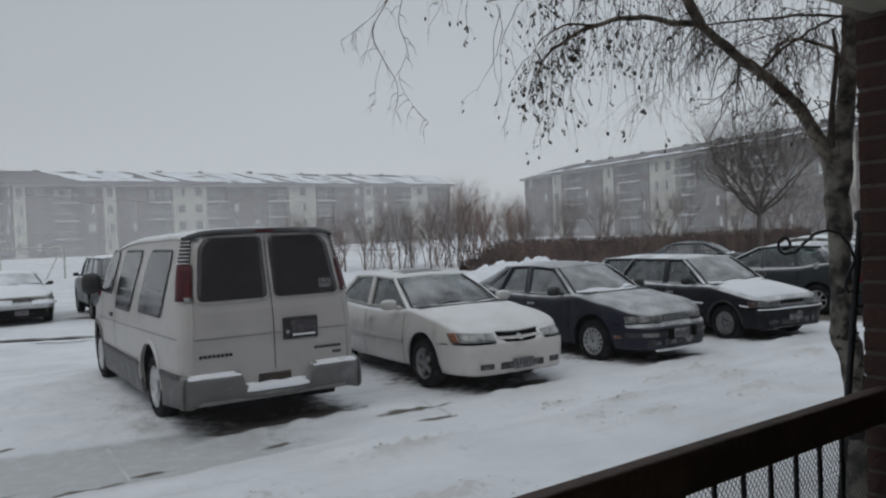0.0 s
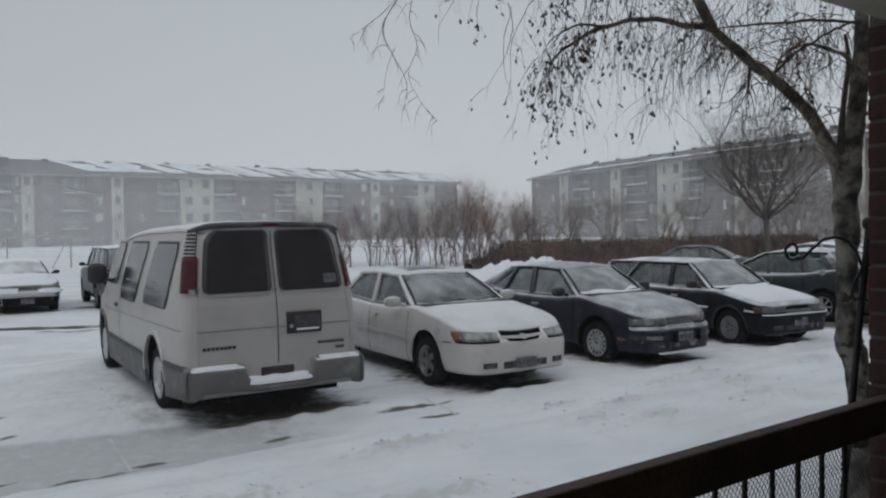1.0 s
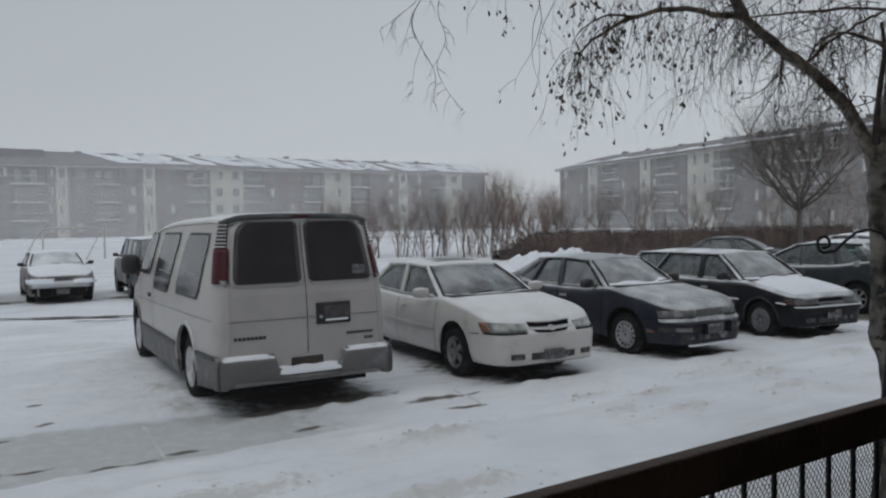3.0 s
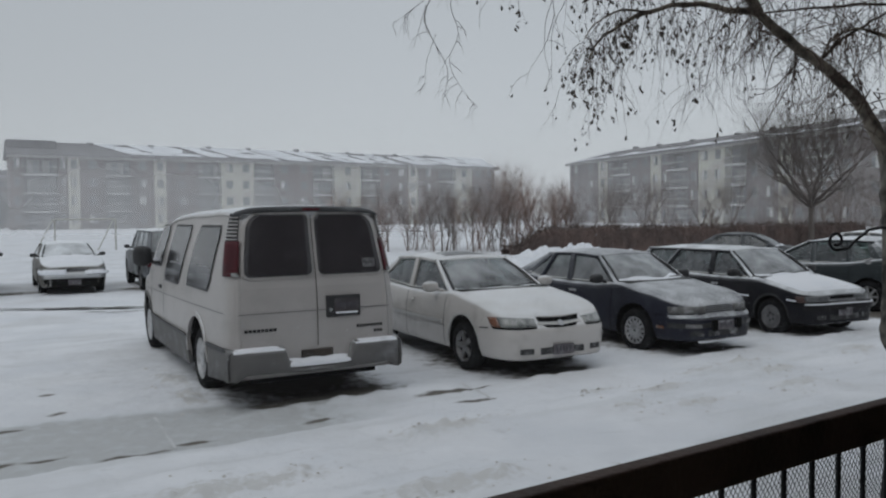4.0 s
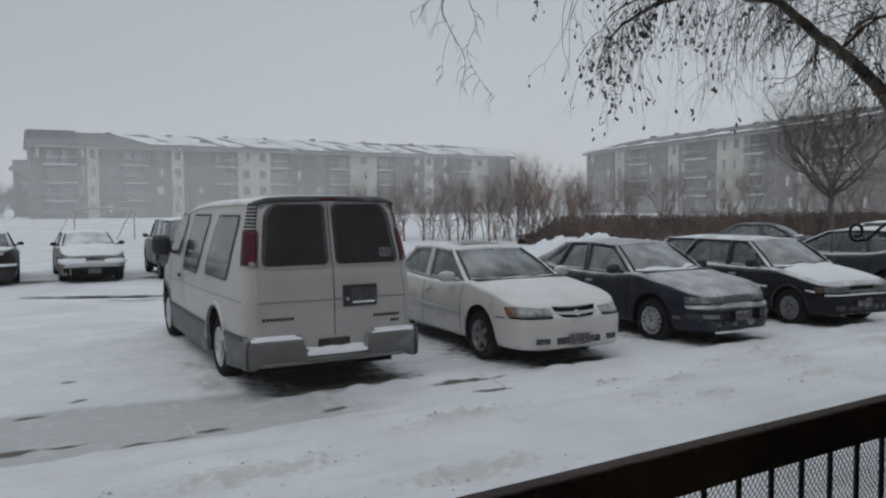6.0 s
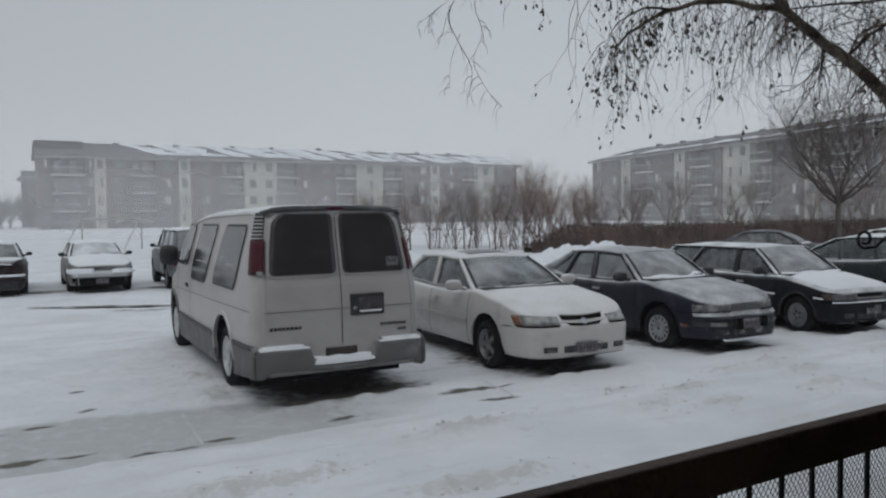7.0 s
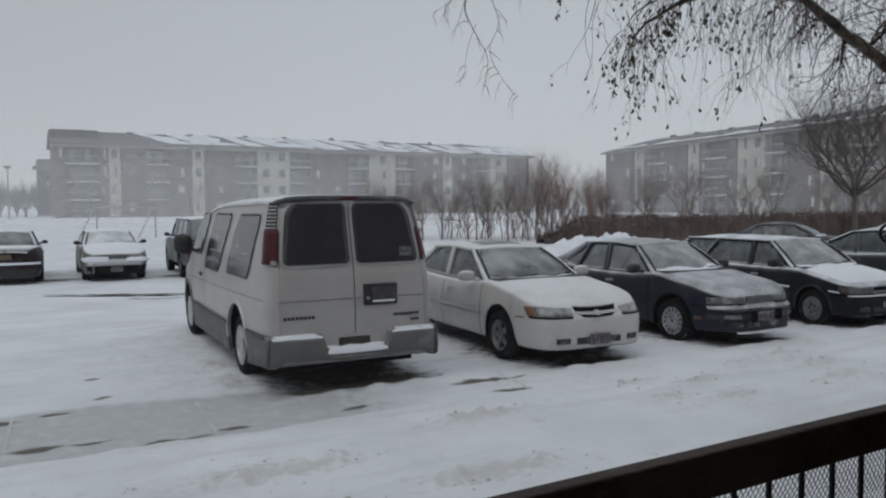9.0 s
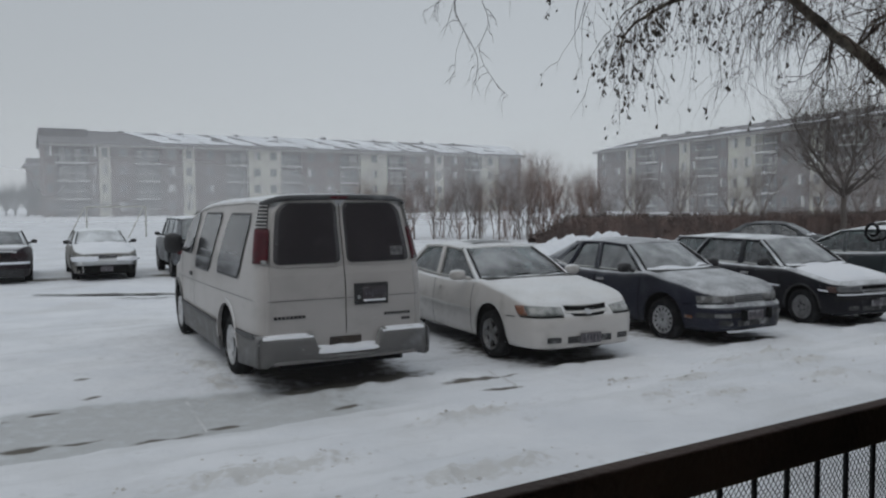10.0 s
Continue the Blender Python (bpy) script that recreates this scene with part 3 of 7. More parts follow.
        while x < length - 1:
            w = rnd.uniform(4.0, 9.0)
            rows = []
            for i in range(13):
                q = x + w * i / 12
                top = max(0.03, 0.2 + 0.28 * noise.noise((q * 0.22, seed, 0)) + 0.1 * noise.noise((q * 0.9, seed, 4)))
                rows.append([on_roof(q, 0.0), on_roof(q, top * 0.5), on_roof(q, top)])
            part("snow_patch", Geo().grid(rows), ROOF_SNOW, roof)
            x += w + (rnd.uniform(0.2, 1.5) if rnd.random() < 0.4 else 0.0)
        part("snow_patch", Geo().grid([[on_roof(hips[0] * v * 0.95 + 0.2, v), on_roof(hips[0] * v + 1.6 + 2.0 * v, v)] for v in [k / 8 for k in range(9)]]), ROOF_SNOW, roof)
    for i in range(1, int(length / 9)):
        x = 4 + i * 9 + rnd.uniform(-2, 2)
        part("roof_vent", Geo().box((x, mid - 0.5, rz - 0.4), (x + rnd.uniform(0.5, 1.1), mid + 0.3, rz + rnd.uniform(0.35, 0.7))), SHINGLE, b)
    if not hips[0]:
        part("roof_upstand", Geo().box((-0.4, mid - 3.5, rz - 1.0), (min(6.5, length * 0.3), mid + 0.4, rz + 0.2)), SHINGLE, b)
    return b


left_bays = [("brick", 0, 1.6), ("balcony", 1.6, 6.5), ("brick", 6.5, 7.9), ("panel", 7.9, 9.6), ("brick", 9.6, 13.4), ("balcony", 13.4, 17.2), ("brick", 17.2, 20.9), ("panel", 20.9, 22.8), ("brick", 22.8, 28.0),
             ("balcony", 28.0, 32.0), ("panel", 32.0, 37.8), ("balcony", 37.8, 41.5), ("brick", 41.5, 49.0), ("balcony", 49.0, 53.2), ("panel", 53.2, 58.6), ("balcony", 58.6, 62.6), ("brick", 62.6, 69.0), ("panel", 69.0, 71.0), ("brick", 71.0, 76.0), ("balcony", 76.0, 80.0), ("panel", 80.0, 84.0), ("brick", 84.0, 89.7)]
right_bays = [("brick", 0, 10.5), ("panel", 10.5, 13.5), ("brick", 13.5, 15.5), ("balcony", 15.5, 20.5), ("brick", 20.5, 26.6), ("panel", 26.6, 29.4), ("brick", 29.4, 31.4), ("balcony", 31.4, 36.3), ("brick", 36.3, 38.8), ("panel", 38.8, 44.6), ("balcony", 44.6, 49.0), ("brick", 49.0, 55.0), ("panel", 55.0, 57.5), ("brick", 57.5, 60.0), ("balcony", 60.0, 64.0), ("brick", 64.0, 72.0), ("panel", 72.0, 75.0), ("brick", 75.0, 80.0)]
apartment_block("apartment_block", (-65.0, 120.0), (12.0, 166.0), 0.4, 11.9, 14.2, 13, left_bays, "four-storey brown brick flats with pale strips and balconies", seed=3, hips=(0.0, 7.0))
apartment_block("apartment_block", (26.5, 157.0), (54.8, 82.2), 0.4, 12.1, 13.9, 13, right_bays, "brown brick flats with snow along the eaves", seed=8, brick=FAR_BRICK_DARK, panel=FAR_PANEL, hips=(7.0, 0.0), drift="eaves")
apartment_block("apartment_block", (-91.0, 161.0), (-78.0, 163.0), 0.4, 10.3, 12.0, 11, [("brick", 0, 4), ("panel", 4, 6), ("balcony", 6, 9), ("brick", 9, 13)], "lower brick flats far across the field", seed=5)


# ---------------------------------------------------------------- trees
def grow(g, p, d, length, r, level, rnd, sides=5, up=0.15, split=(3, 5), spread=0.75, tips=None, shrink=0.62):
    """One branch and what grows from it."""
    n = 5 if level > 1 else 3
    pts, rad = [p.copy()], [r]
    d = d.normalized()
    for i in range(n):
        d = (d + Vector((rnd.gauss(0, 0.13), rnd.gauss(0, 0.13), rnd.gauss(0, 0.06) + up * 0.35))).normalized()
        pts.append(pts[-1] + d * length / n)
        rad.append(r * (1 - 0.55 * (i + 1) / n))
    g.tube(pts, rad, max(3, sides), caps=False)
    if level <= 0:
        if tips is not None:
            tips.append(pts[-1])
        return
    for k in range(rnd.randint(*split)):
        f = rnd.uniform(0.35, 1.0)
        i = min(n - 1, int(f * n))
        q = pts[i].lerp(pts[i + 1], f * n - i)
        side = Vector((rnd.gauss(0, 1), rnd.gauss(0, 1), rnd.gauss(0, 0.5))).normalized()
        nd = (d * (1 - spread * 0.5) + side * spread + Vector((0, 0, up))).normalized()
        grow(g, q, nd, length * rnd.uniform(shrink - 0.12, shrink + 0.12), rad[i] * 0.6, level - 1, rnd, sides - 1, up, split, spread, tips, shrink)
    grow(g, pts[-1], d, length * shrink, rad[-1], level - 1, rnd, sides - 1, up, split, spread, tips, shrink)


def bare_tree(x, y, height, seed, label, mat=BARK, trunk=0.3, r=0.16, level=4, limbs=6, spread=0.8, name="tree", split=(3, 4), rise=0.12, aim=0.8):
    rnd = random.Random(seed)
    t = thing(name, pose(x, y, ground_height(x, y) - 0.05), label, "tree", "bare trees")
    g = Geo()
    fork = height * trunk
    g.tube([(0, 0, -0.1), (0.03, 0, fork * 0.3), (0.0, 0.05, fork * 0.7), (0.02, 0, fork)], [r * 1.35, r, r * 0.92, r * 0.85], 10)
    part("trunk", g, mat, t, smooth=True)
    c = Geo()
    for k in range(limbs):
        a = 2 * math.pi * k / limbs + rnd.uniform(-0.3, 0.3)
        lean = rnd.uniform(0.45, 1.0) * spread
        grow(c, Vector((0, 0, fork * rnd.uniform(0.85, 1.0))), Vector((math.cos(a) * lean, math.sin(a) * lean, aim * rnd.uniform(0.7, 1.3))), height * 0.36 * rnd.uniform(0.85, 1.1), r * 0.5, level, rnd, 6, rise, split, 0.62, None, 0.6)
    grow(c, Vector((0.02, 0, fork)), Vector((0.05, 0.02, 1)), height * 0.36, r * 0.62, level, rnd, 6, 0.12, split, 0.6, None, 0.6)
    part("crown", c, mat, t)
    return t


def thicket(x, y, height, width, stems, seed, label, mat=SHRUB, level=3, name="shrub", stem_r=0.03):
    rnd = random.Random(seed)
    t = thing(name, pose(x, y, ground_height(x, y) - 0.05), label, "shrub", "bare shrubs")
    for k in range(stems):
        g = Geo()
        a = rnd.uniform(0, 2 * math.pi)
        b = Vector((math.cos(a), math.sin(a), 0)) * rnd.uniform(0, width * 0.4)
        d = Vector((math.cos(a) * rnd.uniform(0, 0.28), math.sin(a) * rnd.uniform(0, 0.28), 1))
        grow(g, b, d, height * rnd.uniform(0.36, 0.56), stem_r * rnd.uniform(0.6, 1.2), level, rnd, 4, 0.22, (4, 5), 0.6, None, 0.58)
        part("stem", g, mat, t)
    return t


FAR_BARK = material("grey_bark", (0.11, 0.094, 0.085), 0.95, color2=(0.08, 0.068, 0.062), scale=0.8)
bare_tree(21.5, 45.0, 9.6, 11, "broad bare tree with spreading limbs behind the hedge", FAR_BARK, r=0.16, trunk=0.27, level=4, limbs=13, spread=1.15, split=(3, 5), rise=0.1, aim=0.72)
# this twig colour, too, is lightened in place of haze
BUSH_GREY = material("grey_twig", (0.21, 0.182, 0.17), 0.95, color2=(0.16, 0.14, 0.132), scale=0.5)
rnd = random.Random(21)
# saplings and thickets along the field's edge
for x, y, hgt in ((-2.84, 44, 4.6), (-1.76, 44.5, 4.3), (0.2, 44, 4.7), (-4.3, 47, 4.3), (1.9, 43, 4.2), (-5.6, 48, 4.0), (0.9, 46, 4.4)):
    bare_tree(x, y, hgt, int(x * 100) + 999, "slim bare sapling at the field edge", BUSH_GREY, trunk=0.22, r=0.05, level=3, limbs=4, spread=0.4, name="sapling")
for i, (x, y, hgt, w, n) in enumerate(((3.2, 43, 4.3, 1.4, 7), (4.3, 44, 4.7, 1.5, 9), (5.1, 43.5, 4.2, 1.4, 7), (6.6, 45, 3.7, 1.6, 7), (7.5, 46, 3.9, 1.5, 6), (2.2, 45, 3.6, 1.5, 6), (-0.6, 46, 3.3, 1.6, 6), (-3.6, 48, 3.6, 1.8, 6), (-6.4, 49, 3.2, 1.8, 6), (-8.2, 52, 3.0, 2.0, 6), (5.9, 47.5, 3.5, 1.6, 6), (1.1, 48, 3.0, 1.5, 5), (3.8, 46, 4.4, 1.6, 7), (4.8, 47, 4.5, 1.6, 7), (2.7, 47, 4.0, 1.6, 6), (0.4, 45, 3.9, 1.5, 5), (-1.6, 46, 3.4, 1.5, 5), (6.3, 43.5, 3.2, 1.5, 6), (8.6, 47, 3.3, 1.5, 6))):
    thicket(x, y, hgt * 1.12, w, n, 40 + i, "tall leafless red-brown thicket", SHRUB if i % 3 else BUSH_GREY, 3)
for i in range(16):
    x = -9 + 18.5 * i / 15 + rnd.uniform(-0.4, 0.4)
    thicket(x, 41.5 + 0.33 * abs(x - 6) + rnd.uniform(-1, 1), rnd.uniform(1.3, 2.3), 1.3, 5, 70 + i, "low bare brush in the snow", SHRUB if i % 2 else BUSH_GREY, 2, stem_r=0.02)
for i in range(22):
    x = 9 + 32 * i / 21 + rnd.uniform(-0.5, 0.5)
    thicket(x, 56 + rnd.uniform(-2, 3), rnd.uniform(1.8, 3.4), 1.8, 5, 120 + i, "bare brush behind the hedge", HEDGE if i % 2 else BUSH_GREY, 2, stem_r=0.03)
for i, (x, y, hgt) in enumerate(((13.5, 62, 5.5), (17.5, 64, 6.2), (23.5, 66, 6.4), (27.5, 62, 6.0), (31.5, 66, 6.6), (37, 70, 7), (20.5, 70, 6.0), (34.5, 62, 6.0), (10.8, 66, 5.0), (41, 66, 7.5), (12.2, 56, 4.6), (15.3, 58, 5.2), (18.6, 55, 4.8), (22.2, 59, 5.8), (25.5, 57, 5.6), (29.2, 59, 6.2), (32.6, 56, 5.8), (36.0, 60, 6.4), (26.6, 52, 5.0), (30.5, 53, 5.6), (14.2, 64, 5.6), (33.5, 68, 7.2))):
    bare_tree(x, y, hgt, 300 + i, "bare tree between the hedge and the flats", BUSH_GREY, trunk=0.2, r=0.07, level=3, limbs=5, spread=0.5)
for i, (x, y, hgt) in enumerate(((-79, 140, 8.5), (-82.5, 142, 7.5), (-76.5, 138, 6.0), (-86, 145, 6.5), (-94, 150, 9), (-100, 152, 10), (-106, 150, 9), (-88, 143, 7.5), (-97, 146, 8))):
    bare_tree(x, y, hgt, 400 + i, "dense dark tree far across the field", CONIFER, trunk=0.12, r=0.2, level=3, limbs=9, spread=0.9, split=(4, 6))


def build_hedge():
    rnd = random.Random(9)
    h = tagged(new("hedge"), "clipped leafless dark brown hedge", "hedge")
    h.matrix_world = Matrix.Translation((3.4, 39.6, 0)) @ Matrix.Rotation(math.atan2(7.4, 20), 4, "Z")
    length = 24.0
    rows = []
    for i in range(193):
        x = length * i / 192
        r = []
        for k in range(9):
            a = math.pi * k / 8
            w, hh = 0.5 + 0.14 * noise.noise((x * 2.5, k, 0)), (1.3 + 0.14 * noise.noise((x * 0.8, 3, 0)) + 0.16 * noise.noise((x * 6, k, 3))) * (0.25 + 0.75 * step(0, 2.5, x))
            r.append((x, -w * math.copysign(abs(math.cos(a)) ** 0.5, math.cos(a)), -0.05 + hh * math.sin(a) ** 0.45 if 0 < k < 8 else -0.05))
        rows.append(r)
    part("core", Geo().grid(rows), HEDGE, h, smooth=False)
    g = Geo()
    for _ in range(11000):
        x, y, z = rnd.uniform(0, length), rnd.uniform(-0.62, 0.62), rnd.uniform(0.1, 1.2)
        if rnd.random() < 0.55:
            z = rnd.uniform(1.0, 1.34) * (0.25 + 0.75 * step(0, 2.5, x))
        else:
            y = -rnd.uniform(0.45, 0.6)
        d = Vector((rnd.gauss(0, 0.5), rnd.gauss(-0.2, 0.4), rnd.uniform(0.3, 1))).normalized() * rnd.uniform(0.15, 0.42)
        p = Vector((x, y, z))
        s = Vector((-d.y, d.x, 0)).normalized() * 0.011 + Vector((0.005, 0, 0))
        g.add([p - s, p + s, p + d], [(0, 1, 2)])
    tagged(part("twig_cover", g, HEDGE, h), kind="stuff")


build_hedge()


def snow_pile(x, y, length, width, height, turn, seed):
    rows = []
    for i in range(121):
        u = i / 120
        r = []
        for k in range(61):
            v = k / 60
            e = (1 - abs(2 * u - 1) ** 2.8) * (1 - abs(2 * v - 1) ** 1.8)
            z = height * e * (0.72 + 0.35 * noise.noise((u * 4, v * 3, seed))) + e * 0.3 * abs(noise.noise((u * 17, v * 8, seed + 2))) + 0.22 * e * abs(noise.noise((u * 38, v * 18, seed))) - 0.1
            r.append((length * (u - 0.5), width * (v - 0.5), max(z, 0) - 0.12))
        rows.append(r)
    ob = part("snow_pile", Geo().grid(rows), SNOW, smooth=True)
    ob.matrix_world = pose(x, y, 0, 0, 0, turn)
    tagged(ob, "lumpy ploughed snow pile between the cars and hedge", "snow pile")


snow_pile(3.9, 21.9, 8.2, 3.6, 1.5, 20, 4)
snow_pile(8.5, 24.5, 6.0, 3.0, 1.1, 25, 6)


def goal_frame():
    t = thing("goal_frame", pose(-22.47, 50, ground_height(-22, 50), 0, 0, -4), "bare steel football goal standing in the snowy field", "goal")
    w, h, dp = 2.0, 1.95, 1.3
    part("crossbar", Geo().tube([(-w, 0, h), (w, 0, h)], 0.05, 8), GOAL_STEEL, t)
    for s in (-1, 1):
        part("post", Geo().tube([(s * w, 0, -0.1), (s * w, 0, h)], 0.05, 8), GOAL_STEEL, t)
        part("stay", Geo().tube([(s * w - 0.15, 0.05, h), (s * w - 0.75, -0.9, -0.05)], 0.035, 6), GOAL_STEEL, t)


goal_frame()


def street_lamp(x, y, h):
    t = thing("street_lamp", pose(x, y, 0.3), "thin grey lamp post at the far side of the field", "street lamp")
    part("post", Geo().tube([(0, 0, -0.1), (0, 0, h * 0.5), (0, 0, h)], [0.13, 0.1, 0.08], 8), SHINGLE, t)
    part("lamp_head", Geo().box((-0.35, -0.25, h), (0.35, 0.25, h + 0.4), bev=0.08), SHINGLE, t)


street_lamp(-66.4, 110, 7.3)


# ---------------------------------------------------------------- birch beside the balcony
BIRCH = material("birch_bark", (0.19, 0.176, 0.15), 0.9, color2=(0.022, 0.02, 0.018), scale=9, bump=1.0, bump_scale=26, stain=(0.02, 0.018, 0.016), stain_scale=6, stain_amount=1.0)
SCAR = material("bark_scar", (0.034, 0.03, 0.027), 0.95, bump=0.8, bump_scale=40)
LIMB = material("birch_limb", (0.24, 0.21, 0.17), 0.9, color2=(0.1, 0.088, 0.073), scale=11, bump=0.9, bump_scale=30, stain=(0.02, 0.018, 0.016), stain_scale=7, stain_amount=0.95)


def bend(pts, n=6):
    """Points of a smooth line through the given ones."""
    P = [Vector(p) for p in pts]
    out = []
    for i in range(len(P) - 1):
        a, b, c, d = P[max(i - 1, 0)], P[i], P[i + 1], P[min(i + 2, len(P) - 1)]
        for k in range(n):
            t = k / n
            out.append(0.5 * (2 * b + (c - a) * t + (2 * a - 5 * b + 4 * c - d) * t * t + (3 * b - a - 3 * c + d) * t**3))
    return out + [P[-1]]


def build_birch():
    rnd = random.Random(14)
    tree = thing("birch_tree", pose(0, 0, 0), "leaning birch with flaking bark, drooping twigs and withered catkins", "tree")
    t = bend([(2.98, 4.93, -0.1), (2.968, 4.93, 0.45), (2.96, 4.93, 0.88), (2.93, 4.93, 1.12), (2.89, 4.93, 1.25), (2.886, 4.93, 1.5), (2.884, 4.93, 1.8), (2.882, 4.93, 2.15), (2.88, 4.93, 2.4), (2.935, 4.93, 2.6), (2.965, 4.93, 2.85), (2.99, 4.94, 3.18), (3.02, 4.95, 4.2), (2.95, 5.0, 5.6)])
    n = len(t)
    g = Geo()
    rows = []
    for i, p in enumerate(t):
        z = p.z
        r = smooth_line([(-0.1, 0.12), (0.2, 0.085), (0.8, 0.068), (1.0, 0.07), (1.14, 0.083), (1.25, 0.074), (1.45, 0.065), (1.8, 0.071), (2.2, 0.078), (2.4, 0.092), (2.52, 0.072), (2.65, 0.058), (2.9, 0.054), (3.2, 0.042), (4.2, 0.025), (5.6, 0.008)], z)
        rows.append([p + Vector((math.cos(a), math.sin(a), 0)) * r * (1 + 0.3 * noise.noise((math.cos(a) * 1.5, math.sin(a) * 1.5, z * 6)) + 0.14 * noise.noise((math.cos(a) * 4, math.sin(a) * 4, z * 25))) for a in [2 * math.pi * k / 16 for k in range(16)]])
    g.grid(rows, close=True)
    part("trunk", g, BIRCH, tree, "grey-brown trunk with dark flaking scars", smooth=True)
    # dark cross scars on the bark, each lens-shaped
    for _ in range(30):
        i = rnd.randint(6, n - 14)
        c, wide, tall = rnd.uniform(-math.pi, 0.4), rnd.uniform(0.15, 0.6), rnd.choice((0.003, 0.005, 0.008, 0.014, 0.026)) * rnd.uniform(0.7, 1.2)
        base = [rows[i][k % 16] for k in range(16)]
        sc = []
        for q in range(9):
            a = c + wide * (q / 4 - 1)
            f = (a % (2 * math.pi)) / (2 * math.pi) * 16
            k = int(f)
            pt = base[k % 16].lerp(base[(k + 1) % 16], f - k)
            out = (pt - t[i]).normalized() * 0.004
            e = tall * math.sqrt(max(0.0, 1 - (q / 4 - 1) ** 2)) + 0.001
            zz = 0.008 * math.sin(q * 0.9 + c)
            up_to = (t[i + 1] - t[i]).normalized() * e
            sc.append([pt + out + Vector((0, 0, zz)) - up_to, pt + out * 1.6 + Vector((0, 0, zz)), pt + out + Vector((0, 0, zz)) + up_to])
        part("bark_scar", Geo().grid(sc), SCAR, tree, smooth=True, thick=0.003)
    starts = []

    def limb(pts, r0, r1, mat=LIMB, name="limb", keep=True, w=1.0):
        q = bend(pts)
        q = [p + Vector((0, 0, 0.012 * noise.noise((p.x * 9, i * 0.3, 2)))) for i, p in enumerate(q)]
        rad = [(r0 + (r1 - r0) * i / (len(q) - 1)) * (1 + 0.12 * noise.noise((i * 0.7, r0 * 90, 0))) for i in range(len(q))]
        part(name, Geo().tube(q, rad, 9 if r0 > 0.02 else 6), mat, tree, smooth=True)
        if keep:
            starts.extend((p, w) for p in q)

    limb([(2.86, 4.92, 2.28), (2.76, 4.9, 2.45), (2.61, 4.86, 2.66), (2.454, 4.8, 2.778), (2.303, 4.74, 2.877), (2.1, 4.69, 3.0), (1.885, 4.63, 3.149)], 0.047, 0.026, keep=False)
    limb([(1.885, 4.63, 3.149), (1.764, 4.53, 3.29), (1.6, 4.45, 3.55), (1.25, 4.35, 3.8), (0.7, 4.3, 3.9), (0.15, 4.2, 3.7)], 0.036, 0.005)
    limb([(1.885, 4.63, 3.149), (1.72, 4.62, 3.165), (1.51, 4.63, 3.205), (1.23, 4.63, 3.156), (1.06, 4.63, 3.07), (0.96, 4.63, 3.0), (0.88, 4.6, 2.87)], 0.021, 0.005, w=1.6)
    limb([(1.25, 4.63, 3.158), (1.08, 4.6, 3.16), (0.93, 4.56, 3.09), (0.85, 4.52, 2.98)], 0.009, 0.003, w=1.2)
    limb([(2.29, 4.73, 2.88), (2.36, 4.75, 2.936), (2.434, 4.75, 3.012), (2.558, 4.75, 3.086), (2.657, 4.75, 3.143), (2.769, 4.75, 3.2), (2.95, 4.85, 3.24)], 0.011, 0.007, BARK)
    limb([(2.94, 4.93, 2.98), (2.771, 4.75, 3.017), (2.679, 4.75, 3.042), (2.594, 4.75, 3.079), (2.45, 4.72, 3.06), (2.33, 4.68, 2.98)], 0.015, 0.005)
    limb([(2.815, 4.88, 2.42), (2.808, 4.86, 2.52), (2.82, 4.86, 2.683), (2.843, 4.86, 2.865), (2.859, 4.86, 3.01), (2.838, 4.86, 3.168)], 0.024, 0.01, BARK, keep=False)
    limb([(2.96, 4.9, 3.25), (2.6, 4.8, 3.24), (2.2, 4.75, 3.2), (1.95, 4.7, 3.17)], 0.01, 0.005, BARK)
    limb([(2.98, 4.93, 3.45), (2.6, 4.7, 3.75), (2.0, 4.55, 3.95), (1.5, 4.5, 3.9), (1.0, 4.45, 3.7)], 0.03, 0.006)
    limb([(2.98, 4.93, 3.6), (2.75, 4.9, 3.9), (2.3, 4.95, 4.1), (1.8, 5.0, 4.0)], 0.03, 0.008)
    limb([(1.62, 4.46, 3.53), (1.5, 4.5, 3.5), (1.3, 4.55, 3.42), (1.1, 4.58, 3.32), (0.85, 4.6, 3.35), (0.6, 4.58, 3.3)], 0.014, 0.004, w=1.8)

    # hanging twigs with withered catkins, each spray a part of its own
    now = {}

    def spray(*how):
        now["twig"], now["leaf"] = Geo(), Geo()
        for h in how:
            hang(*h) if not callable(h) else h()
        ob = part("twig", now["twig"], TWIG, tree)
        if now["leaf"].v:
            tagged(part("catkin_cluster", now["leaf"], DEAD_LEAF, ob, "withered brown leaves and catkins"), kind="stuff")

    def hang(p, length, r, lean, leafy, depth=0):
        n = max(5, int(length / 0.07))
        pts = [p.copy()]
        d = Vector((lean.x, lean.y, rnd.uniform(-0.5, 0.25)))
        for i in range(n):
            d = (d * 0.72 + Vector((0, 0, -0.34)) + Vector((rnd.gauss(0, 0.19), rnd.gauss(0, 0.12), rnd.gauss(0, 0.1)))).normalized()
            pts.append(pts[-1] + d * length / n)
        now["twig"].tube(pts, [r * (1 - 0.75 * i / n) for i in range(n + 1)], 4 if depth == 0 else 3, caps=False)
        for i in range(1, n):
            if depth < 2 and rnd.random() < (0.45 if depth == 0 else 0.25):
                hang(pts[i], length * rnd.uniform(0.2, 0.45), r * 0.6, Vector((rnd.gauss(0, 0.6), rnd.gauss(0, 0.5), 0)), leafy, depth + 1)
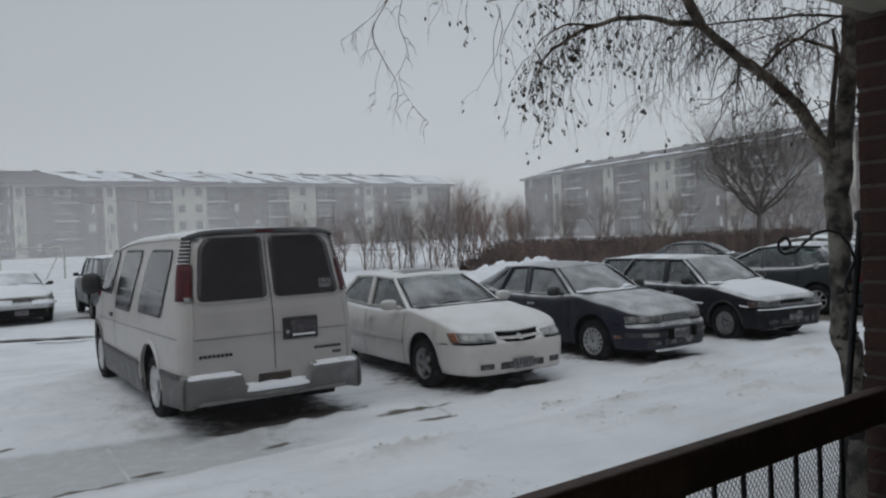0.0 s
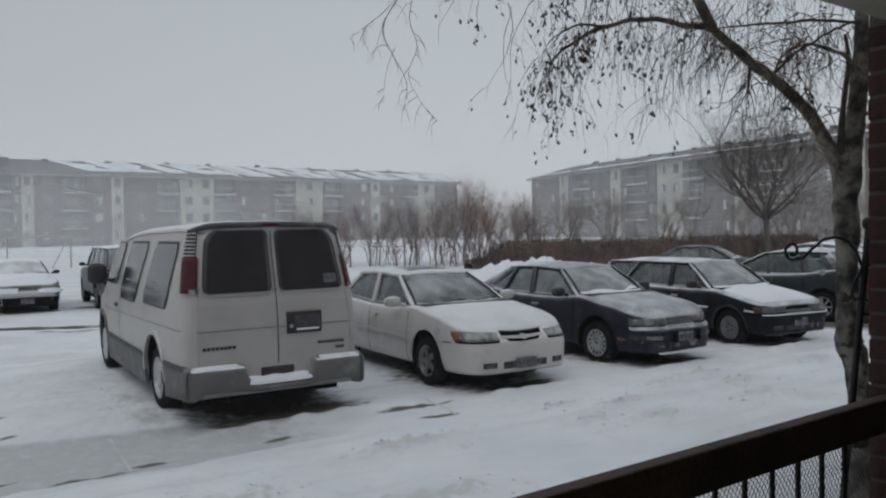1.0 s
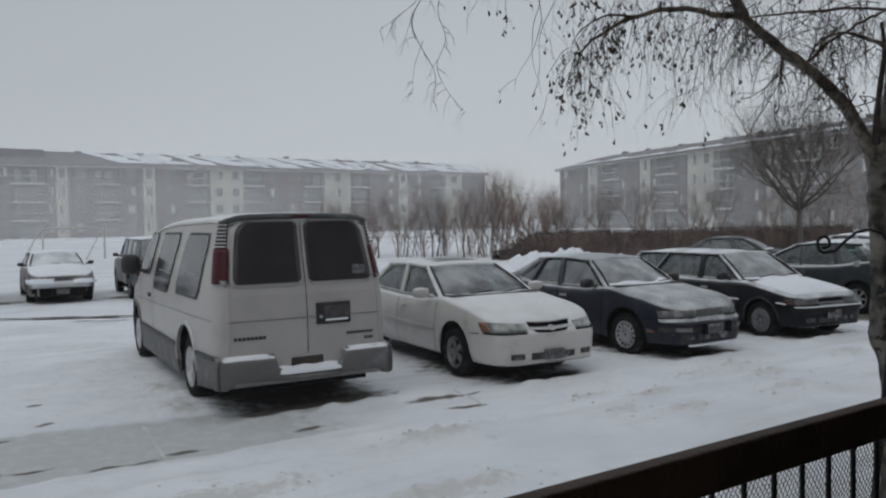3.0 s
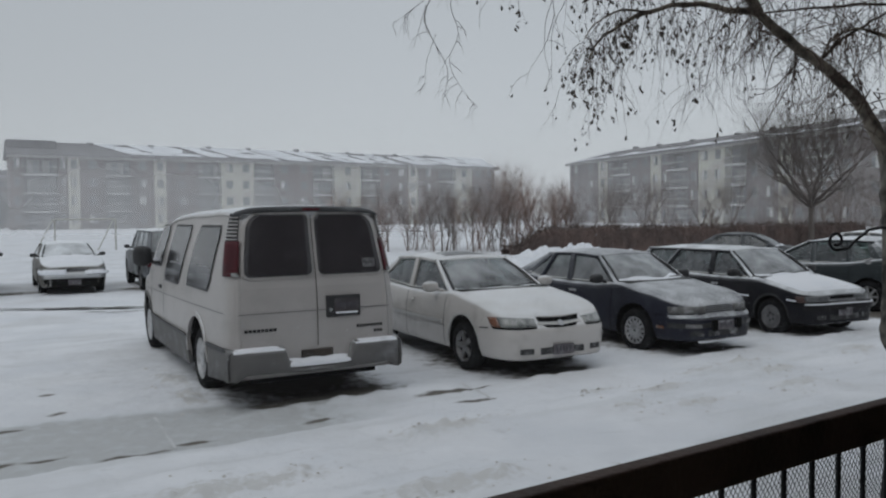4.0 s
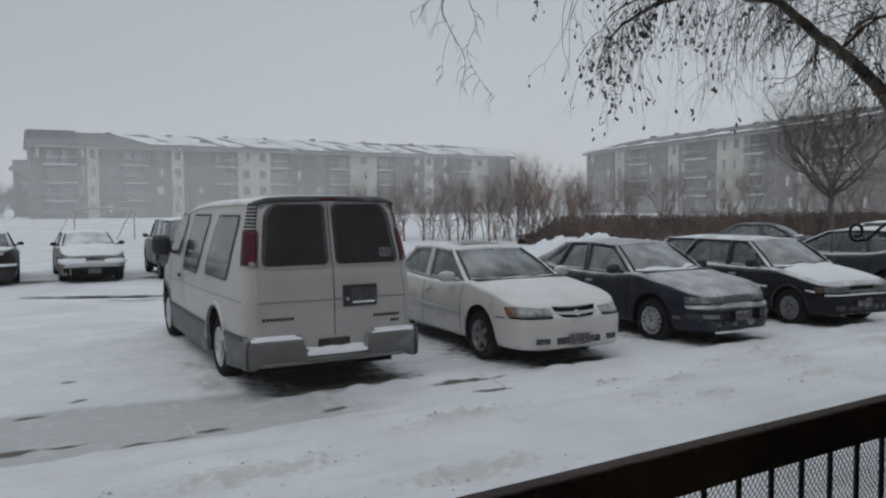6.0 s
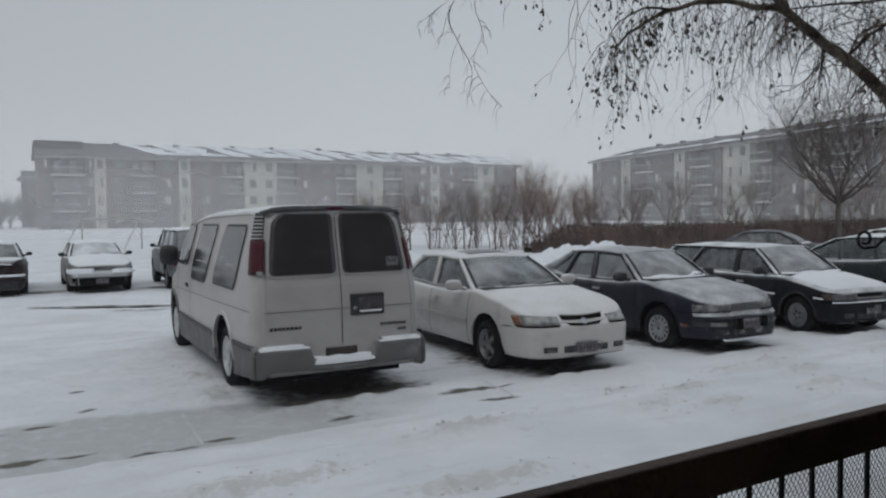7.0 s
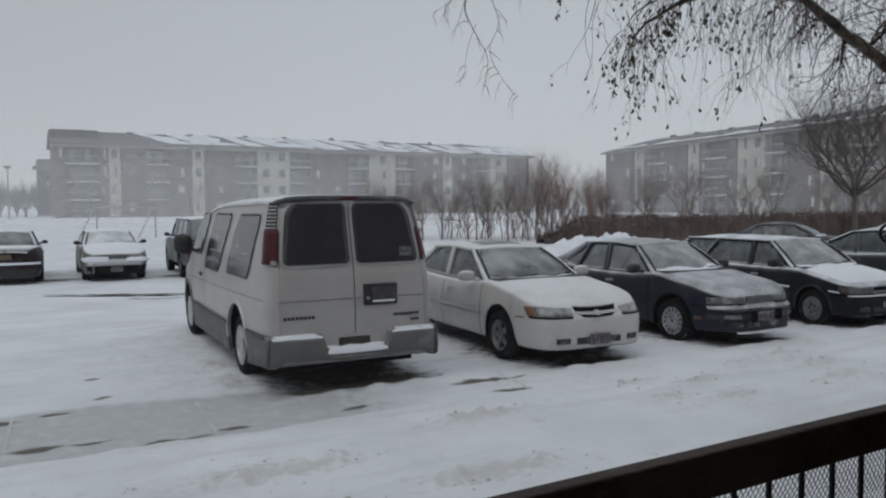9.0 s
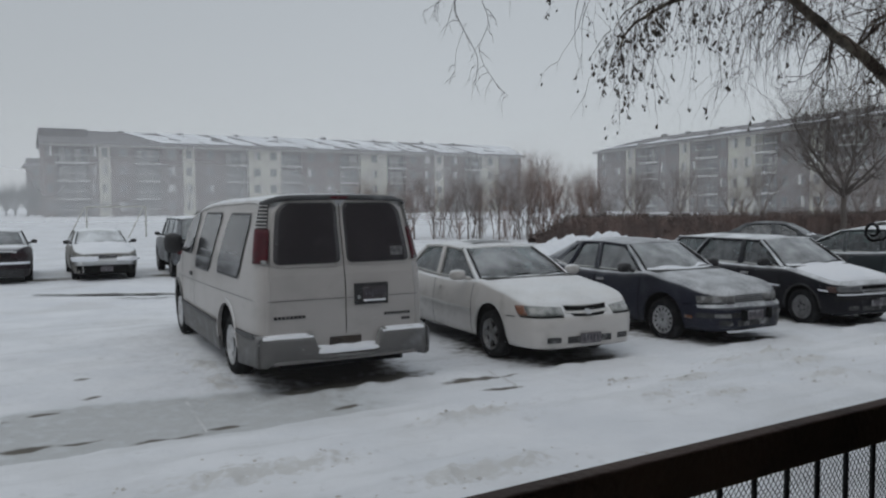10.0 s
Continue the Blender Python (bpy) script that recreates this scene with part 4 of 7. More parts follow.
        for i in range(1, n + 1):
            if rnd.random() < leafy * (0.15 + 0.85 * i / n):
                for _ in range(rnd.choice((1, 1, 2, 3, 4))):
                    leaf(pts[i] + Vector((rnd.gauss(0, 0.009), rnd.gauss(0, 0.009), rnd.gauss(-0.008, 0.022))))

    def leaf(p):
        s = rnd.uniform(0.008, 0.0195)
        a = rnd.uniform(0, math.pi * 2)
        x, y = Vector((math.cos(a), math.sin(a), rnd.gauss(0, 0.3))) * s * 0.5, Vector((rnd.gauss(0, 0.35), rnd.gauss(0, 0.35), -1)).normalized() * s * 1.9
        w = Vector((-math.sin(a), math.cos(a), 0)) * s * 0.45
        now["leaf"].add([p, p + x * 0.9 + y * 0.45 + w, p + x + y * 0.75, p + y, p - x * 0.8 + y * 0.6 + w, p + y * 0.5 - w], [(0, 1, 5), (1, 2, 3, 5), (0, 5, 4), (5, 3, 4)])

    def lowest(x):
        """How far down the twigs reach at each place along the tree."""
        return smooth_line([(0.2, 2.98), (0.45, 2.72), (0.62, 2.68), (0.8, 2.72), (0.95, 2.42), (1.05, 2.36), (1.15, 2.75), (1.35, 2.62), (1.55, 2.5), (1.75, 2.48), (2.0, 2.55), (2.3, 2.5), (2.6, 2.6), (2.9, 2.7)], x)

    pool = [p for p, w in starts for _ in range(max(1, int(w * 2)))]
    for _ in range(215):
        p = rnd.choice(pool)
        p = p + Vector((rnd.gauss(0, 0.03), rnd.gauss(0, 0.08), 0))
        if p.x < 0.3 and p.z > 3.4 and rnd.random() < 0.8:
            continue
        reach = p.z - lowest(p.x)
        if reach < 0.15:
            reach = 0.2
        L = reach * rnd.uniform(0.35, 1.0)
        if p.z > 3.5:
            L = max(L, reach * 0.62)
        leafy = 0.14 if p.x < 1.3 else 0.06 if p.x < 1.7 else 0.015
        spray((p, L, rnd.uniform(0.0014, 0.0028), Vector((rnd.gauss(-0.15, 0.5), rnd.gauss(0, 0.4), 0)), leafy))
    # thicker side sprays near the fork
    for _ in range(24):
        x = rnd.uniform(1.8, 2.75)
        z = smooth_line([(1.88, 3.15), (2.07, 3.02), (2.29, 2.9), (2.53, 2.76), (2.82, 2.44)], x)
        spray((Vector((x, 4.7, z + 0.01)), rnd.uniform(0.15, 0.5), rnd.uniform(0.003, 0.006), Vector((rnd.gauss(-0.4, 0.6), rnd.gauss(0, 0.4), 0)), 0.015))
    for _ in range(70):
        x = rnd.uniform(1.7, 2.95)
        spray((Vector((x, 4.75 + rnd.gauss(0, 0.1), rnd.uniform(3.05, 3.5))), rnd.uniform(0.2, 0.65), rnd.uniform(0.0016, 0.0038), Vector((rnd.gauss(-0.3, 0.8), rnd.gauss(0, 0.4), 0)), 0.012))
    # stiff, crooked side shoots between the limb and the trunk
    def crooked(p, d, length, r, depth=0):
        n = max(4, int(length / 0.05))
        pts = [p.copy()]
        for i in range(n):
            d = (d + Vector((rnd.gauss(0, 0.22), rnd.gauss(0, 0.15), rnd.gauss(-0.05, 0.2)))).normalized()
            pts.append(pts[-1] + d * length / n)
        now["twig"].tube(pts, [r * (1 - 0.7 * i / n) for i in range(n + 1)], 4, caps=False)
        for i in range(1, n + 1):
            if depth < 2 and rnd.random() < 0.5:
                side = d.cross(Vector((0, 1, 0))).normalized() * rnd.choice((-1, 1))
                crooked(pts[i], (d * 0.6 + side * rnd.uniform(0.5, 1.0) + Vector((0, rnd.gauss(0, 0.4), -0.1))).normalized(), length * rnd.uniform(0.3, 0.55), r * 0.6, depth + 1)

    for _ in range(34):
        x = rnd.uniform(1.75, 2.7)
        z = smooth_line([(1.7, 3.25), (1.88, 3.15), (2.1, 3.0), (2.3, 2.88), (2.45, 2.78), (2.61, 2.66), (2.76, 2.45)], x)
        d = Vector((rnd.uniform(-1, 0.5), rnd.gauss(0, 0.4), rnd.choice((-0.8, -0.5, 0.3, 0.8))))
        L, r = rnd.uniform(0.22, 0.5), rnd.uniform(0.0025, 0.005)
        spray(lambda: crooked(Vector((x, 4.74, z)), d.normalized(), L, r))
    for _ in range(22):
        p, d = Vector((rnd.uniform(2.2, 2.85), 4.78, rnd.uniform(2.98, 3.3))), Vector((rnd.uniform(-1, 0.4), rnd.gauss(0, 0.4), rnd.uniform(-0.8, 0.3)))
        spray(lambda: crooked(p, d.normalized(), 0.38, 0.0035))
    # bare spray on its own, out to the side
    for pts, r in (([(0.16, 4.2, 3.7), (0.1, 4.2, 3.4), (0.03, 4.2, 3.22), (-0.06, 4.2, 3.05), (-0.02, 4.2, 2.92), (0.06, 4.2, 2.76), (0.045, 4.2, 2.62)], 0.006),
                   ([(0.16, 4.2, 3.7), (0.12, 4.22, 3.3), (0.08, 4.22, 3.1), (0.12, 4.22, 2.95), (0.07, 4.22, 2.8), (0.14, 4.22, 2.65), (0.22, 4.22, 2.56)], 0.004),
                   ([(0.03, 4.2, 3.22), (-0.05, 4.2, 3.13), (-0.14, 4.2, 3.06), (-0.22, 4.2, 3.0)], 0.0035),
                   ([(-0.05, 4.2, 3.1), (-0.1, 4.2, 2.93), (-0.13, 4.2, 2.85)], 0.0025), ([(0.0, 4.2, 2.94), (-0.05, 4.2, 2.8), (-0.06, 4.2, 2.66)], 0.0025)):
        q = bend(pts, 4)
        spray(lambda: now["twig"].tube(q, [0.6 * r * (1 - 0.7 * i / (len(q) - 1)) for i in range(len(q))], 4, caps=False), *[(p, rnd.uniform(0.06, 0.16), 0.0018, Vector((rnd.gauss(-0.3, 0.7), 0, 0)), 0.0, 1) for p in q[6:] if rnd.random() < 0.55])


build_birch()


# ---------------------------------------------------------------- sheets that paint the haze of falling snow
def haze_veil(y, amount, seed, half):
    m = bpy.data.materials.new("snow_haze")
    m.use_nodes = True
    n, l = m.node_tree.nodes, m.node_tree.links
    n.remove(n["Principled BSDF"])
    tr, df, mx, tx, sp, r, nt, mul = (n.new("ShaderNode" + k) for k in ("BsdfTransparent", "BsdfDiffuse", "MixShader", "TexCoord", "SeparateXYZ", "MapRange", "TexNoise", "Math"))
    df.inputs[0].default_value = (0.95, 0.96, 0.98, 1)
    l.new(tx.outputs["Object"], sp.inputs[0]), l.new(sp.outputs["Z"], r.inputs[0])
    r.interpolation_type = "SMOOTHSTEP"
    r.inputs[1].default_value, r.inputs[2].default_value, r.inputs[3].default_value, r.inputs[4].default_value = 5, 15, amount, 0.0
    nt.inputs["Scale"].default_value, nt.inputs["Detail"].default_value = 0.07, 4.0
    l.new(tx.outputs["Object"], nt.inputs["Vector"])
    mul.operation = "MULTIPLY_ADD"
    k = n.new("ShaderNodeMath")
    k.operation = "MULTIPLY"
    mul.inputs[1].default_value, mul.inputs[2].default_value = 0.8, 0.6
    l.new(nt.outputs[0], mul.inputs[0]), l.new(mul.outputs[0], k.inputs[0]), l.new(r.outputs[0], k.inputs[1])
    # the painted haze is thicker over the open field than behind the hedge
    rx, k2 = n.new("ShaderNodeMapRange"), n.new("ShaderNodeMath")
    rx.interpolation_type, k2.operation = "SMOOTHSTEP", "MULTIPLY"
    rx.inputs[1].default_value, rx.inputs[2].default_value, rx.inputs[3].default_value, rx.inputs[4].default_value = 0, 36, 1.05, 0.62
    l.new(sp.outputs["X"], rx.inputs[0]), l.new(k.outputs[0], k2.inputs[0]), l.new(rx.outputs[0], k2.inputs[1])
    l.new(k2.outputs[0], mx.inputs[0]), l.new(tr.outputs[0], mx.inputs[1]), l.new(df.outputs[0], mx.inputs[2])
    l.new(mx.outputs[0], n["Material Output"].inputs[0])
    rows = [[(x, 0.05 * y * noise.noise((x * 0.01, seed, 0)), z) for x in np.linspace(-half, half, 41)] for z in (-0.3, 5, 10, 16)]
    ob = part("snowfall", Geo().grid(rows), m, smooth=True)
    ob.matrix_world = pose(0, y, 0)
    tagged(ob, "faint translucent sheet that paints the haze of falling snow", "snowfall", kind="stuff")


# the faint near sheet lifts dark tones; the far two pale the flats
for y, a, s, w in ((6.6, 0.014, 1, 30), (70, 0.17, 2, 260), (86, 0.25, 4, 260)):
    haze_veil(y, a, s, w)


# single flakes caught in the air above the car park
def snowflakes():
    rnd = random.Random(77)
    g = Geo()
    for _ in range(420):
        y = rnd.uniform(5.5, 16)
        x, z = rnd.uniform(-0.6, 0.6) * y, rnd.uniform(0.3, 1.97 + 0.3 * y)
        s = rnd.uniform(0.0025, 0.0055)
        d = Vector((rnd.gauss(0, 1), rnd.gauss(0, 1), rnd.gauss(0, 1))).normalized() * s
        e = d.orthogonal().normalized() * s
        f = d.cross(e).normalized() * s
        p = Vector((x, y, z))
        g.add([p + d, p - d, p + e, p - e, p + f, p - f], [(0, 2, 4), (2, 1, 4), (1, 3, 4), (3, 0, 4), (2, 0, 5), (1, 2, 5), (3, 1, 5), (0, 3, 5)])
    tagged(part("snowflakes", g, SNOW), "small snowflakes drifting in the air", "snowflakes", kind="stuff")


snowflakes()


# ---------------------------------------------------------------- vehicles
TYRE = material("tyre_rubber", (0.009, 0.009, 0.01), 0.9, spec=0.15, bump=0.4, bump_scale=50, stain=(0.2, 0.21, 0.22), stain_scale=9, stain_amount=0.08)
ALLOY = material("alloy", (0.22, 0.22, 0.225), 0.45, metal=0.6, stain=(0.1, 0.095, 0.09), stain_scale=9, stain_amount=0.6)
STEEL = material("wheel_steel", (0.55, 0.555, 0.56), 0.35, metal=0.6, stain=(0.1, 0.095, 0.09), stain_scale=11, stain_amount=0.5)
SILVER = material("silver_alloy", (0.42, 0.425, 0.43), 0.4, metal=0.5, stain=(0.14, 0.135, 0.13), stain_scale=9, stain_amount=0.5)
HUBCAP_DULL = material("dull_hubcap", (0.15, 0.15, 0.155), 0.6, stain=(0.06, 0.06, 0.06), stain_scale=7, stain_amount=0.7)
HUBCAP = material("hubcap", (0.36, 0.365, 0.375), 0.5, metal=0.3, stain=(0.1, 0.1, 0.1), stain_scale=8, stain_amount=0.6)
UNDER = material("underbody", (0.008, 0.008, 0.008), 0.95, spec=0.1)
TRIM_BLACK = material("black_trim", (0.022, 0.022, 0.024), 0.55, stain=(0.2, 0.2, 0.21), stain_scale=6, stain_amount=0.25)
SEAT_CLOTH = material("seat_cloth", (0.06, 0.06, 0.062), 0.9)
LAMP_CLEAR = material("clear_lamp", (0.34, 0.35, 0.34), 0.15, color2=(0.14, 0.15, 0.15), scale=9, coat=0.6)
LAMP_AMBER = material("amber_lamp", (0.2, 0.08, 0.042), 0.25, color2=(0.13, 0.055, 0.035), scale=14, coat=0.4, stain=(0.4, 0.36, 0.33), stain_scale=14, stain_amount=0.5)
LAMP_GRIMY = material("grimy_lamp", (0.022, 0.005, 0.008), 0.4, color2=(0.014, 0.006, 0.008), scale=9, spec=0.25)
LAMP_RED = material("red_lamp", (0.075, 0.004, 0.01), 0.35, color2=(0.045, 0.003, 0.007), scale=9, spec=0.25, stain=(0.02, 0.004, 0.006), stain_scale=5, stain_amount=0.3)
PLATE_PALE = material("plate_pale", (0.13, 0.12, 0.13), 0.5, color2=(0.1, 0.09, 0.1), scale=12, stain=(0.5, 0.51, 0.53), stain_scale=9, stain_amount=0.5)
PLATE_BAR = material("plate_bars", (0.075, 0.07, 0.085), 0.6)
PLATE_YELLOW = material("plate_yellow", (0.12, 0.08, 0.055), 0.6)
CHROME = material("dull_chrome", (0.5, 0.51, 0.52), 0.3, metal=0.8, stain=(0.6, 0.6, 0.6), stain_scale=6)
LAMP_SNOWED = material("snow_filled_lamp", (0.17, 0.17, 0.165), 0.4, color2=(0.08, 0.08, 0.08), scale=7, stain=(0.45, 0.46, 0.47), stain_scale=9, stain_amount=0.5)
DUSTY_BLACK = material("dusty_black_plastic", (0.05, 0.05, 0.052), 0.8, color2=(0.02, 0.02, 0.022), scale=9, stain=(0.4, 0.41, 0.42), stain_scale=7, stain_amount=0.7)
DUSTING = material("blown_dusting", (0.55, 0.57, 0.59), 0.9, color2=(0.25, 0.26, 0.28), scale=6, stain=(0.06, 0.065, 0.075), stain_scale=5, stain_amount=0.6)
GLASS_STREAKED = glass_material("streaked_car_glass", (0.42, 0.5, 0.48), 0.05, frost=0.5, least=0.05, grain=2.2)
GLASS_GREEN = glass_material("green_car_glass", (0.3, 0.4, 0.38), frost=0.16, least=0.03)
GLASS = glass_material("car_glass", (0.22, 0.25, 0.25), frost=0.2, least=0.05)
GLASS_FROST = glass_material("frosted_car_glass", (0.24, 0.28, 0.27), 0.08, frost=0.34, least=0.14, grain=3.0)
GLASS_ICED = glass_material("iced_car_glass", (0.3, 0.34, 0.33), 0.1, frost=0.55, least=0.26, grain=4.0)
GLASS_SNOWED = glass_material("snowed_car_glass", (0.4, 0.43, 0.44), 0.15, frost=1.0, least=0.55, grain=2.5)
SIDE_PRIVACY = material("side_privacy_glass", (0.03, 0.032, 0.036), 0.12, spec=0.5, color2=(0.05, 0.052, 0.056), scale=1.5, stain=(0.3, 0.31, 0.32), stain_scale=2.5, stain_amount=0.35)
PRIVACY = material("privacy_glass", (0.03, 0.027, 0.03), 0.1, spec=0.4, color2=(0.04, 0.037, 0.04), scale=2.0, stain=(0.12, 0.125, 0.135), stain_scale=3, stain_amount=0.18)


class Shell:
    """The lower body of a vehicle as sections along its length. x ahead, y to its left, z up from the ground."""

    def __init__(self, top, wide, prof, arches, ra, r, sill, crown, nose=(0.1, 0.5, 0.62), tail=(0.05, 0.55, 0.75), reach=0.7):
        self.top, self.wide, self.prof, self.arches, self.ra, self.r, self.sill, self.crown = top, wide, prof, arches, ra, r, sill, crown
        self.nose, self.tail, self.reach = nose, tail, reach
        self.x0, self.x1 = wide[0][0], wide[-1][0]

    def lean(self, x, z):
        a, lo, hi = self.nose
        b, lo2, hi2 = self.tail
        return -a * step(lo, hi, z) * step(self.x1 - self.reach, self.x1, x) + b * step(lo2, hi2, z) * (1 - step(self.x0, self.x0 + self.reach, x))

    def bottom(self, x):
        z = self.sill
        for c in self.arches:
            d = abs(x - c)
            if d < self.ra:
                z = max(z, self.r + math.sqrt(self.ra**2 - d * d))
        return z

    def at(self, x, z, side=1, off=0.0):
        y = smooth_line(self.wide, x) * smooth_line(self.prof, z) + off
        return Vector((x + self.lean(x, z), side * y, z))

    def end(self, y, z, front=True, off=0.0):
        """A point of the nose or tail face at the sideways place y."""
        p = smooth_line(self.prof, z)
        lo, hi = (self.x1 - 0.9, self.x1) if front else (self.x0 + 0.9, self.x0)
        if smooth_line(self.wide, hi) * p < abs(y):
            a, b = lo, hi
            for _ in range(22):
                m = (a + b) / 2
                if smooth_line(self.wide, m) * p > abs(y):
                    a = m
                else:
                    b = m
            x = (a + b) / 2
        else:
            x = hi
        d = 0.02
        s = 1 if front else -1
        out = Vector((s * 1.0, 0, 0)) if x == hi else Vector((s * 0.75, 0.65 * (1 if y > 0 else -1), 0))
        return Vector((x + self.lean(x, z), y, z)) + out.normalized() * off

    def geo(self):
        xs = set(np.linspace(self.x0, self.x1, 58).tolist())
        for k in (0.012, 0.03, 0.06, 0.1, 0.16):
            xs |= {self.x1 - k, self.x0 + k}
        for c in self.arches:
            for a in np.linspace(-1, 1, 17):
                xs.add(c + self.ra * math.sin(a * math.pi / 2))
            xs |= {c - self.ra - 0.001, c + self.ra + 0.001}
        rows = []
        for x in sorted(xs):
            zb, zt = self.bottom(x), smooth_line(self.top, x)
            zs = zt - self.crown
            zb = min(zb, zs - 0.02)
            half = [self.at(x, zb + 0.02) * 1.0]
            half[0].y *= 0.965
            for t in (0, 0.06, 0.15, 0.3, 0.45, 0.6, 0.75, 0.88, 1.0):
                half.append(self.at(x, zb + (zs - zb) * t))
            ys = half[-1].y
            for fy, fz in ((0.985, 0.3), (0.95, 0.55), (0.88, 0.72), (0.7, 0.87), (0.4, 0.97), (0.0, 1.0)):
                z = zs + self.crown * fz
                half.append(Vector((x + self.lean(x, z), ys * fy, z)))
            rows.append(half + [Vector((p.x, -p.y, p.z)) for p in half[-2::-1]])
        g = Geo().grid(rows)
        n = len(rows[0])
        g.caps = 2 * (n // 2)
        for base in (0, len(g.v) - n):
            for k in range(n // 2):
                a, b, c, d = base + k, base + k + 1, base + n - 2 - k, base + n - 1 - k
                g.f.append((a, b, c, d) if b != c else (a, b, d))
        return g

    def side_strip(self, pts, side, h, off=0.004, n=14):
        """A strip of height h along (x, z) points on the flank."""
        rows = []
        for i in range(n + 1):
            f = i / n * (len(pts) - 1)
            k = min(int(f), len(pts) - 2)
            u = f - k
            x, z = pts[k][0] + (pts[k + 1][0] - pts[k][0]) * u, pts[k][1] + (pts[k + 1][1] - pts[k][1]) * u
            dx, dz = pts[k + 1][0] - pts[k][0], pts[k + 1][1] - pts[k][1]
            q = math.hypot(dx, dz)
            nx, nz = -dz / q * h / 2, dx / q * h / 2
            rows.append([self.at(x - nx, z - nz, side, off), self.at(x + nx, z + nz, side, off)])
        return Geo().grid(rows)

    def end_panel(self, y0, y1, z0, z1, front=True, off=0.005, n=8, m=3, skew=0.0, taper=0.0):
        """A panel that lies on the nose or tail; skew lifts its outer end."""
        rows = []
        for j in range(m + 1):
            v = j / m
            rows.append([self.end(y0 + (y1 - y0) * i / n, z0 + (z1 - z0) * v + skew * i / n * (1 if j < m else 0.5) - taper * v * (1 - i / n), front, off) for i in range(n + 1)])
        return Geo().grid(rows)


def lathe(profile, n=28, axis_y=True):
    rows = [[(r * math.cos(a), y, r * math.sin(a)) for a in [2 * math.pi * k / n for k in range(n)]] for y, r in profile]
    return Geo().grid(rows, close=True)


def add_wheel(parent, x, y, r, width, kind, side):
    """A wheel with its tyre and rim; its outer face looks to side."""
    w = part("wheel", lathe([(-width * 0.35, 0.05), (-width * 0.35, r * 0.55), (width * 0.1, r * 0.55), (width * 0.1, 0.05)], 20), UNDER, parent)
    w.location = (x, y, r - 0.015)
    if side < 0:
        w.rotation_euler = (0, 0, math.pi)
    h = width / 2
    part("tyre", lathe([(-h, r * 0.62), (-h * 1.05, r * 0.8), (-h * 0.85, r * 0.96), (-h * 0.4, r), (h * 0.4, r), (h * 0.85, r * 0.965), (h * 1.05, r * 0.8), (h * 0.95, r * 0.655), (h * 0.75, r * 0.62)], 32), TYRE, w, smooth=True)
    ri = r * 0.64
    g = lathe([(h * 0.5, ri * 0.8), (h * 0.8, ri * 0.94), (h * 0.95, ri), (h * 0.85, ri * 1.03)], 32)
    if kind == "alloy":
        for k in range(5):
            a = 2 * math.pi * k / 5 + 0.3
            m = Matrix.Rotation(a, 4, "Y")
            g.box((-0.036, h * 0.45, 0.02), (0.036, h * 0.82, ri * 0.93), m, bev=0.012)
        g.add(*disc(ri * 0.3, h * 0.9, 16))
        part("rim", g, ALLOY, w, "grimy five-spoke alloy rim")
    elif kind == "spoke":
        for k in range(7):
            m = Matrix.Rotation(2 * math.pi * k / 7 + 0.2, 4, "Y")
            g.box((-0.022, h * 0.6, 0.02), (0.022, h * 0.86, ri * 0.95), m, bev=0.008)
        g.add(*disc(ri * 0.22, h * 0.92, 16))
        part("rim", g, SILVER, w, "silver seven-spoke alloy rim")
    elif kind == "dull":
        g.add(*disc(ri * 0.98, h * 0.8, 28))
        part("hubcap", g, HUBCAP_DULL, w, "dull grey hubcap with a ring of holes")
        for k in range(5):
            a = 2 * math.pi * k / 5
            vs, fs = disc(0.02, h * 0.8 + 0.013, 10)
            part("hole", Geo().add([(x + 0.06 * math.cos(a), y, z + 0.06 * math.sin(a)) for x, y, z in vs], fs), UNDER, w)
    elif kind == "steel":
        g.add(*disc(ri * 0.9, h * 0.62, 24))
        g.add(*disc(ri * 0.36, h * 0.86, 20))
        for k in range(8):
            a = 2 * math.pi * k / 8
            g.box((-0.02, h * 0.6, ri * 0.45), (0.02, h * 0.72, ri * 0.85), Matrix.Rotation(a, 4, "Y"), bev=0.008)
        part("rim", g, STEEL, w, "bright steel rim")
    else:
        g.add(*disc(ri * 0.98, h * 0.8, 28))
        part("hubcap", g, HUBCAP, w, "pale plastic hubcap with slots", smooth=False)
        s = Geo()
        for k in range(14):
            s.box((-0.012, h * 0.8, ri * 0.66), (0.012, h * 0.8 + 0.004, ri * 0.88), Matrix.Rotation(2 * math.pi * k / 14, 4, "Y"), bev=0.003)
        s.add(*disc(ri * 0.2, h * 0.84, 16))
        tagged(part("slot_ring", s, UNDER, w), kind="stuff")
    return w


def disc(r, y, n):
    vs = [(r * math.cos(2 * math.pi * k / n), y, r * math.sin(2 * math.pi * k / n)) for k in range(n)] + [(0, y + 0.01, 0)]
    return vs, [(k, (k + 1) % n, n) for k in range(n)]


def arch_liner(parent, sh, cx, s, hw):
    """The dark inside of a wheel arch."""
    r = sh.ra - 0.004
    rows = [[(cx + r * math.cos(a), s * y, sh.r + r * math.sin(a)) for a in [math.pi * (k / 20 * 1.2 - 0.1) for k in range(21)]] for y in (hw * 0.965, hw - 0.2, hw - 0.36)]
    part("arch_liner", Geo().grid(rows), UNDER, parent)


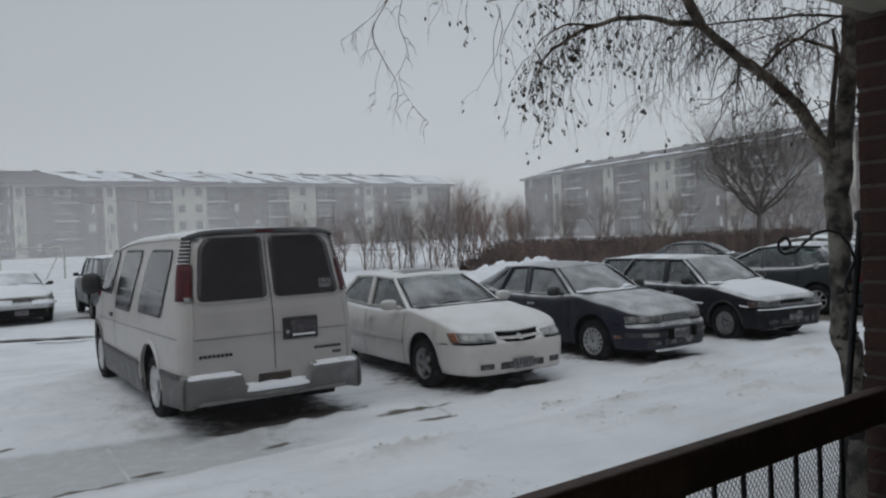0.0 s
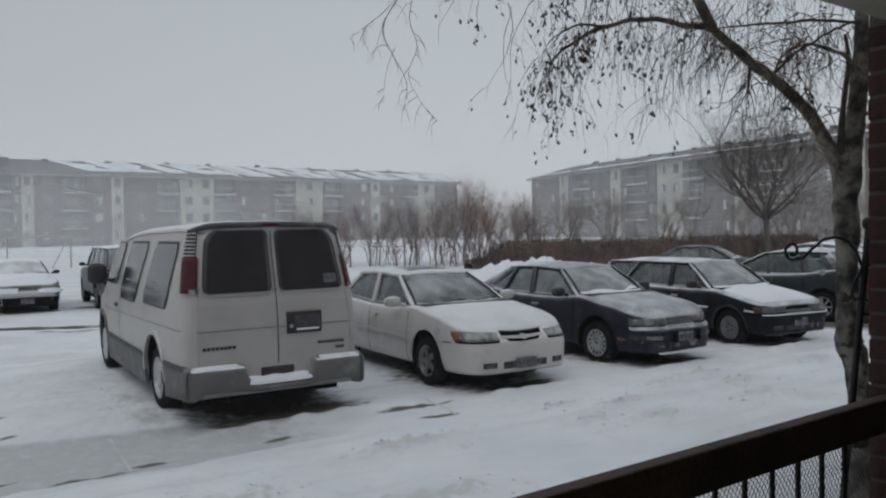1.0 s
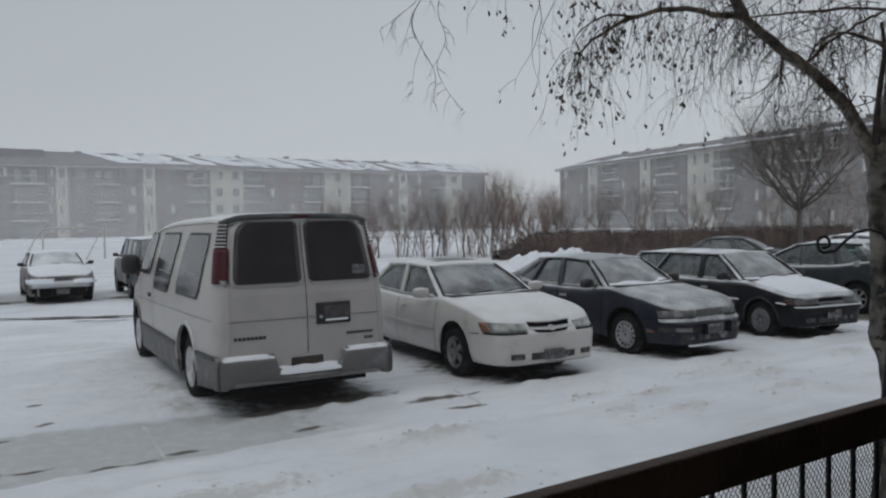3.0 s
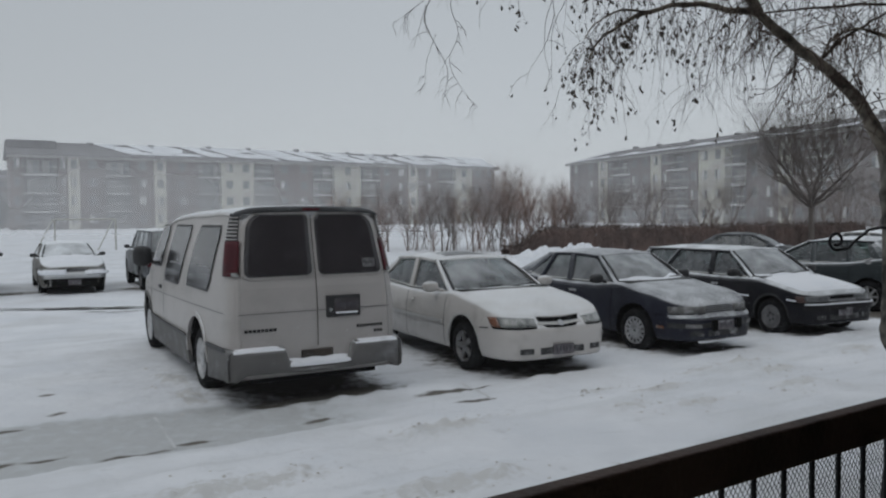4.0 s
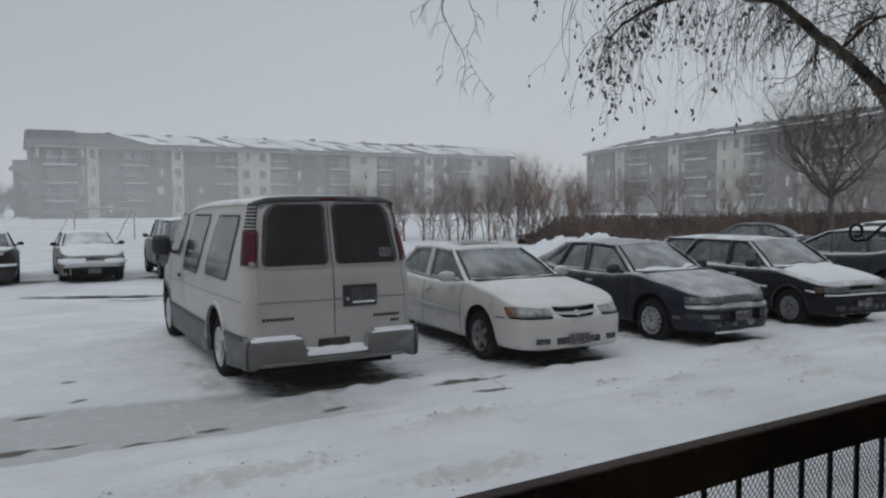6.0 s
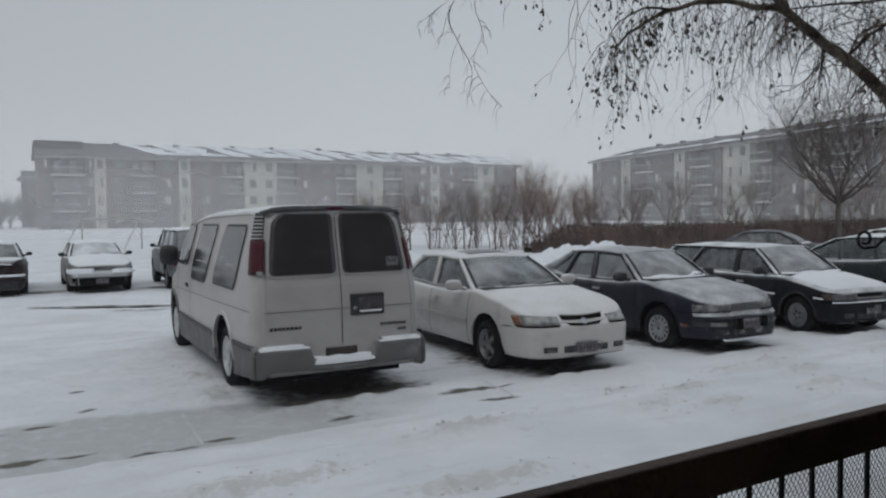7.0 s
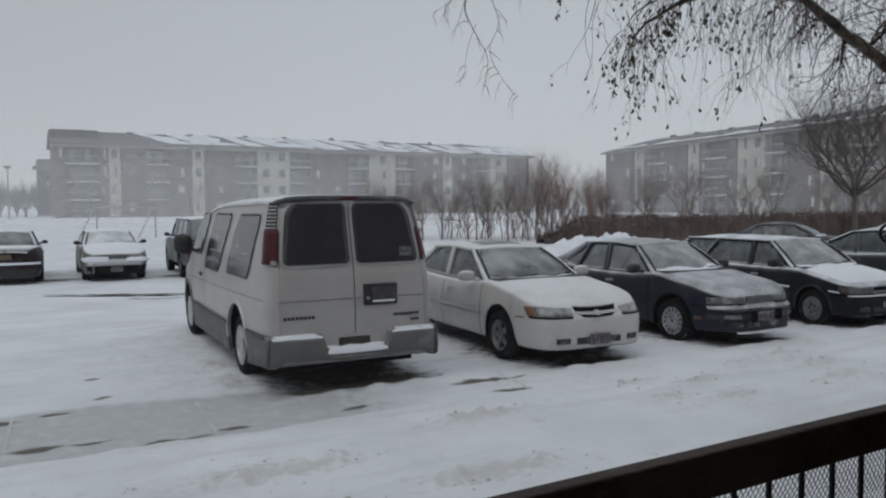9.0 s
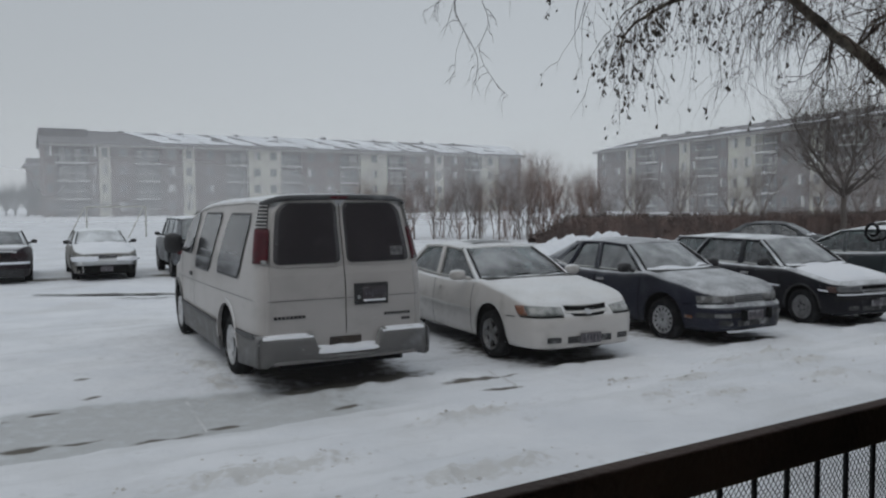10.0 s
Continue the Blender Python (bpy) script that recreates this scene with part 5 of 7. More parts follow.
def mirror_pod(parent, x, y, z, side, mat, size=(0.09, 0.2, 0.12)):
    a, b, c = size
    m = pose(x, y, z)
    g = Geo()
    rows = []
    for i in range(9):
        t = math.pi * i / 8
        e = math.sin(t) ** 0.5
        rows.append([m @ Vector((a * 0.62 * e * math.copysign(abs(math.cos(q)) ** 0.6, math.cos(q)), side * b * 0.5 - side * b * 0.5 * math.cos(t), 0.06 * c + c * 0.5 * e * math.copysign(abs(math.sin(q)) ** 0.6, math.sin(q)))) for q in [2 * math.pi * k / 14 for k in range(14)]])
    g.grid(rows, close=True)
    g.tube([(x, y - side * 0.08, z - c * 0.35), (x, y + side * 0.05, z - c * 0.1)], 0.025, 6)
    part("wing_mirror", g, mat, parent, smooth=True)


def seats(parent, x_front, x_rear, z, hw, width):
    for y in (-0.36, 0.36):
        s = Geo().box((x_front - 0.12, y - 0.24, z - 0.45), (x_front + 0.02, y + 0.24, z + 0.12), pose(0, 0, 0), bev=0.05)
        s.box((x_front - 0.11, y - 0.12, z + 0.13), (x_front - 0.02, y + 0.12, z + 0.28), bev=0.035)
        part("seat", s, SEAT_CLOTH, parent, "dark cloth seat with headrest", smooth=True)
    part("bench", Geo().box((x_rear - 0.1, -width, z - 0.4), (x_rear + 0.04, width, z + 0.1), bev=0.05), SEAT_CLOTH, parent, smooth=True)
    part("dashboard", Geo().box((x_front + 0.5, -width, z - 0.15), (x_front + 0.85, width, z - 0.015), bev=0.03), SEAT_CLOTH, parent)
    pts = [(x_front + 0.38 + 0.07 * math.cos(a), 0.36 + 0.18 * math.sin(a), z - 0.02 + 0.16 * math.cos(a)) for a in [2 * math.pi * k / 20 for k in range(21)]]
    part("steering_wheel", Geo().tube(pts, 0.014, 6), UNDER, parent)


def build_car(name, m, label, paint, spec, glass=GLASS, wind=GLASS_FROST, rear=GLASS_FROST, wheel="alloy", group="parked cars", mould=None, handle=None, mirror=None, bumper_mat=None, grille="twin", plate=PLATE_PALE, lamp="swept", details=True, sunroof=False, valance=False, belt=None):
    """A saloon or estate car; spec holds its measures."""
    car = thing(name, m, label, "car", group)
    sh = Shell(spec["top"], spec["wide"], spec["prof"], (0.0, -spec["wb"]), spec["ra"], spec["r"], spec["sill"], spec["crown"], spec.get("nose", (0.1, 0.5, 0.62)), spec.get("tail", (0.06, 0.55, 0.8)))
    part("body", sh.geo(), paint, car, smooth=True)
    x0, x1, hw = sh.x0, sh.x1, max(w for _, w in spec["wide"])
    part("chassis", Geo().box((x0 + 0.35, -hw + 0.22, 0.17), (x1 - 0.3, hw - 0.22, spec["sill"] + 0.36)), UNDER, car)
    for wx in (0.0, -spec["wb"]):
        for s in (-1, 1):
            add_wheel(car, wx, s * (hw - 0.115), spec["r"], 0.2, wheel, s)
            arch_liner(car, sh, wx, s, hw)
            arc = [(wx + (sh.ra + 0.012) * math.cos(a), sh.r + (sh.ra + 0.012) * math.sin(a)) for a in [math.pi * k / 16 for k in range(17)]]
            part("arch_lip", sh.side_strip([p for p in arc if p[1] > sh.sill], s, 0.03, 0.004, 24), mould or paint, car)
    # cabin
    c = spec["cabin"]
    zb, hb, hr = c["belt"], c["hb"], c["hr"]
    A0, A1 = Vector((c["a"][0], hb, zb)), Vector((c["a"][1], hr, c["zr"]))       # windscreen foot and head at the corner
    C0, C1 = Vector((c["c"][0], hb, zb + c.get("rise", 0.03))), Vector((c["c"][1], hr, c["zr"] + c.get("zback", 0)))
    rows = []
    crown = c["roof"] - c["zr"]
    for i in range(13):
        u = i / 12
        x = A1.x + (C1.x - A1.x) * u
        zl = A1.z + (C1.z - A1.z) * u + 0.035 * math.sin(math.pi * u) * c.get("arch", 1)
        bow = 0.06 * (1 if u == 0 else 0.6 if u < 0.09 else 0)
        rows.append([(x + (bow * (1 - (k / 6) ** 2) if u < 0.09 else (-0.05 * (1 - (k / 6) ** 2) if u > 0.95 else 0)), (hr + 0.02) * k / 6, zl + (crown * (0.45 if u in (0, 1) else 0.75 if u < 0.1 or u > 0.9 else 1)) * (1 - abs(k / 6) ** 2.4)) for k in range(-6, 7)])
    part("roof", Geo().grid(rows), paint, car, smooth=True, thick=0.03)
    deck = []
    for i in range(9):
        x = A0.x + 0.25 + (C0.x - 0.15 - A0.x - 0.25) * i / 8
        deck.append([(x, hb * 0.96 * k / 4, smooth_line(spec["top"], x) + 0.008) for k in range(-4, 5)])
    part("cabin_lining", Geo().grid(deck), SEAT_CLOTH, car)
    seats(car, c["b"][0] + 0.12, C0.x + 0.65, zb + 0.06, hb, hb * 0.85)
    part("windscreen", Geo().patch((A0.x, -hb + 0.03, zb), (A0.x, hb - 0.03, zb), (A1.x, hr - 0.03, A1.z + 0.012), (A1.x, -hr + 0.03, A1.z + 0.012), 12, 6, (0.16, 0, 0.03)), wind, car, smooth=True)
    part("rear_window", Geo().patch((C0.x, hb - 0.1, C0.z), (C0.x, -hb + 0.1, C0.z), (C1.x, -hr + 0.05, C1.z + 0.01), (C1.x, hr - 0.05, C1.z + 0.01), 10, 5, (-0.1, 0, 0.02)), rear, car, smooth=True)
    for s in (-1, 1):
        f = lambda v: Vector((v.x, s * v.y, v.z))
        cols = [c["a"]] + c["posts"] + [c["c"]]
        zt = lambda x: A1.z + (C1.z - A1.z) * min(1, max(0, (x - A1.x) / (C1.x - A1.x))) + 0.03 * math.sin(math.pi * min(1, max(0, (x - A1.x) / (C1.x - A1.x)))) * c.get("arch", 1)
        part("pillar", Geo().tube([f(A0) + Vector((0.03, 0, -0.02)), f(A0 * 0.5 + A1 * 0.5) + Vector((0, s * 0.01, 0.01)), f(A1)], [0.036, 0.032, 0.03], 8), paint, car, smooth=True)
        top = [f(Vector((A1.x + (C1.x - A1.x) * k / 8, hr + 0.012, zt(A1.x + (C1.x - A1.x) * k / 8)))) for k in range(9)]
        part("roof_rail", Geo().tube(top, 0.03, 8), paint, car, smooth=True)
        for k in range(len(cols) - 1):
            (b0, t0), (b1, t1) = cols[k], cols[k + 1]
            g0 = 0.10 if k == 0 else 0.035
            last = k == len(cols) - 2
            g1 = c.get("cgap", 0.16) if last else 0.035
            zz = zb + 0.012
            q = [Vector((b0 - g0 if k == 0 else b0 - g0, hb, zz)), Vector((b1 + g1, hb, zz + (c.get("rise", 0.03) if last else 0))), Vector((t1 + (g1 * 0.6), hr + 0.012, zt(t1) - 0.03)), Vector((t0 - (0.05 if k == 0 else g0), hr + 0.012, zt(t0) - 0.03))]
            part("side_window", Geo().patch(*[f(p) for p in q], 6, 4, (0, s * 0.02, 0)), glass, car, smooth=True)
            part("window_trim", Geo().tube([f(q[0]) + Vector((0, s * 0.006, -0.008)), f(q[1]) + Vector((0, s * 0.006, -0.008))], 0.012, 6), belt or mould or TRIM_BLACK, car)
        for b, t in c["posts"]:
            part("pillar", Geo().patch(f(Vector((b + 0.05, hb + 0.006, zb - 0.01))), f(Vector((b - 0.05, hb + 0.006, zb - 0.01))), f(Vector((t - 0.045, hr + 0.016, zt(t)))), f(Vector((t + 0.045, hr + 0.016, zt(t)))), 2, 4, (0, s * 0.015, 0)), c.get("post_mat") or paint, car, thick=0.03)
        part("pillar", Geo().patch(f(Vector((C0.x + c.get("cgap", 0.16) + 0.03, hb + 0.008, zb - 0.01))), f(Vector((C0.x - 0.07, hb - 0.07, C0.z))), f(Vector((C1.x - 0.02, hr - 0.04, C1.z + 0.01))), f(Vector((C1.x + 0.13, hr + 0.014, zt(C1.x + 0.13)))), 3, 4, (0, s * 0.02, 0)), paint, car, thick=0.03)
        part("windscreen_seal", Geo().tube([f(A0) + Vector((0.05, -s * 0.04, 0.0)), f(A0 * 0.5 + A1 * 0.5) + Vector((0.06, -s * 0.03, 0.02)), f(A1) + Vector((0.03, -s * 0.03, 0.012))], 0.014, 6), TRIM_BLACK, car)
        part("bumper_gap", sh.side_strip([(sh.ra + 0.01, spec["lamp"][0] - 0.03), (0.6, spec["lamp"][0] - 0.02)], s, 0.012, 0.003, 6), UNDER, car)
        # doors, handles, moulding
        doors = c["doors"]
        for x in doors:
            part("door_gap", sh.side_strip([(x, sh.sill + 0.03), (x + 0.01, 0.6), (x, zb - 0.05)], s, 0.012, 0.002), UNDER, car)
        for x in doors[1:]:
            part("door_handle", sh.side_strip([(x + 0.1, zb - 0.16), (x + 0.26, zb - 0.155)], s, 0.035, 0.018, 4), handle or paint, car, thick=0.02)
        if mould:
            part("side_moulding", sh.side_strip([(doors[0], 0.56), (doors[-1], 0.58)], s, 0.045, 0.012), mould, car, thick=0.014)
        mirror_pod(car, A0.x - 0.2, s * (hb + 0.09), zb + 0.06, s, mirror or paint, (0.1, 0.23, 0.145) if details else (0.08, 0.16, 0.11))
    # face
    lo, hi = spec["lamp"]
    wl = spec["lamp_y"]
    for s in (-1, 1):
        inner, outer = wl
        turn = inner + (outer - inner) * spec.get("turn", 0.87)
        part("headlight", sh.end_panel(s * inner, s * turn, lo, hi, True, 0.012, 8, 3, spec.get("skew", 0.0), spec.get("taper", 0.0)), spec.get("head_lamp", LAMP_CLEAR), car, smooth=True, thick=0.02)
        part("indicator_lamp", sh.end_panel(s * turn, s * outer, lo + spec.get("skew", 0.0) * 0.9, hi, True, 0.012, 5, 3), spec.get("side_lamp", LAMP_AMBER), car, smooth=True, thick=0.02)
        part("lamp_gap", sh.end_panel(s * inner, s * outer, lo - 0.022, lo - 0.004, True, 0.006, 10, 1, 0.0), UNDER, car)
    gy = spec["grille_y"]
    if grille == "wing":
        # a wide mouth, narrower below, with a painted wing across it
        for z0, z1, w0, w1 in ((0.0, 0.05, 0.7, 0.9), (0.065, 0.125, 0.95, 1.0)):
            rows = [[sh.end(gy * (w0 + (w1 - w0) * j / 3) * i / 10, lo - 0.025 + z0 + (z1 - z0) * j / 3 + 0.012 * (i / 10) ** 2, True, 0.006) for i in range(-10, 11)] for j in range(4)]
            part("grille", Geo().grid(rows), UNDER, car)
        for z, hh in ((lo + 0.024, 0.03), (lo + 0.1, 0.016)):
            part("grille_bar", Geo().grid([[sh.end(gy * 1.02 * i / 10, z + hh * (j - 0.5) * (1 - 0.35 * abs(i / 10)) + 0.016 * (i / 10) ** 2, True, 0.018) for i in range(-10, 11)] for j in (0, 1)]), PALE_TRIM, car, thick=0.015)
        part("emblem", Geo().add(*[([tuple(sh.end(0.045 * math.cos(a), lo + 0.028 + 0.034 * math.sin(a), True, 0.028)) for a in [2 * math.pi * k / 14 for k in range(14)]]), [tuple(range(14))]]), CHROME, car)
    elif grille == "plain":
        part("grille", sh.end_panel(-gy, gy, lo, hi, True, 0.006, 10, 3), UNDER, car)
        part("grille_bar", sh.end_panel(-gy, gy, lo + 0.045, lo + 0.053, True, 0.012, 10, 1), TRIM_BLACK, car)
    elif grille == "twin":
        part("grille", sh.end_panel(-gy, gy, lo, hi + 0.02, True, 0.006, 10, 3), UNDER, car)
        part("grille_bar", sh.end_panel(-gy, gy, lo + 0.035, lo + 0.062, True, 0.02, 10, 1), paint, car, thick=0.015)
        part("emblem", Geo().add(*[([tuple(sh.end(0.04 * math.cos(a), lo + 0.05 + 0.03 * math.sin(a), True, 0.024)) for a in [2 * math.pi * k / 14 for k in range(14)]]), [tuple(range(14))]]), CHROME, car)
    else:
        part("grille", sh.end_panel(-gy, gy, lo, hi, True, 0.006, 10, 3), UNDER, car)
        for k in range(3):
            z = lo + (hi - lo) * (k + 0.6) / 3.4
            part("grille_bar", sh.end_panel(-gy, gy, z, z + 0.01, True, 0.016, 10, 1), CHROME, car)
    if bumper_mat:
        for s in (-1, 1):
            part("bumper_strip", sh.end_panel(0.0, s * (hw - 0.07), 0.44, 0.535, True, 0.018, 14, 2), bumper_mat, car, thick=0.02)
    if details:
        part("intake", sh.end_panel(-0.33, 0.33, 0.275, 0.36, True, 0.004, 8, 2), DUSTY_BLACK, car)
        for s in (-1, 1):
            part("fog_recess", sh.end_panel(s * 0.42, s * 0.6, 0.29, 0.36, True, 0.005, 5, 2), DUSTY_BLACK, car)
    pz = spec.get("plate_z", 0.36)
    pl = part("number_plate", sh.end_panel(-0.155, 0.155, pz, pz + 0.13, True, 0.03, 4, 2), plate, car, "dull pale plate", thick=0.008)
    for k in range(5):
        part("plate_mark", sh.end_panel(-0.12 + k * 0.05, -0.09 + k * 0.05, pz + 0.04, pz + 0.1, True, 0.0345, 1, 1), PLATE_BAR, pl)
    if sunroof:
        zz = A1.z + 0.055
        part("sunroof", Geo().grid([[(A1.x - 0.16 - 0.4 * i / 4, 0.34 * k / 4, A1.z + 0.02 + 0.018 * (i / 4) + crown * (1 - abs(0.34 * k / 4 / hr) ** 2.4)) for k in range(-4, 5)] for i in range(5)]), material("sunroof_glass", (0.06, 0.065, 0.07), 0.3, stain=(0.6, 0.62, 0.64), stain_scale=5, stain_amount=0.5), car, "dark sunroof with a dusting of snow")
    if valance:
        part("valance", sh.end_panel(-hw + 0.1, hw - 0.1, 0.2, 0.43, True, 0.01, 16, 2), UNDER, car)
    # snow drifted against the foot of the windscreen
    rows = []
    for i in range(25):
        q = i / 12 - 1
        hgt = spec.get("cowl", 1.0) * (0.05 + 0.07 * max(0, noise.noise((q * 2.2, car.location.x, 1)) + 0.25))
        xb = A0.x + 0.16 * (1 - q * q)
        dx, dz = (A1.x - A0.x) * hgt / 0.4, (A1.z - zb) * hgt / 0.4
        y = q * (hb - 0.06)
        rows.append([(xb + 0.09, y, zb + 0.012), (xb + 0.02, y, zb + 0.035), (xb + dx * 0.5 + 0.02, y * 0.98, zb + dz * 0.5 + 0.025), (xb + dx, y * 0.96, zb + dz + 0.008)])
    part("cowl_snow", Geo().grid(rows), SNOW, car, smooth=True)
    # wipers
    for y, dx in ((0.1, 0.0), (-0.42, 0.0)):
        part("wiper", Geo().tube([(A0.x + 0.13, y, zb + 0.03), (A0.x + 0.08, y + 0.28, zb + 0.06), (A0.x + 0.02, y + 0.5, zb + 0.065)], 0.009, 5), UNDER, car)
    # tail
    for s in (-1, 1):
        part("tail_lamp", sh.end_panel(s * 0.38, s * (hw - 0.1), 0.68, 0.84, False, 0.008, 6, 2), spec.get("tail_lamp", LAMP_RED), car, smooth=True)
    part("rear_plate", sh.end_panel(-0.155, 0.155, 0.68, 0.81, False, 0.008, 2, 1), spec.get("rear_plate", PLATE_PALE), car)
    part("rear_bumper", sh.end_panel(-hw + 0.1, hw - 0.1, 0.42, 0.55, False, 0.03, 16, 2), bumper_mat or paint, car, thick=0.03)
    return car, sh


SALOON_PROF = [(0.18, 0.92), (0.3, 0.975), (0.5, 1.0), (0.7, 0.99), (0.9, 0.94), (1.05, 0.9)]


def saloon(length_back=3.68, hw=0.875, wb=2.62, hood=0.0):
    b = -length_back
    return dict(
        top=[(b, 0.86), (b + 0.06, 0.97), (b + 0.25, 1.02), (b + 0.75, 1.03), (-2.2, 0.965), (-0.8, 0.955), (-0.42, 0.99 + hood), (0.0, 0.925 + hood), (0.45, 0.835 + hood), (0.7, 0.765 + hood), (0.86, 0.71 + hood), (0.98, 0.64 + hood)],
        wide=[(b, hw * 0.62), (b + 0.05, hw * 0.75), (b + 0.18, hw * 0.87), (b + 0.5, hw * 0.95), (-2.6, hw * 0.99), (-1.3, hw), (0.0, hw * 0.995), (0.4, hw * 0.97), (0.62, hw * 0.92), (0.79, hw * 0.83), (0.9, hw * 0.69), (0.98, hw * 0.5)],
        prof=SALOON_PROF, wb=wb, ra=0.395, r=0.31, sill=0.22, crown=0.06, lamp=(0.545, 0.66), lamp_y=(0.34, 0.82), grille_y=0.3, plate_z=0.27, skew=0.012,
        cabin=dict(belt=0.945, hb=0.75, hr=0.575, a=(-0.52, -1.22), c=(b + 0.68, b + 1.22), zr=1.325, roof=1.395, rise=0.06, b=(-1.5, -1.55), posts=[(-1.52, -1.6)], doors=[-0.48, -1.5, -2.42], cgap=0.2))


WHITE_PAINT = material("white_paint", (0.6, 0.58, 0.56), 0.35, color2=(0.55, 0.53, 0.51), scale=1.2, stain=(0.3, 0.29, 0.265), stain_scale=3.0, stain_amount=0.55, snow=0.76, soft=0.45, coat=0.3)
NAVY_PAINT = material("navy_paint", (0.007, 0.008, 0.017), 0.45, color2=(0.01, 0.012, 0.025), scale=1.2, stain=(0.12, 0.125, 0.14), stain_scale=3.2, stain_amount=0.22, snow=0.68, soft=0.4, spec=0.3)
BLACK_PAINT = material("black_paint", (0.006, 0.006, 0.009), 0.5, color2=(0.008, 0.008, 0.012), scale=1.2, stain=(0.1, 0.104, 0.11), stain_scale=2.2, stain_amount=0.06, snow=0.8, spec=0.2)
GREEN_PAINT = material("slate_green_paint", (0.015, 0.021, 0.024), 0.45, color2=(0.02, 0.027, 0.03), scale=1.2, stain=(0.12, 0.13, 0.14), stain_scale=2.0, stain_amount=0.15, snow=0.78, spec=0.3)
HEDGE_CAR_PAINT = material("dull_grey_paint", (0.05, 0.055, 0.06), 0.5, color2=(0.065, 0.07, 0.075), scale=1.2, snow=0.35)
PALE_TRIM = material("pale_trim", (0.56, 0.56, 0.545), 0.5, color2=(0.5, 0.5, 0.49), scale=4)
SNOWED_PAINT = material("snowed_paint", (0.2, 0.19, 0.17), 0.5, color2=(0.15, 0.145, 0.13), scale=1.2, stain=(0.55, 0.56, 0.58), stain_scale=3.0, stain_amount=0.6, snow=1.3)
SUV_PAINT = material("suv_paint", (0.05, 0.055, 0.065), 0.4, color2=(0.06, 0.065, 0.07), scale=1.2, stain=(0.4, 0.42, 0.44), stain_scale=1.6, stain_amount=0.6, snow=1.0)
MAROON_PAINT = material("maroon_paint", (0.018, 0.01, 0.013), 0.45, spec=0.3, stain=(0.08, 0.075, 0.08), stain_scale=2, stain_amount=0.3, snow=0.9)

# white saloon
sp = saloon()
sp.update(lamp=(0.62, 0.735), taper=0.03, skew=0.0, grille_y=0.32, lamp_y=(0.37, 0.82), turn=0.88, nose=(0.13, 0.56, 0.74), cowl=0.5, plate_z=0.265)
sp["top"] = sp["top"][:-5] + [(0.0, 0.94), (0.3, 0.9), (0.55, 0.855), (0.75, 0.805), (0.9, 0.755), (0.98, 0.69)]
sp["wide"] = sp["wide"][:-5] + [(0.4, 0.858), (0.62, 0.835), (0.79, 0.775), (0.9, 0.68), (0.96, 0.55), (0.98, 0.42)]
sp["cabin"].update(posts=[(-1.68, -1.76)], doors=[-0.5, -1.66, -2.55], b=(-1.62, -1.7))
build_car("saloon_car", pose(1.07, 10.49, 0, 0, 0, -62), "white saloon car dusted with snow, amber corner lamps", WHITE_PAINT, sp, wheel="alloy", mould=PALE_TRIM, sunroof=True, grille="wing", wind=GLASS_STREAKED)
# navy saloon
sp = saloon(3.62, 0.85, hood=0.0)
sp.update(plate_z=0.36, lamp=(0.6, 0.695), lamp_y=(0.3, 0.78), grille_y=0.27, skew=0.0, head_lamp=LAMP_SNOWED, side_lamp=LAMP_SNOWED, nose=(0.1, 0.5, 0.62))
sp["top"] = sp["top"][:-5] + [(0.0, 0.925), (0.3, 0.885), (0.6, 0.825), (0.78, 0.765), (0.88, 0.71), (0.93, 0.66)]
sp["wide"] = sp["wide"][:-5] + [(0.4, 0.83), (0.62, 0.8), (0.76, 0.73), (0.86, 0.6), (0.93, 0.46)]
sp["cabin"].update(a=(-0.5, -1.05), hb=0.735, hr=0.565, c=(-2.98, -2.3), zr=1.325, roof=1.39, posts=[(-1.56, -1.64), (-2.3, -2.12)], doors=[-0.5, -1.55, -2.45], b=(-1.5, -1.6), cgap=0.3)
navy, navy_shell = build_car("saloon_car", pose(3.59, 11.84, -0.015, 0, 0, -60), "navy blue saloon car, frosted, with pale hubcaps", NAVY_PAINT, sp, wheel="hubcap", glass=GLASS_FROST, wind=GLASS_ICED, grille="bars", mirror=TRIM_BLACK, handle=HUBCAP, bumper_mat=None, belt=PALE_TRIM)
for s in (-1, 1):
    part("bumper_inset", navy_shell.end_panel(s * 0.0, s * 0.8, 0.4, 0.47, True, 0.007, 14, 2), TRIM_BLACK, navy)
    part("overrider", navy_shell.end_panel(s * 0.24, s * 0.31, 0.36, 0.51, True, 0.045, 3, 3), UNDER, navy, thick=0.05)
    part("fog_lamp", navy_shell.end_panel(s * 0.46, s * 0.66, 0.405, 0.455, True, 0.014, 5, 2), LAMP_SNOWED, navy, thick=0.01)
    part("side_marker", navy_shell.side_strip([(0.43, 0.4), (0.56, 0.4)], s, 0.04, 0.006, 4), LAMP_AMBER, navy, "small amber side marker")
    part("sill_snow", navy_shell.end_panel(s * 0.02, s * 0.5, 0.205, 0.225, True, 0.03, 8, 1), SNOW, navy, thick=0.03)
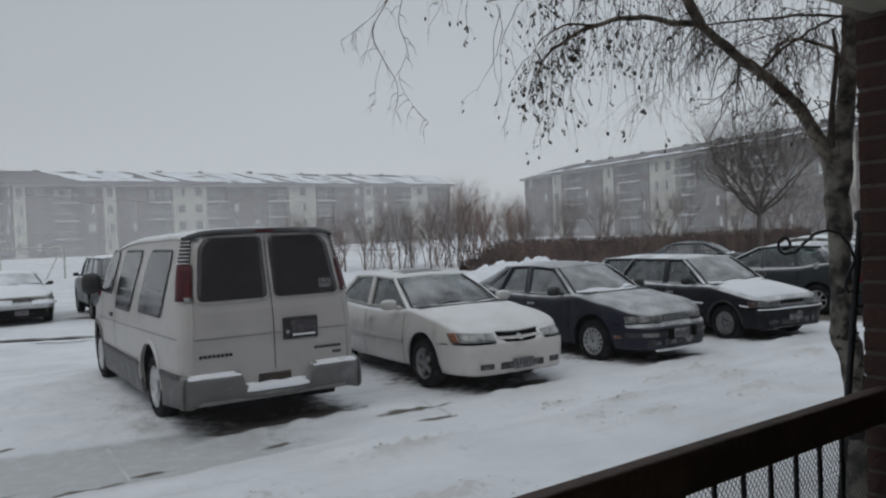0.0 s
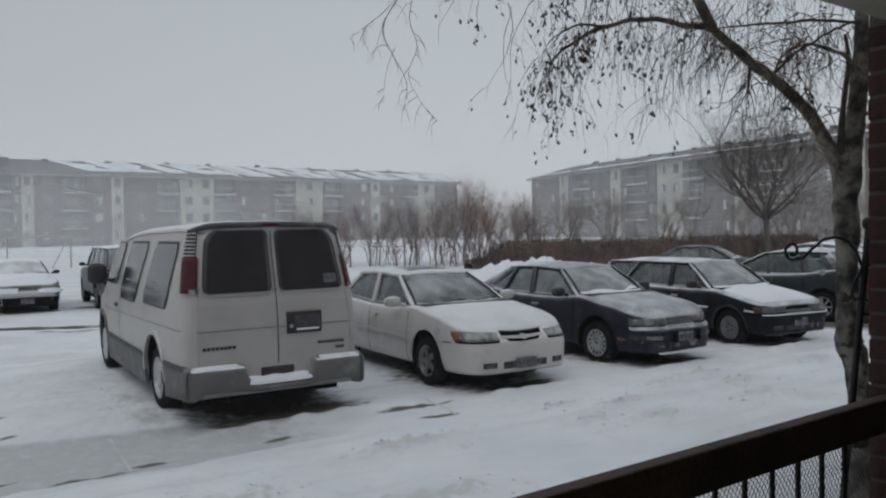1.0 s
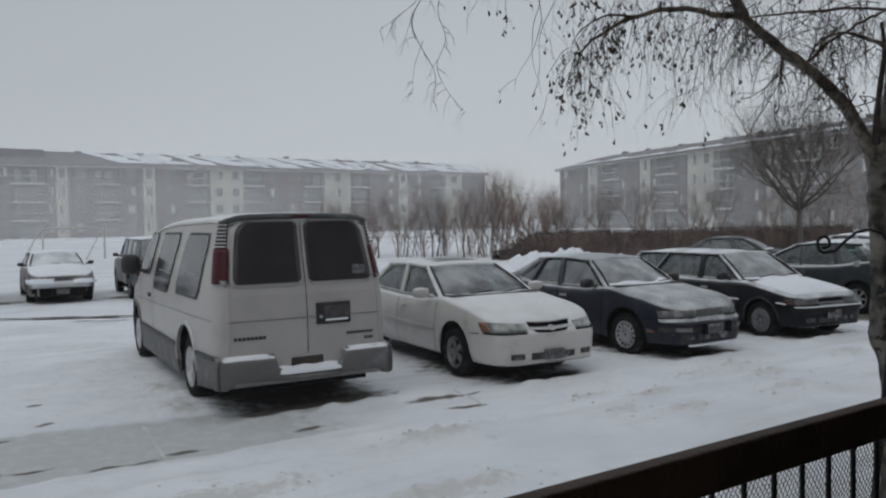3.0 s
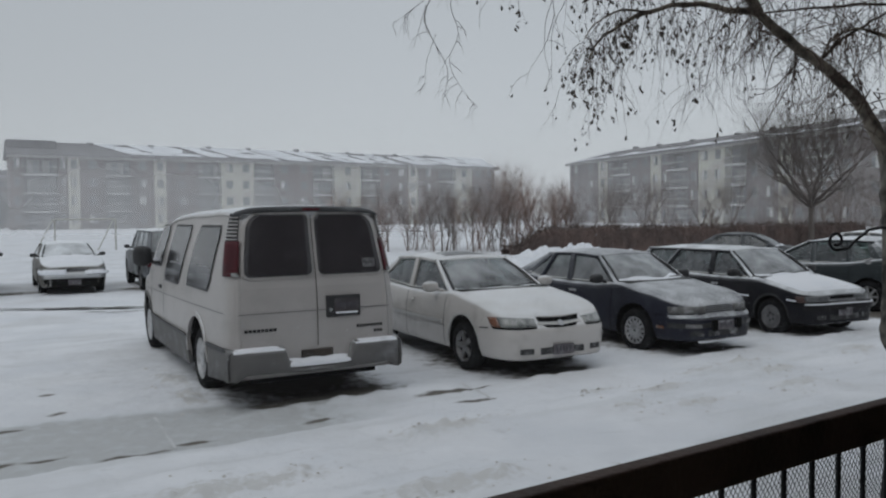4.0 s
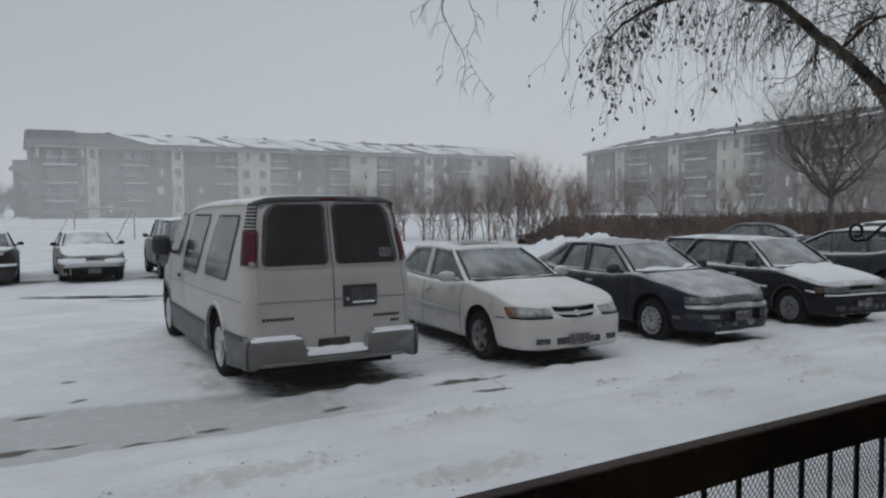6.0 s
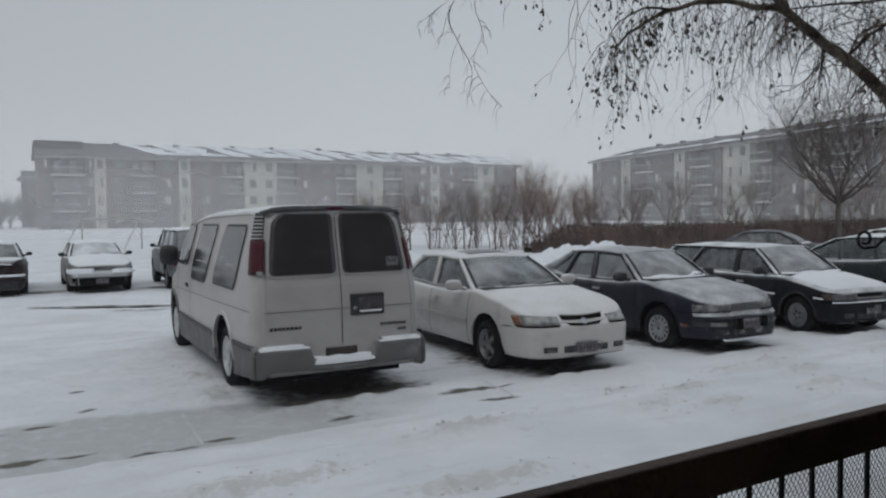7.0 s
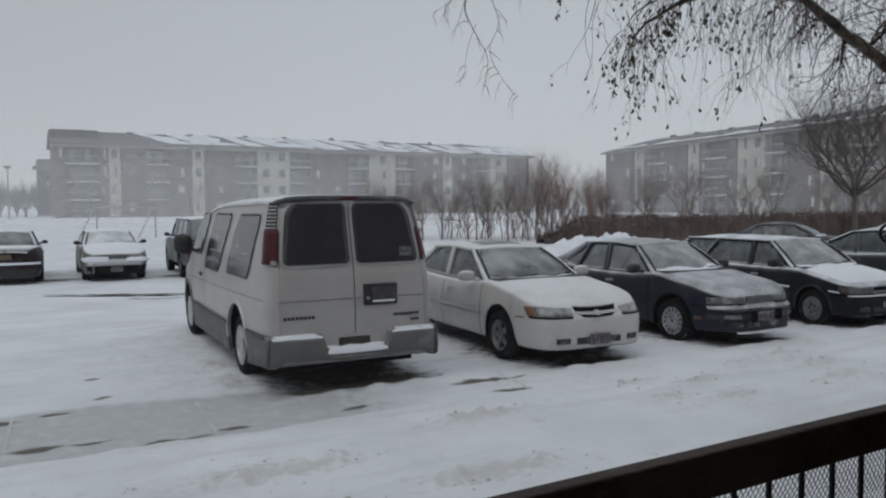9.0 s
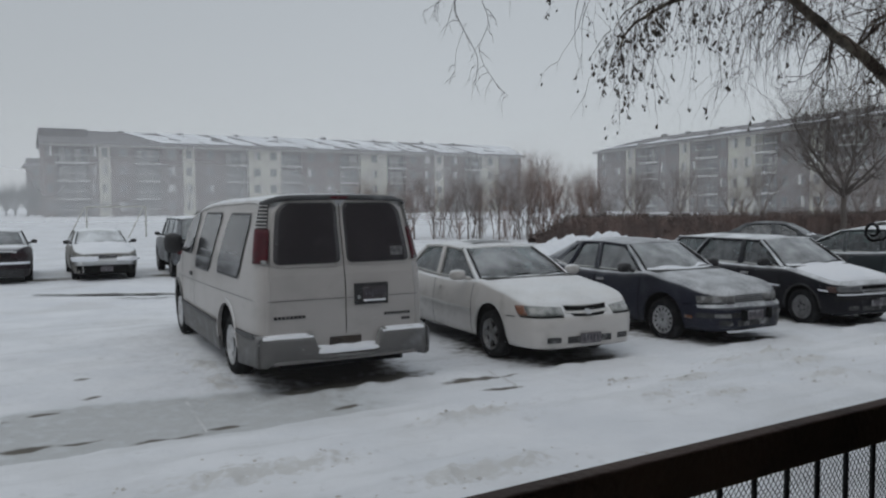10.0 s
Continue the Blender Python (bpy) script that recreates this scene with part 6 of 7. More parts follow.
# black estate
sp = saloon(3.75, 0.845, wb=2.6)
sp.update(plate_z=0.34, head_lamp=material("dull_head_lamp", (0.14, 0.145, 0.15), 0.3, color2=(0.06, 0.065, 0.07), scale=9), side_lamp=material("dull_corner_lamp", (0.07, 0.035, 0.03), 0.3), lamp=(0.565, 0.66), lamp_y=(0.3, 0.8), grille_y=0.28, skew=0.0, ra=0.345, r=0.3, nose=(0.07, 0.54, 0.6), cowl=0.45)
sp["top"] = [(-3.75, 0.88), (-3.7, 0.94), (-3.3, 0.93), (-2.2, 0.92), (-0.8, 0.915), (-0.42, 0.925), (0.0, 0.86), (0.4, 0.785), (0.58, 0.745), (0.68, 0.715), (0.73, 0.67)]
sp["wide"] = [(-3.75, 0.7), (-3.7, 0.77), (-3.5, 0.82), (-2.6, 0.84), (-1.3, 0.845), (0.0, 0.843), (0.4, 0.825), (0.55, 0.79), (0.66, 0.72), (0.71, 0.62), (0.73, 0.55)]
sp["cabin"].update(belt=0.91, a=(-0.52, -1.12), hb=0.735, hr=0.59, c=(-3.68, -3.28), zr=1.315, roof=1.385, rise=0.0, arch=0.3, posts=[(-1.44, -1.47), (-2.72, -2.36)], doors=[-0.46, -1.42, -2.4], cgap=0.12, zback=-0.01)
estate, estate_shell = build_car("estate_car", pose(6.24, 13.2, -0.015, 0, 0, -65.5), "black estate car with thick snow on bonnet and roof", BLACK_PAINT, sp, wheel="dull", grille="plain", mirror=TRIM_BLACK, wind=GLASS_ICED, handle=HUBCAP, bumper_mat=material("black_bumper", (0.013, 0.013, 0.014), 0.7, spec=0.25), mould=TRIM_BLACK, belt=PALE_TRIM)
for s in (-1, 1):
    part("moulding_snow", estate_shell.side_strip([(-0.75, 0.605), (-0.42, 0.6)], s, 0.03, 0.03, 5), SNOW, estate)
    part("moulding_snow", estate_shell.side_strip([(0.37, 0.6), (0.56, 0.585)], s, 0.025, 0.03, 5), SNOW, estate)
# slate green saloon, parked nose first
sp = saloon(3.72, 0.87, wb=2.65)
sp["top"] = [(-3.72, 0.9), (-3.66, 1.02), (-3.45, 1.07), (-2.95, 1.09), (-2.2, 0.99), (-0.8, 0.945), (-0.42, 0.98), (0.0, 0.92), (0.45, 0.84), (0.7, 0.77), (0.86, 0.71), (0.98, 0.64)]
sp["prof"] = [(0.18, 0.92), (0.3, 0.975), (0.5, 1.0), (0.72, 0.995), (0.92, 0.95), (1.1, 0.89)]
sp["cabin"].update(belt=0.94, rise=0.12, hb=0.77, hr=0.6, a=(-0.4, -1.2), c=(-3.3, -2.62), zr=1.35, zback=0.03, roof=1.43, posts=[(-1.4, -1.36), (-2.2, -2.1)], doors=[-0.48, -1.38, -2.25], cgap=0.62)
sp.update(r=0.315, ra=0.37)
green, green_shell = build_car("saloon_car", pose(7.88, 18.2, 0, 0, 0, 122), "dark slate green saloon car with snowy roof, parked nose first", GREEN_PAINT, sp, wheel="spoke", handle=GREEN_PAINT, glass=GLASS_GREEN, belt=PALE_TRIM)
part("filler_flap", Geo().add(*[([tuple(green_shell.at(-2.62 + 0.07 * math.cos(a), 0.985 + 0.05 * math.sin(a), 1, 0.004)) for a in [2 * math.pi * k / 16 for k in range(16)]]), [tuple(range(16))]]), HUBCAP, green, "pale round fuel filler flap")
# two more behind the row
build_car("saloon_car", pose(12.05, 26.3, -0.1, 0, 0, -33), "grey saloon car parked by the hedge", HEDGE_CAR_PAINT, saloon(), wheel="hubcap", details=False)
build_car("saloon_car", pose(14.4, 22.6, 0, 0, 0, -60), "pale saloon car with snow-covered roof", SNOWED_PAINT, saloon(), wheel="hubcap", wind=GLASS_SNOWED, details=False)
# far row, by the field
sp = saloon(3.9, 0.825, wb=2.75)
sp.update(side_lamp=LAMP_CLEAR, lamp=(0.6, 0.7), lamp_y=(0.36, 0.8), grille_y=0.3, skew=0.0, r=0.33, ra=0.38)
sp["wide"] = sp["wide"][:-5] + [(0.45, 0.815), (0.68, 0.795), (0.82, 0.755), (0.9, 0.68), (0.95, 0.59)]
sp["top"] = sp["top"][:-5] + [(0.0, 0.97), (0.45, 0.91), (0.75, 0.86), (0.88, 0.8), (0.95, 0.74)]
sp["cabin"].update(hb=0.72, hr=0.58, zr=1.27, roof=1.34)
buried, buried_shell = build_car("saloon_car", pose(-10.1, 21.56, -0.02, 0, 0, -60), "full-size saloon car buried in snow, chrome bumper bare", SNOWED_PAINT, sp, wheel="hubcap", wind=GLASS_SNOWED, glass=GLASS_SNOWED, grille="bars", bumper_mat=CHROME, details=False, mirror=TRIM_BLACK, valance=True)
sp = saloon(3.7, 0.875)
sp["rear_plate"], sp["tail_lamp"] = PLATE_YELLOW, LAMP_GRIMY
maroon, maroon_shell = build_car("saloon_car", pose(-13.72, 22.68, -0.02, 0, 0, 119), "dark maroon saloon car with snowy boot lid", MAROON_PAINT, sp, wheel="alloy", details=False, mirror=TRIM_BLACK)
part("bumper_snow", maroon_shell.end_panel(-0.76, 0.76, 0.545, 0.6, False, 0.045, 16, 2), SNOW, maroon, thick=0.04)
part("valance", maroon_shell.end_panel(-0.74, 0.74, 0.2, 0.43, False, 0.012, 16, 2), TRIM_BLACK, maroon)
part("emblem", Geo().add(*[([tuple(maroon_shell.end(0.05 * math.cos(a), 0.9 + 0.05 * math.sin(a), False, 0.03)) for a in [2 * math.pi * k / 14 for k in range(14)]]), [tuple(range(14))]]), HUBCAP, maroon)
# off-roader
sp = saloon(3.75, 0.9, wb=2.75)
sp["top"] = [(-3.6, 1.0), (-3.5, 1.14), (-3.0, 1.15), (-0.8, 1.12), (-0.42, 1.13), (0.0, 1.08), (0.45, 1.02), (0.7, 0.97), (0.8, 0.9)]
sp["wide"] = [(-3.6, 0.8), (-3.5, 0.86), (-3.2, 0.89), (-1.3, 0.9), (0.0, 0.9), (0.4, 0.88), (0.66, 0.83), (0.8, 0.66)]
sp["prof"] = [(0.3, 0.95), (0.5, 1.0), (0.9, 0.99), (1.15, 0.94), (1.3, 0.9)]
sp.update(sill=0.38, r=0.36, ra=0.42, lamp=(0.75, 0.88), lamp_y=(0.5, 0.8), grille_y=0.4, skew=0.0)
sp["cabin"].update(belt=1.1, hb=0.8, hr=0.68, a=(-0.55, -1.0), c=(-3.5, -3.25), zr=1.62, roof=1.7, rise=0.0, arch=0.3, posts=[(-1.5, -1.52), (-2.45, -2.47)], doors=[-0.5, -1.5, -2.4], cgap=0.12)
build_car("off_road_car", pose(-8.79, 24.52, 0.0, 0, 0, 118.5), "dark grey off-road car with snow-streaked windows", SUV_PAINT, sp, wheel="alloy", details=False, mirror=TRIM_BLACK, glass=GLASS_FROST)


# snow lying thick on the estate's bonnet
def bonnet_snow(car, sh):
    rows = []
    for i in range(26):
        u = i / 25
        x = -0.36 + (sh.x1 - 0.1 + 0.36) * u
        r = []
        for k in range(-12, 13):
            v = k / 12
            p = sh.at(x, smooth_line(sh.top, x) - sh.crown)
            y = p.y * 0.93 * v
            e = max(abs(v) ** 6, abs(2 * u - 1) ** 8)
            z = smooth_line(sh.top, x) - sh.crown * (1 - (1 - abs(v * 0.93) ** 2.2)) * 0.55
            r.append((x + sh.lean(x, z), y, z + (0.035 + 0.012 * noise.noise((x * 4, y * 4, 1))) * (1 - e) - 0.012 * e))
        rows.append(r)
    part("snow_layer", Geo().grid(rows), SNOW, car, "thick smooth snow on the bonnet", smooth=True)


bonnet_snow(estate, estate_shell)
bonnet_snow(buried, buried_shell)
rnd = random.Random(5)
for k in range(9):
    # lumps of snow caught on the bumper and under the lamps
    y = -0.72 + 0.18 * k
    if abs(y) < 0.3:
        continue
    w, hgt = rnd.uniform(0.1, 0.19), rnd.uniform(0.06, 0.14) * (0.5 if abs(y) < 0.25 else 1.1)
    rows = []
    for j in range(6):
        f = math.pi * j / 5
        rows.append([buried_shell.end(max(-0.8, min(0.8, y + w * math.cos(q))), 0.53 + hgt * (1 - math.cos(f)) / 2, True, 0.02 + 0.1 * math.sin(f * 0.8) * abs(math.sin(q)) ** 0.7) for q in [math.pi * i / 8 for i in range(9)]])
    part("snow_lump", Geo().grid(rows), SNOW, buried, smooth=True)
for s in (-1, 1):
    part("bumper_snow", navy_shell.end_panel(0.0, s * 0.79, 0.535, 0.575, True, 0.012, 14, 2), DUSTING, navy, thick=0.012)
    part("bumper_snow", estate_shell.end_panel(0.0, s * 0.76, 0.53, 0.55, True, 0.035, 12, 1), SNOW, estate, thick=0.03)


# ---------------------------------------------------------------- white van
VAN_PAINT = material("van_paint", (0.43, 0.41, 0.395), 0.4, color2=(0.39, 0.37, 0.355), scale=0.9, stain=(0.29, 0.28, 0.26), stain_scale=2.6, stain_amount=0.4, snow=0.8, coat=0.1)
STICKER = material("faded_paper", (0.16, 0.16, 0.165), 0.7, color2=(0.04, 0.04, 0.044), scale=18)
RUST = material("dull_rust", (0.05, 0.038, 0.03), 0.85, color2=(0.02, 0.018, 0.017), scale=9)
PINSTRIPE = material("faded_pinstripe", (0.2, 0.195, 0.19), 0.5)
LIP_GREY = material("lip_grey", (0.05, 0.052, 0.055), 0.7, stain=(0.3, 0.31, 0.32), stain_scale=5, stain_amount=0.3)
GREY_PLASTIC = material("grey_plastic", (0.135, 0.133, 0.13), 0.75, color2=(0.1, 0.099, 0.098), scale=3, bump=0.3, bump_scale=80, stain=(0.42, 0.43, 0.45), stain_scale=3, stain_amount=0.4, snow=0.45)


def build_van():
    van = thing("van", pose(-1.936, 9.535, 0, 0, 0, 119.5), "white conversion van with tinted windows and grey bumper, dusted with snow", "van", "parked cars")
    sh = Shell(top=[(-1.28, 1.97), (-1.2, 2.055), (-1.0, 2.095), (0, 2.1), (1.2, 2.075), (1.8, 2.03), (2.3, 1.95), (2.7, 1.83), (3.25, 1.27), (3.6, 1.16), (4.1, 1.02), (4.25, 0.86)],
               wide=[(-1.28, 0.83), (-1.268, 0.872), (-1.235, 0.915), (-1.16, 0.95), (-1.0, 0.968), (-0.7, 0.975), (2.8, 0.975), (3.8, 0.94), (4.1, 0.84), (4.25, 0.62)],
               prof=[(0.25, 0.97), (0.45, 1.0), (1.0, 1.0), (1.25, 0.988), (1.6, 0.94), (1.9, 0.88), (2.1, 0.83)], arches=(0.05, 3.46), ra=0.475, r=0.375, sill=0.3, crown=0.11,
               nose=(0.1, 0.6, 0.9), tail=(0.2, 0.95, 2.15), reach=0.5)
    shell = sh.geo()
    body = part("body", shell, VAN_PAINT, van, smooth=True)
    for poly in body.data.polygons[len(shell.f) - shell.caps:]:
        poly.use_smooth = False
    part("chassis", Geo().box((-1.22, -0.7, 0.24), (3.9, 0.7, 0.6)), UNDER, van)
    part("floor_pan", Geo().box((0.5, -0.9, 0.29), (2.95, 0.9, 0.36)), UNDER, van)
    part("valance", Geo().box((-1.3, -0.68, 0.35), (-0.5, 0.68, 0.38)), UNDER, van)
    part("axle", Geo().tube([(0, -0.7, 0.34), (0, 0.7, 0.34)], 0.07, 8), UNDER, van)
    part("exhaust", Geo().tube([(0.4, -0.5, 0.32), (-1.1, -0.55, 0.31)], 0.035, 8), UNDER, van)
    for wx in (0.0, 3.43):
        for s in (-1, 1):
            add_wheel(van, wx, s * 0.845, 0.365, 0.23, "steel", s)
            arch_liner(van, sh, sh.arches[0 if wx < 1 else 1], s, 0.975)
            arc = [(wx + (0.05 if wx < 1 else 0.03) + 0.492 * math.cos(a), 0.375 + 0.492 * math.sin(a)) for a in [math.pi * k / 18 for k in range(19)]]
            part("arch_flare", sh.side_strip(arc, s, 0.05, 0.018, 28), GREY_PLASTIC if wx else VAN_PAINT, van, thick=0.024)
    for s in (-1, 1):
        part("side_skirt", sh.side_strip([(0.52, 0.375), (2.99, 0.375)], s, 0.33, 0.02, 16), GREY_PLASTIC, van, "grey lower cladding", thick=0.03)
        part("skirt_moulding", sh.side_strip([(0.53, 0.56), (2.98, 0.565)], s, 0.035, 0.032, 16), TRIM_BLACK, van, thick=0.02)
        part("rear_quarter_moulding", sh.side_strip([(-1.2, 0.605), (-0.44, 0.585)], s, 0.05, 0.02, 10), TRIM_BLACK, van, thick=0.02)
        part("pinstripe", sh.side_strip([(-1.22, 0.985), (3.4, 0.93)], s, 0.012, 0.003, 30), PINSTRIPE, van)
        for x in (2.05, 3.05):
            part("door_gap", sh.side_strip([(x, 0.4), (x, 1.0), (x - 0.04, 1.6), (x - 0.12, 1.85)], s, 0.012, 0.003, 20), UNDER, van)
        part("roof_gutter", Geo().tube([sh.at(x, smooth_line(sh.top, x) - 0.1, s, 0.006) for x in np.linspace(-1.0, 2.5, 24)], 0.012, 6), VAN_PAINT, van)
        # side windows with black seals
        for xb0, xb1, xt0, xt1, z0, z1 in ((-0.5, 0.6, -0.76, 0.2, 1.19, 1.87), (1.04, 1.98, 0.6, 1.6, 1.16, 1.87), (2.26, 2.95, 1.95, 2.45, 1.33, 1.87)):
            for nm, mat, off, d in (("window_seal", TRIM_BLACK, 0.006, 0.028), ("side_window", SIDE_PRIVACY, 0.013, 0.0)):
                rows = []
                for j in range(7):
                    v = j / 6
                    z = z0 - d + (z1 - z0 + 2 * d) * v
                    a, b = xb0 + (xt0 - xb0) * v - d, xb1 + (xt1 - xb1) * v + d
                    rr = 0.06 * (1 if j in (0, 6) else 0)
                    rows.append([sh.at(a + rr + (b - a - 2 * rr) * i / 8, z, s, off) for i in range(9)])
                part(nm, Geo().grid(rows), mat, van, smooth=True)
            if z0 < 1.3:
                part("vent_frame", sh.side_strip([(xb0 + 0.08, z0 + 0.25), (xb0 + 0.56, z0 + 0.25)], s, 0.014, 0.017, 6), HUBCAP, van)
                part("vent_frame", sh.side_strip([(xb0 + 0.58, z0 + 0.03), (xb0 + 0.56, z0 + 0.25)], s, 0.012, 0.017, 6), TRIM_BLACK, van)
        part("door_handle", sh.side_strip([(2.2, 1.03), (2.36, 1.03)], s, 0.05, 0.02, 3), TRIM_BLACK, van, thick=0.02)
        mirror_pod(van, 2.74, s * 1.02, 1.42, s, TRIM_BLACK, (0.12, 0.26, 0.3))
    # windscreen (seen from behind the roof only)
    part("windscreen", Geo().patch((3.27, -0.8, 1.3), (3.27, 0.8, 1.3), (2.74, 0.7, 1.85), (2.74, -0.7, 1.85), 8, 4, (0.08, 0, 0.02)), PRIVACY, van, smooth=True)
    part("headlight", sh.end_panel(-0.75, -0.45, 0.78, 0.95, True, 0.01), LAMP_CLEAR, van)
    part("headlight", sh.end_panel(0.45, 0.75, 0.78, 0.95, True, 0.01), LAMP_CLEAR, van)
    part("front_bumper", sh.end_panel(-0.9, 0.9, 0.4, 0.62, True, 0.05, 12, 2), GREY_PLASTIC, van, thick=0.05)

    # rear doors
    def rear(y, z, off=0.0):
        return sh.end(y, z, False, off)

    for s in (-1, 1):
        for nm, mat, off, d in (("window_surround", VAN_PAINT, 0.005, 0.045), ("window_seal", TRIM_BLACK, 0.0135, 0.014), ("rear_window", PRIVACY, 0.016, 0.0)):
            rows = []
            z0, z1 = 1.37 - d, 1.995 + d
            for j in range(33):
                v = j / 32
                v = v * v * (3 - 2 * v)
                z = z0 + (z1 - z0) * v
                yi, yo = 0.05 - min(d, 0.035), 0.77 - 0.055 * v - 0.03 * v * v + d
                cuts = []
                for low, high in ((0.05, 0.05), (0.055, 0.13)):
                    low, high = low + d, high + d
                    cut = low - math.sqrt(max(0, low * low - (low - (z - z0)) ** 2)) if z - z0 < low else 0.0
                    if z1 - z < high:
                        cut += high - math.sqrt(max(0, high * high - (high - (z1 - z)) ** 2))
                    cuts.append(cut)
                a, b = yi + cuts[0], yo - cuts[1]
                rows.append([rear(s * (a + (b - a) * i / 14), z, off) for i in range(15)])
            part(nm, Geo().grid(rows), mat, van, smooth=True, thick=0.004)
        if s < 0:
            part("window_sticker", Geo().grid([[rear(-0.56 - 0.15 * i / 4, z, 0.019) for i in range(5)] for z in (1.42, 1.47, 1.52)]), STICKER, van, "pale paper sticker inside the glass")
        else:
            part("frost_patch", Geo().grid([[rear(0.62 + 0.13 * i / 5 * (1 - 0.6 * j / 4), 1.39 + 0.12 * j / 4, 0.019) for i in range(6)] for j in range(5)]), STICKER, van, "snow stuck in the corner of the window")
        # lamps wrap round the corner, louvres above
        rows, lv = [], Geo()
        for j in range(9):
            z = 1.37 + 0.36 * j / 8
            rows.append([rear(s * (0.825 + 0.06 * i / 3 - 0.04 * j / 8), z, 0.012) for i in range(4)] + [sh.at(-1.215 + 0.09 * i / 3 + 0.02 * j / 8, z, s, 0.018) for i in range(4)])
        part("tail_lamp", Geo().grid(rows), LAMP_RED, van, "dark red tail lamp, streaked with snow", smooth=True, thick=0.015)
        part("reversing_lamp", Geo().grid([[rear(s * (0.823 + 0.062 * i / 3), z, 0.03) for i in range(4)] for z in (1.372, 1.41)]), LAMP_CLEAR, van)
        back = Geo()
        rows = []
        for j in range(8):
            z = 1.735 + 0.29 * j / 7
            rows.append([rear(s * (0.80 + 0.055 * i / 3 - 0.04 * j / 7), z, 0.01) for i in range(4)] + [sh.at(-1.19 + 0.12 * i / 3, z, s, 0.014) for i in range(4)])
        part("louvre_panel", Geo().grid(rows), TRIM_BLACK, van, smooth=True)
        for j in range(7):
            z = 1.752 + 0.038 * j
            f = j / 7
            pts = [rear(s * (0.805 + 0.05 * i / 3 - 0.04 * f), z, 0.018) for i in range(4)] + [sh.at(-1.18 + 0.1 * i / 3, z, s, 0.022) for i in range(4)]
            part("louvre", Geo().tube(pts, 0.008, 5), VAN_PAINT, van)
        part("rear_pinstripe", Geo().grid([[rear(s * (0.02 + 0.83 * i / 10), z, 0.004) for i in range(11)] for z in (0.972, 0.982)]), PINSTRIPE, van)
    lip = []
    for q, off in ((-0.014, 0.012), (0.0, 0.022), (0.014, 0.02), (0.03, -0.03)):
        row = []
        for i in range(-20, 21):
            a = i / 20
            y = 0.81 * a
            z = 2.058 - 0.018 * abs(a) ** 2 - 0.045 * abs(a) ** 9
            row.append(rear(y, z + q, off))
        lip.append(row)
    part("roof_lip", Geo().grid(lip), LIP_GREY, van, "dark grey plastic moulding over the doors", smooth=True, thick=0.012)
    part("brake_lamp", Geo().grid([[rear(-0.1 + 0.2 * i / 4, z, 0.042) for i in range(5)] for z in (2.05, 2.08)]), LAMP_RED, van)
    part("door_gap", Geo().grid([[rear(-0.004, z, 0.006), rear(0.004, z, 0.006)] for z in np.linspace(0.6, 2.0, 12)]), UNDER, van)
    pb = part("plate_recess", Geo().box((-0.016, -0.5, 0.89), (0.03, -0.1, 1.125), Matrix.Translation(Vector((sh.x0 + sh.lean(sh.x0, 0.97), 0, 0))), bev=0.012), TRIM_BLACK, van, "black plastic plate surround")
    xp = sh.x0 + sh.lean(sh.x0, 0.97) - 0.02
    pl = part("number_plate", Geo().box((xp - 0.004, -0.47, 0.94), (xp, -0.19, 1.09), bev=0.002), material("dirty_plate", (0.06, 0.05, 0.055), 0.6, color2=(0.04, 0.035, 0.038), scale=14, stain=(0.3, 0.3, 0.31), stain_scale=11, stain_amount=0.6), pb, "pale plate half covered in snow")
    for k in range(6):
        part("plate_mark", Geo().box((xp - 0.007, -0.45 + 0.042 * k, 0.99), (xp - 0.004, -0.425 + 0.042 * k, 1.05)), PLATE_BAR, pl)
    part("plate_snow", Geo().box((xp - 0.02, -0.46, 0.925), (xp + 0.005, -0.2, 0.945), bev=0.008), SNOW, pb)
    part("door_latch", Geo().tube([(xp - 0.004, -0.145, 0.975), (xp - 0.012, -0.145, 0.975)], 0.02, 10), CHROME, pb)
    # badges: plain bars
    for y0, y1, z in ((0.8, 0.45, 0.785), (-0.45, -0.77, 0.757), (-0.66, -0.77, 0.69)):
        n = 8 if y0 - y1 > 0.2 else 3
        for k in range(n):
            a, b = y0 + (y1 - y0) * k / n, y0 + (y1 - y0) * (k + 0.8) / n
            part("badge_bar", Geo().grid([[rear(a, q, 0.008), rear(b, q, 0.008)] for q in (z, z + 0.032)]), TRIM_BLACK, van)
    # big step bumper with a snow-filled notch
    rows = []
    ys = [-0.98, -0.976, -0.96, -0.93, -0.89, -0.8, -0.42, -0.38, -0.345, -0.33, -0.2, 0, 0.2, 0.35, 0.365, 0.4, 0.44, 0.8, 0.89, 0.93, 0.96, 0.976, 0.98]
    for y in ys:
        e = max(0, abs(y) - 0.8) / 0.18
        xb = -1.39 + 0.04 * (y / 0.9) ** 2 + 0.09 * e ** 3
        notch = step(0.4, 0.34, y) if y > 0 else step(-0.4, -0.34, y)
        zt = 0.598 - 0.165 * notch
        zb = 0.30 + 0.065 * (1 - step(0.82, 0.9, abs(y))) - 0.02 * (1 - step(0.25, 0.5, abs(y)))
        rows.append([(-1.15, y * 0.99, zt + 0.014), (xb + 0.1, y, zt + 0.016), (xb + 0.04, y, zt + 0.008), (xb + 0.012, y, zt - 0.016), (xb, y, zt - 0.045), (xb + 0.003, y, zb + 0.07), (xb + 0.006, y, zb + 0.008), (xb + 0.012, y, zb), (-1.2, y, zb + 0.01)])
    part("bumper", Geo().grid(rows), GREY_PLASTIC, van, "scuffed grey plastic step bumper", smooth=True, thick=0.012)
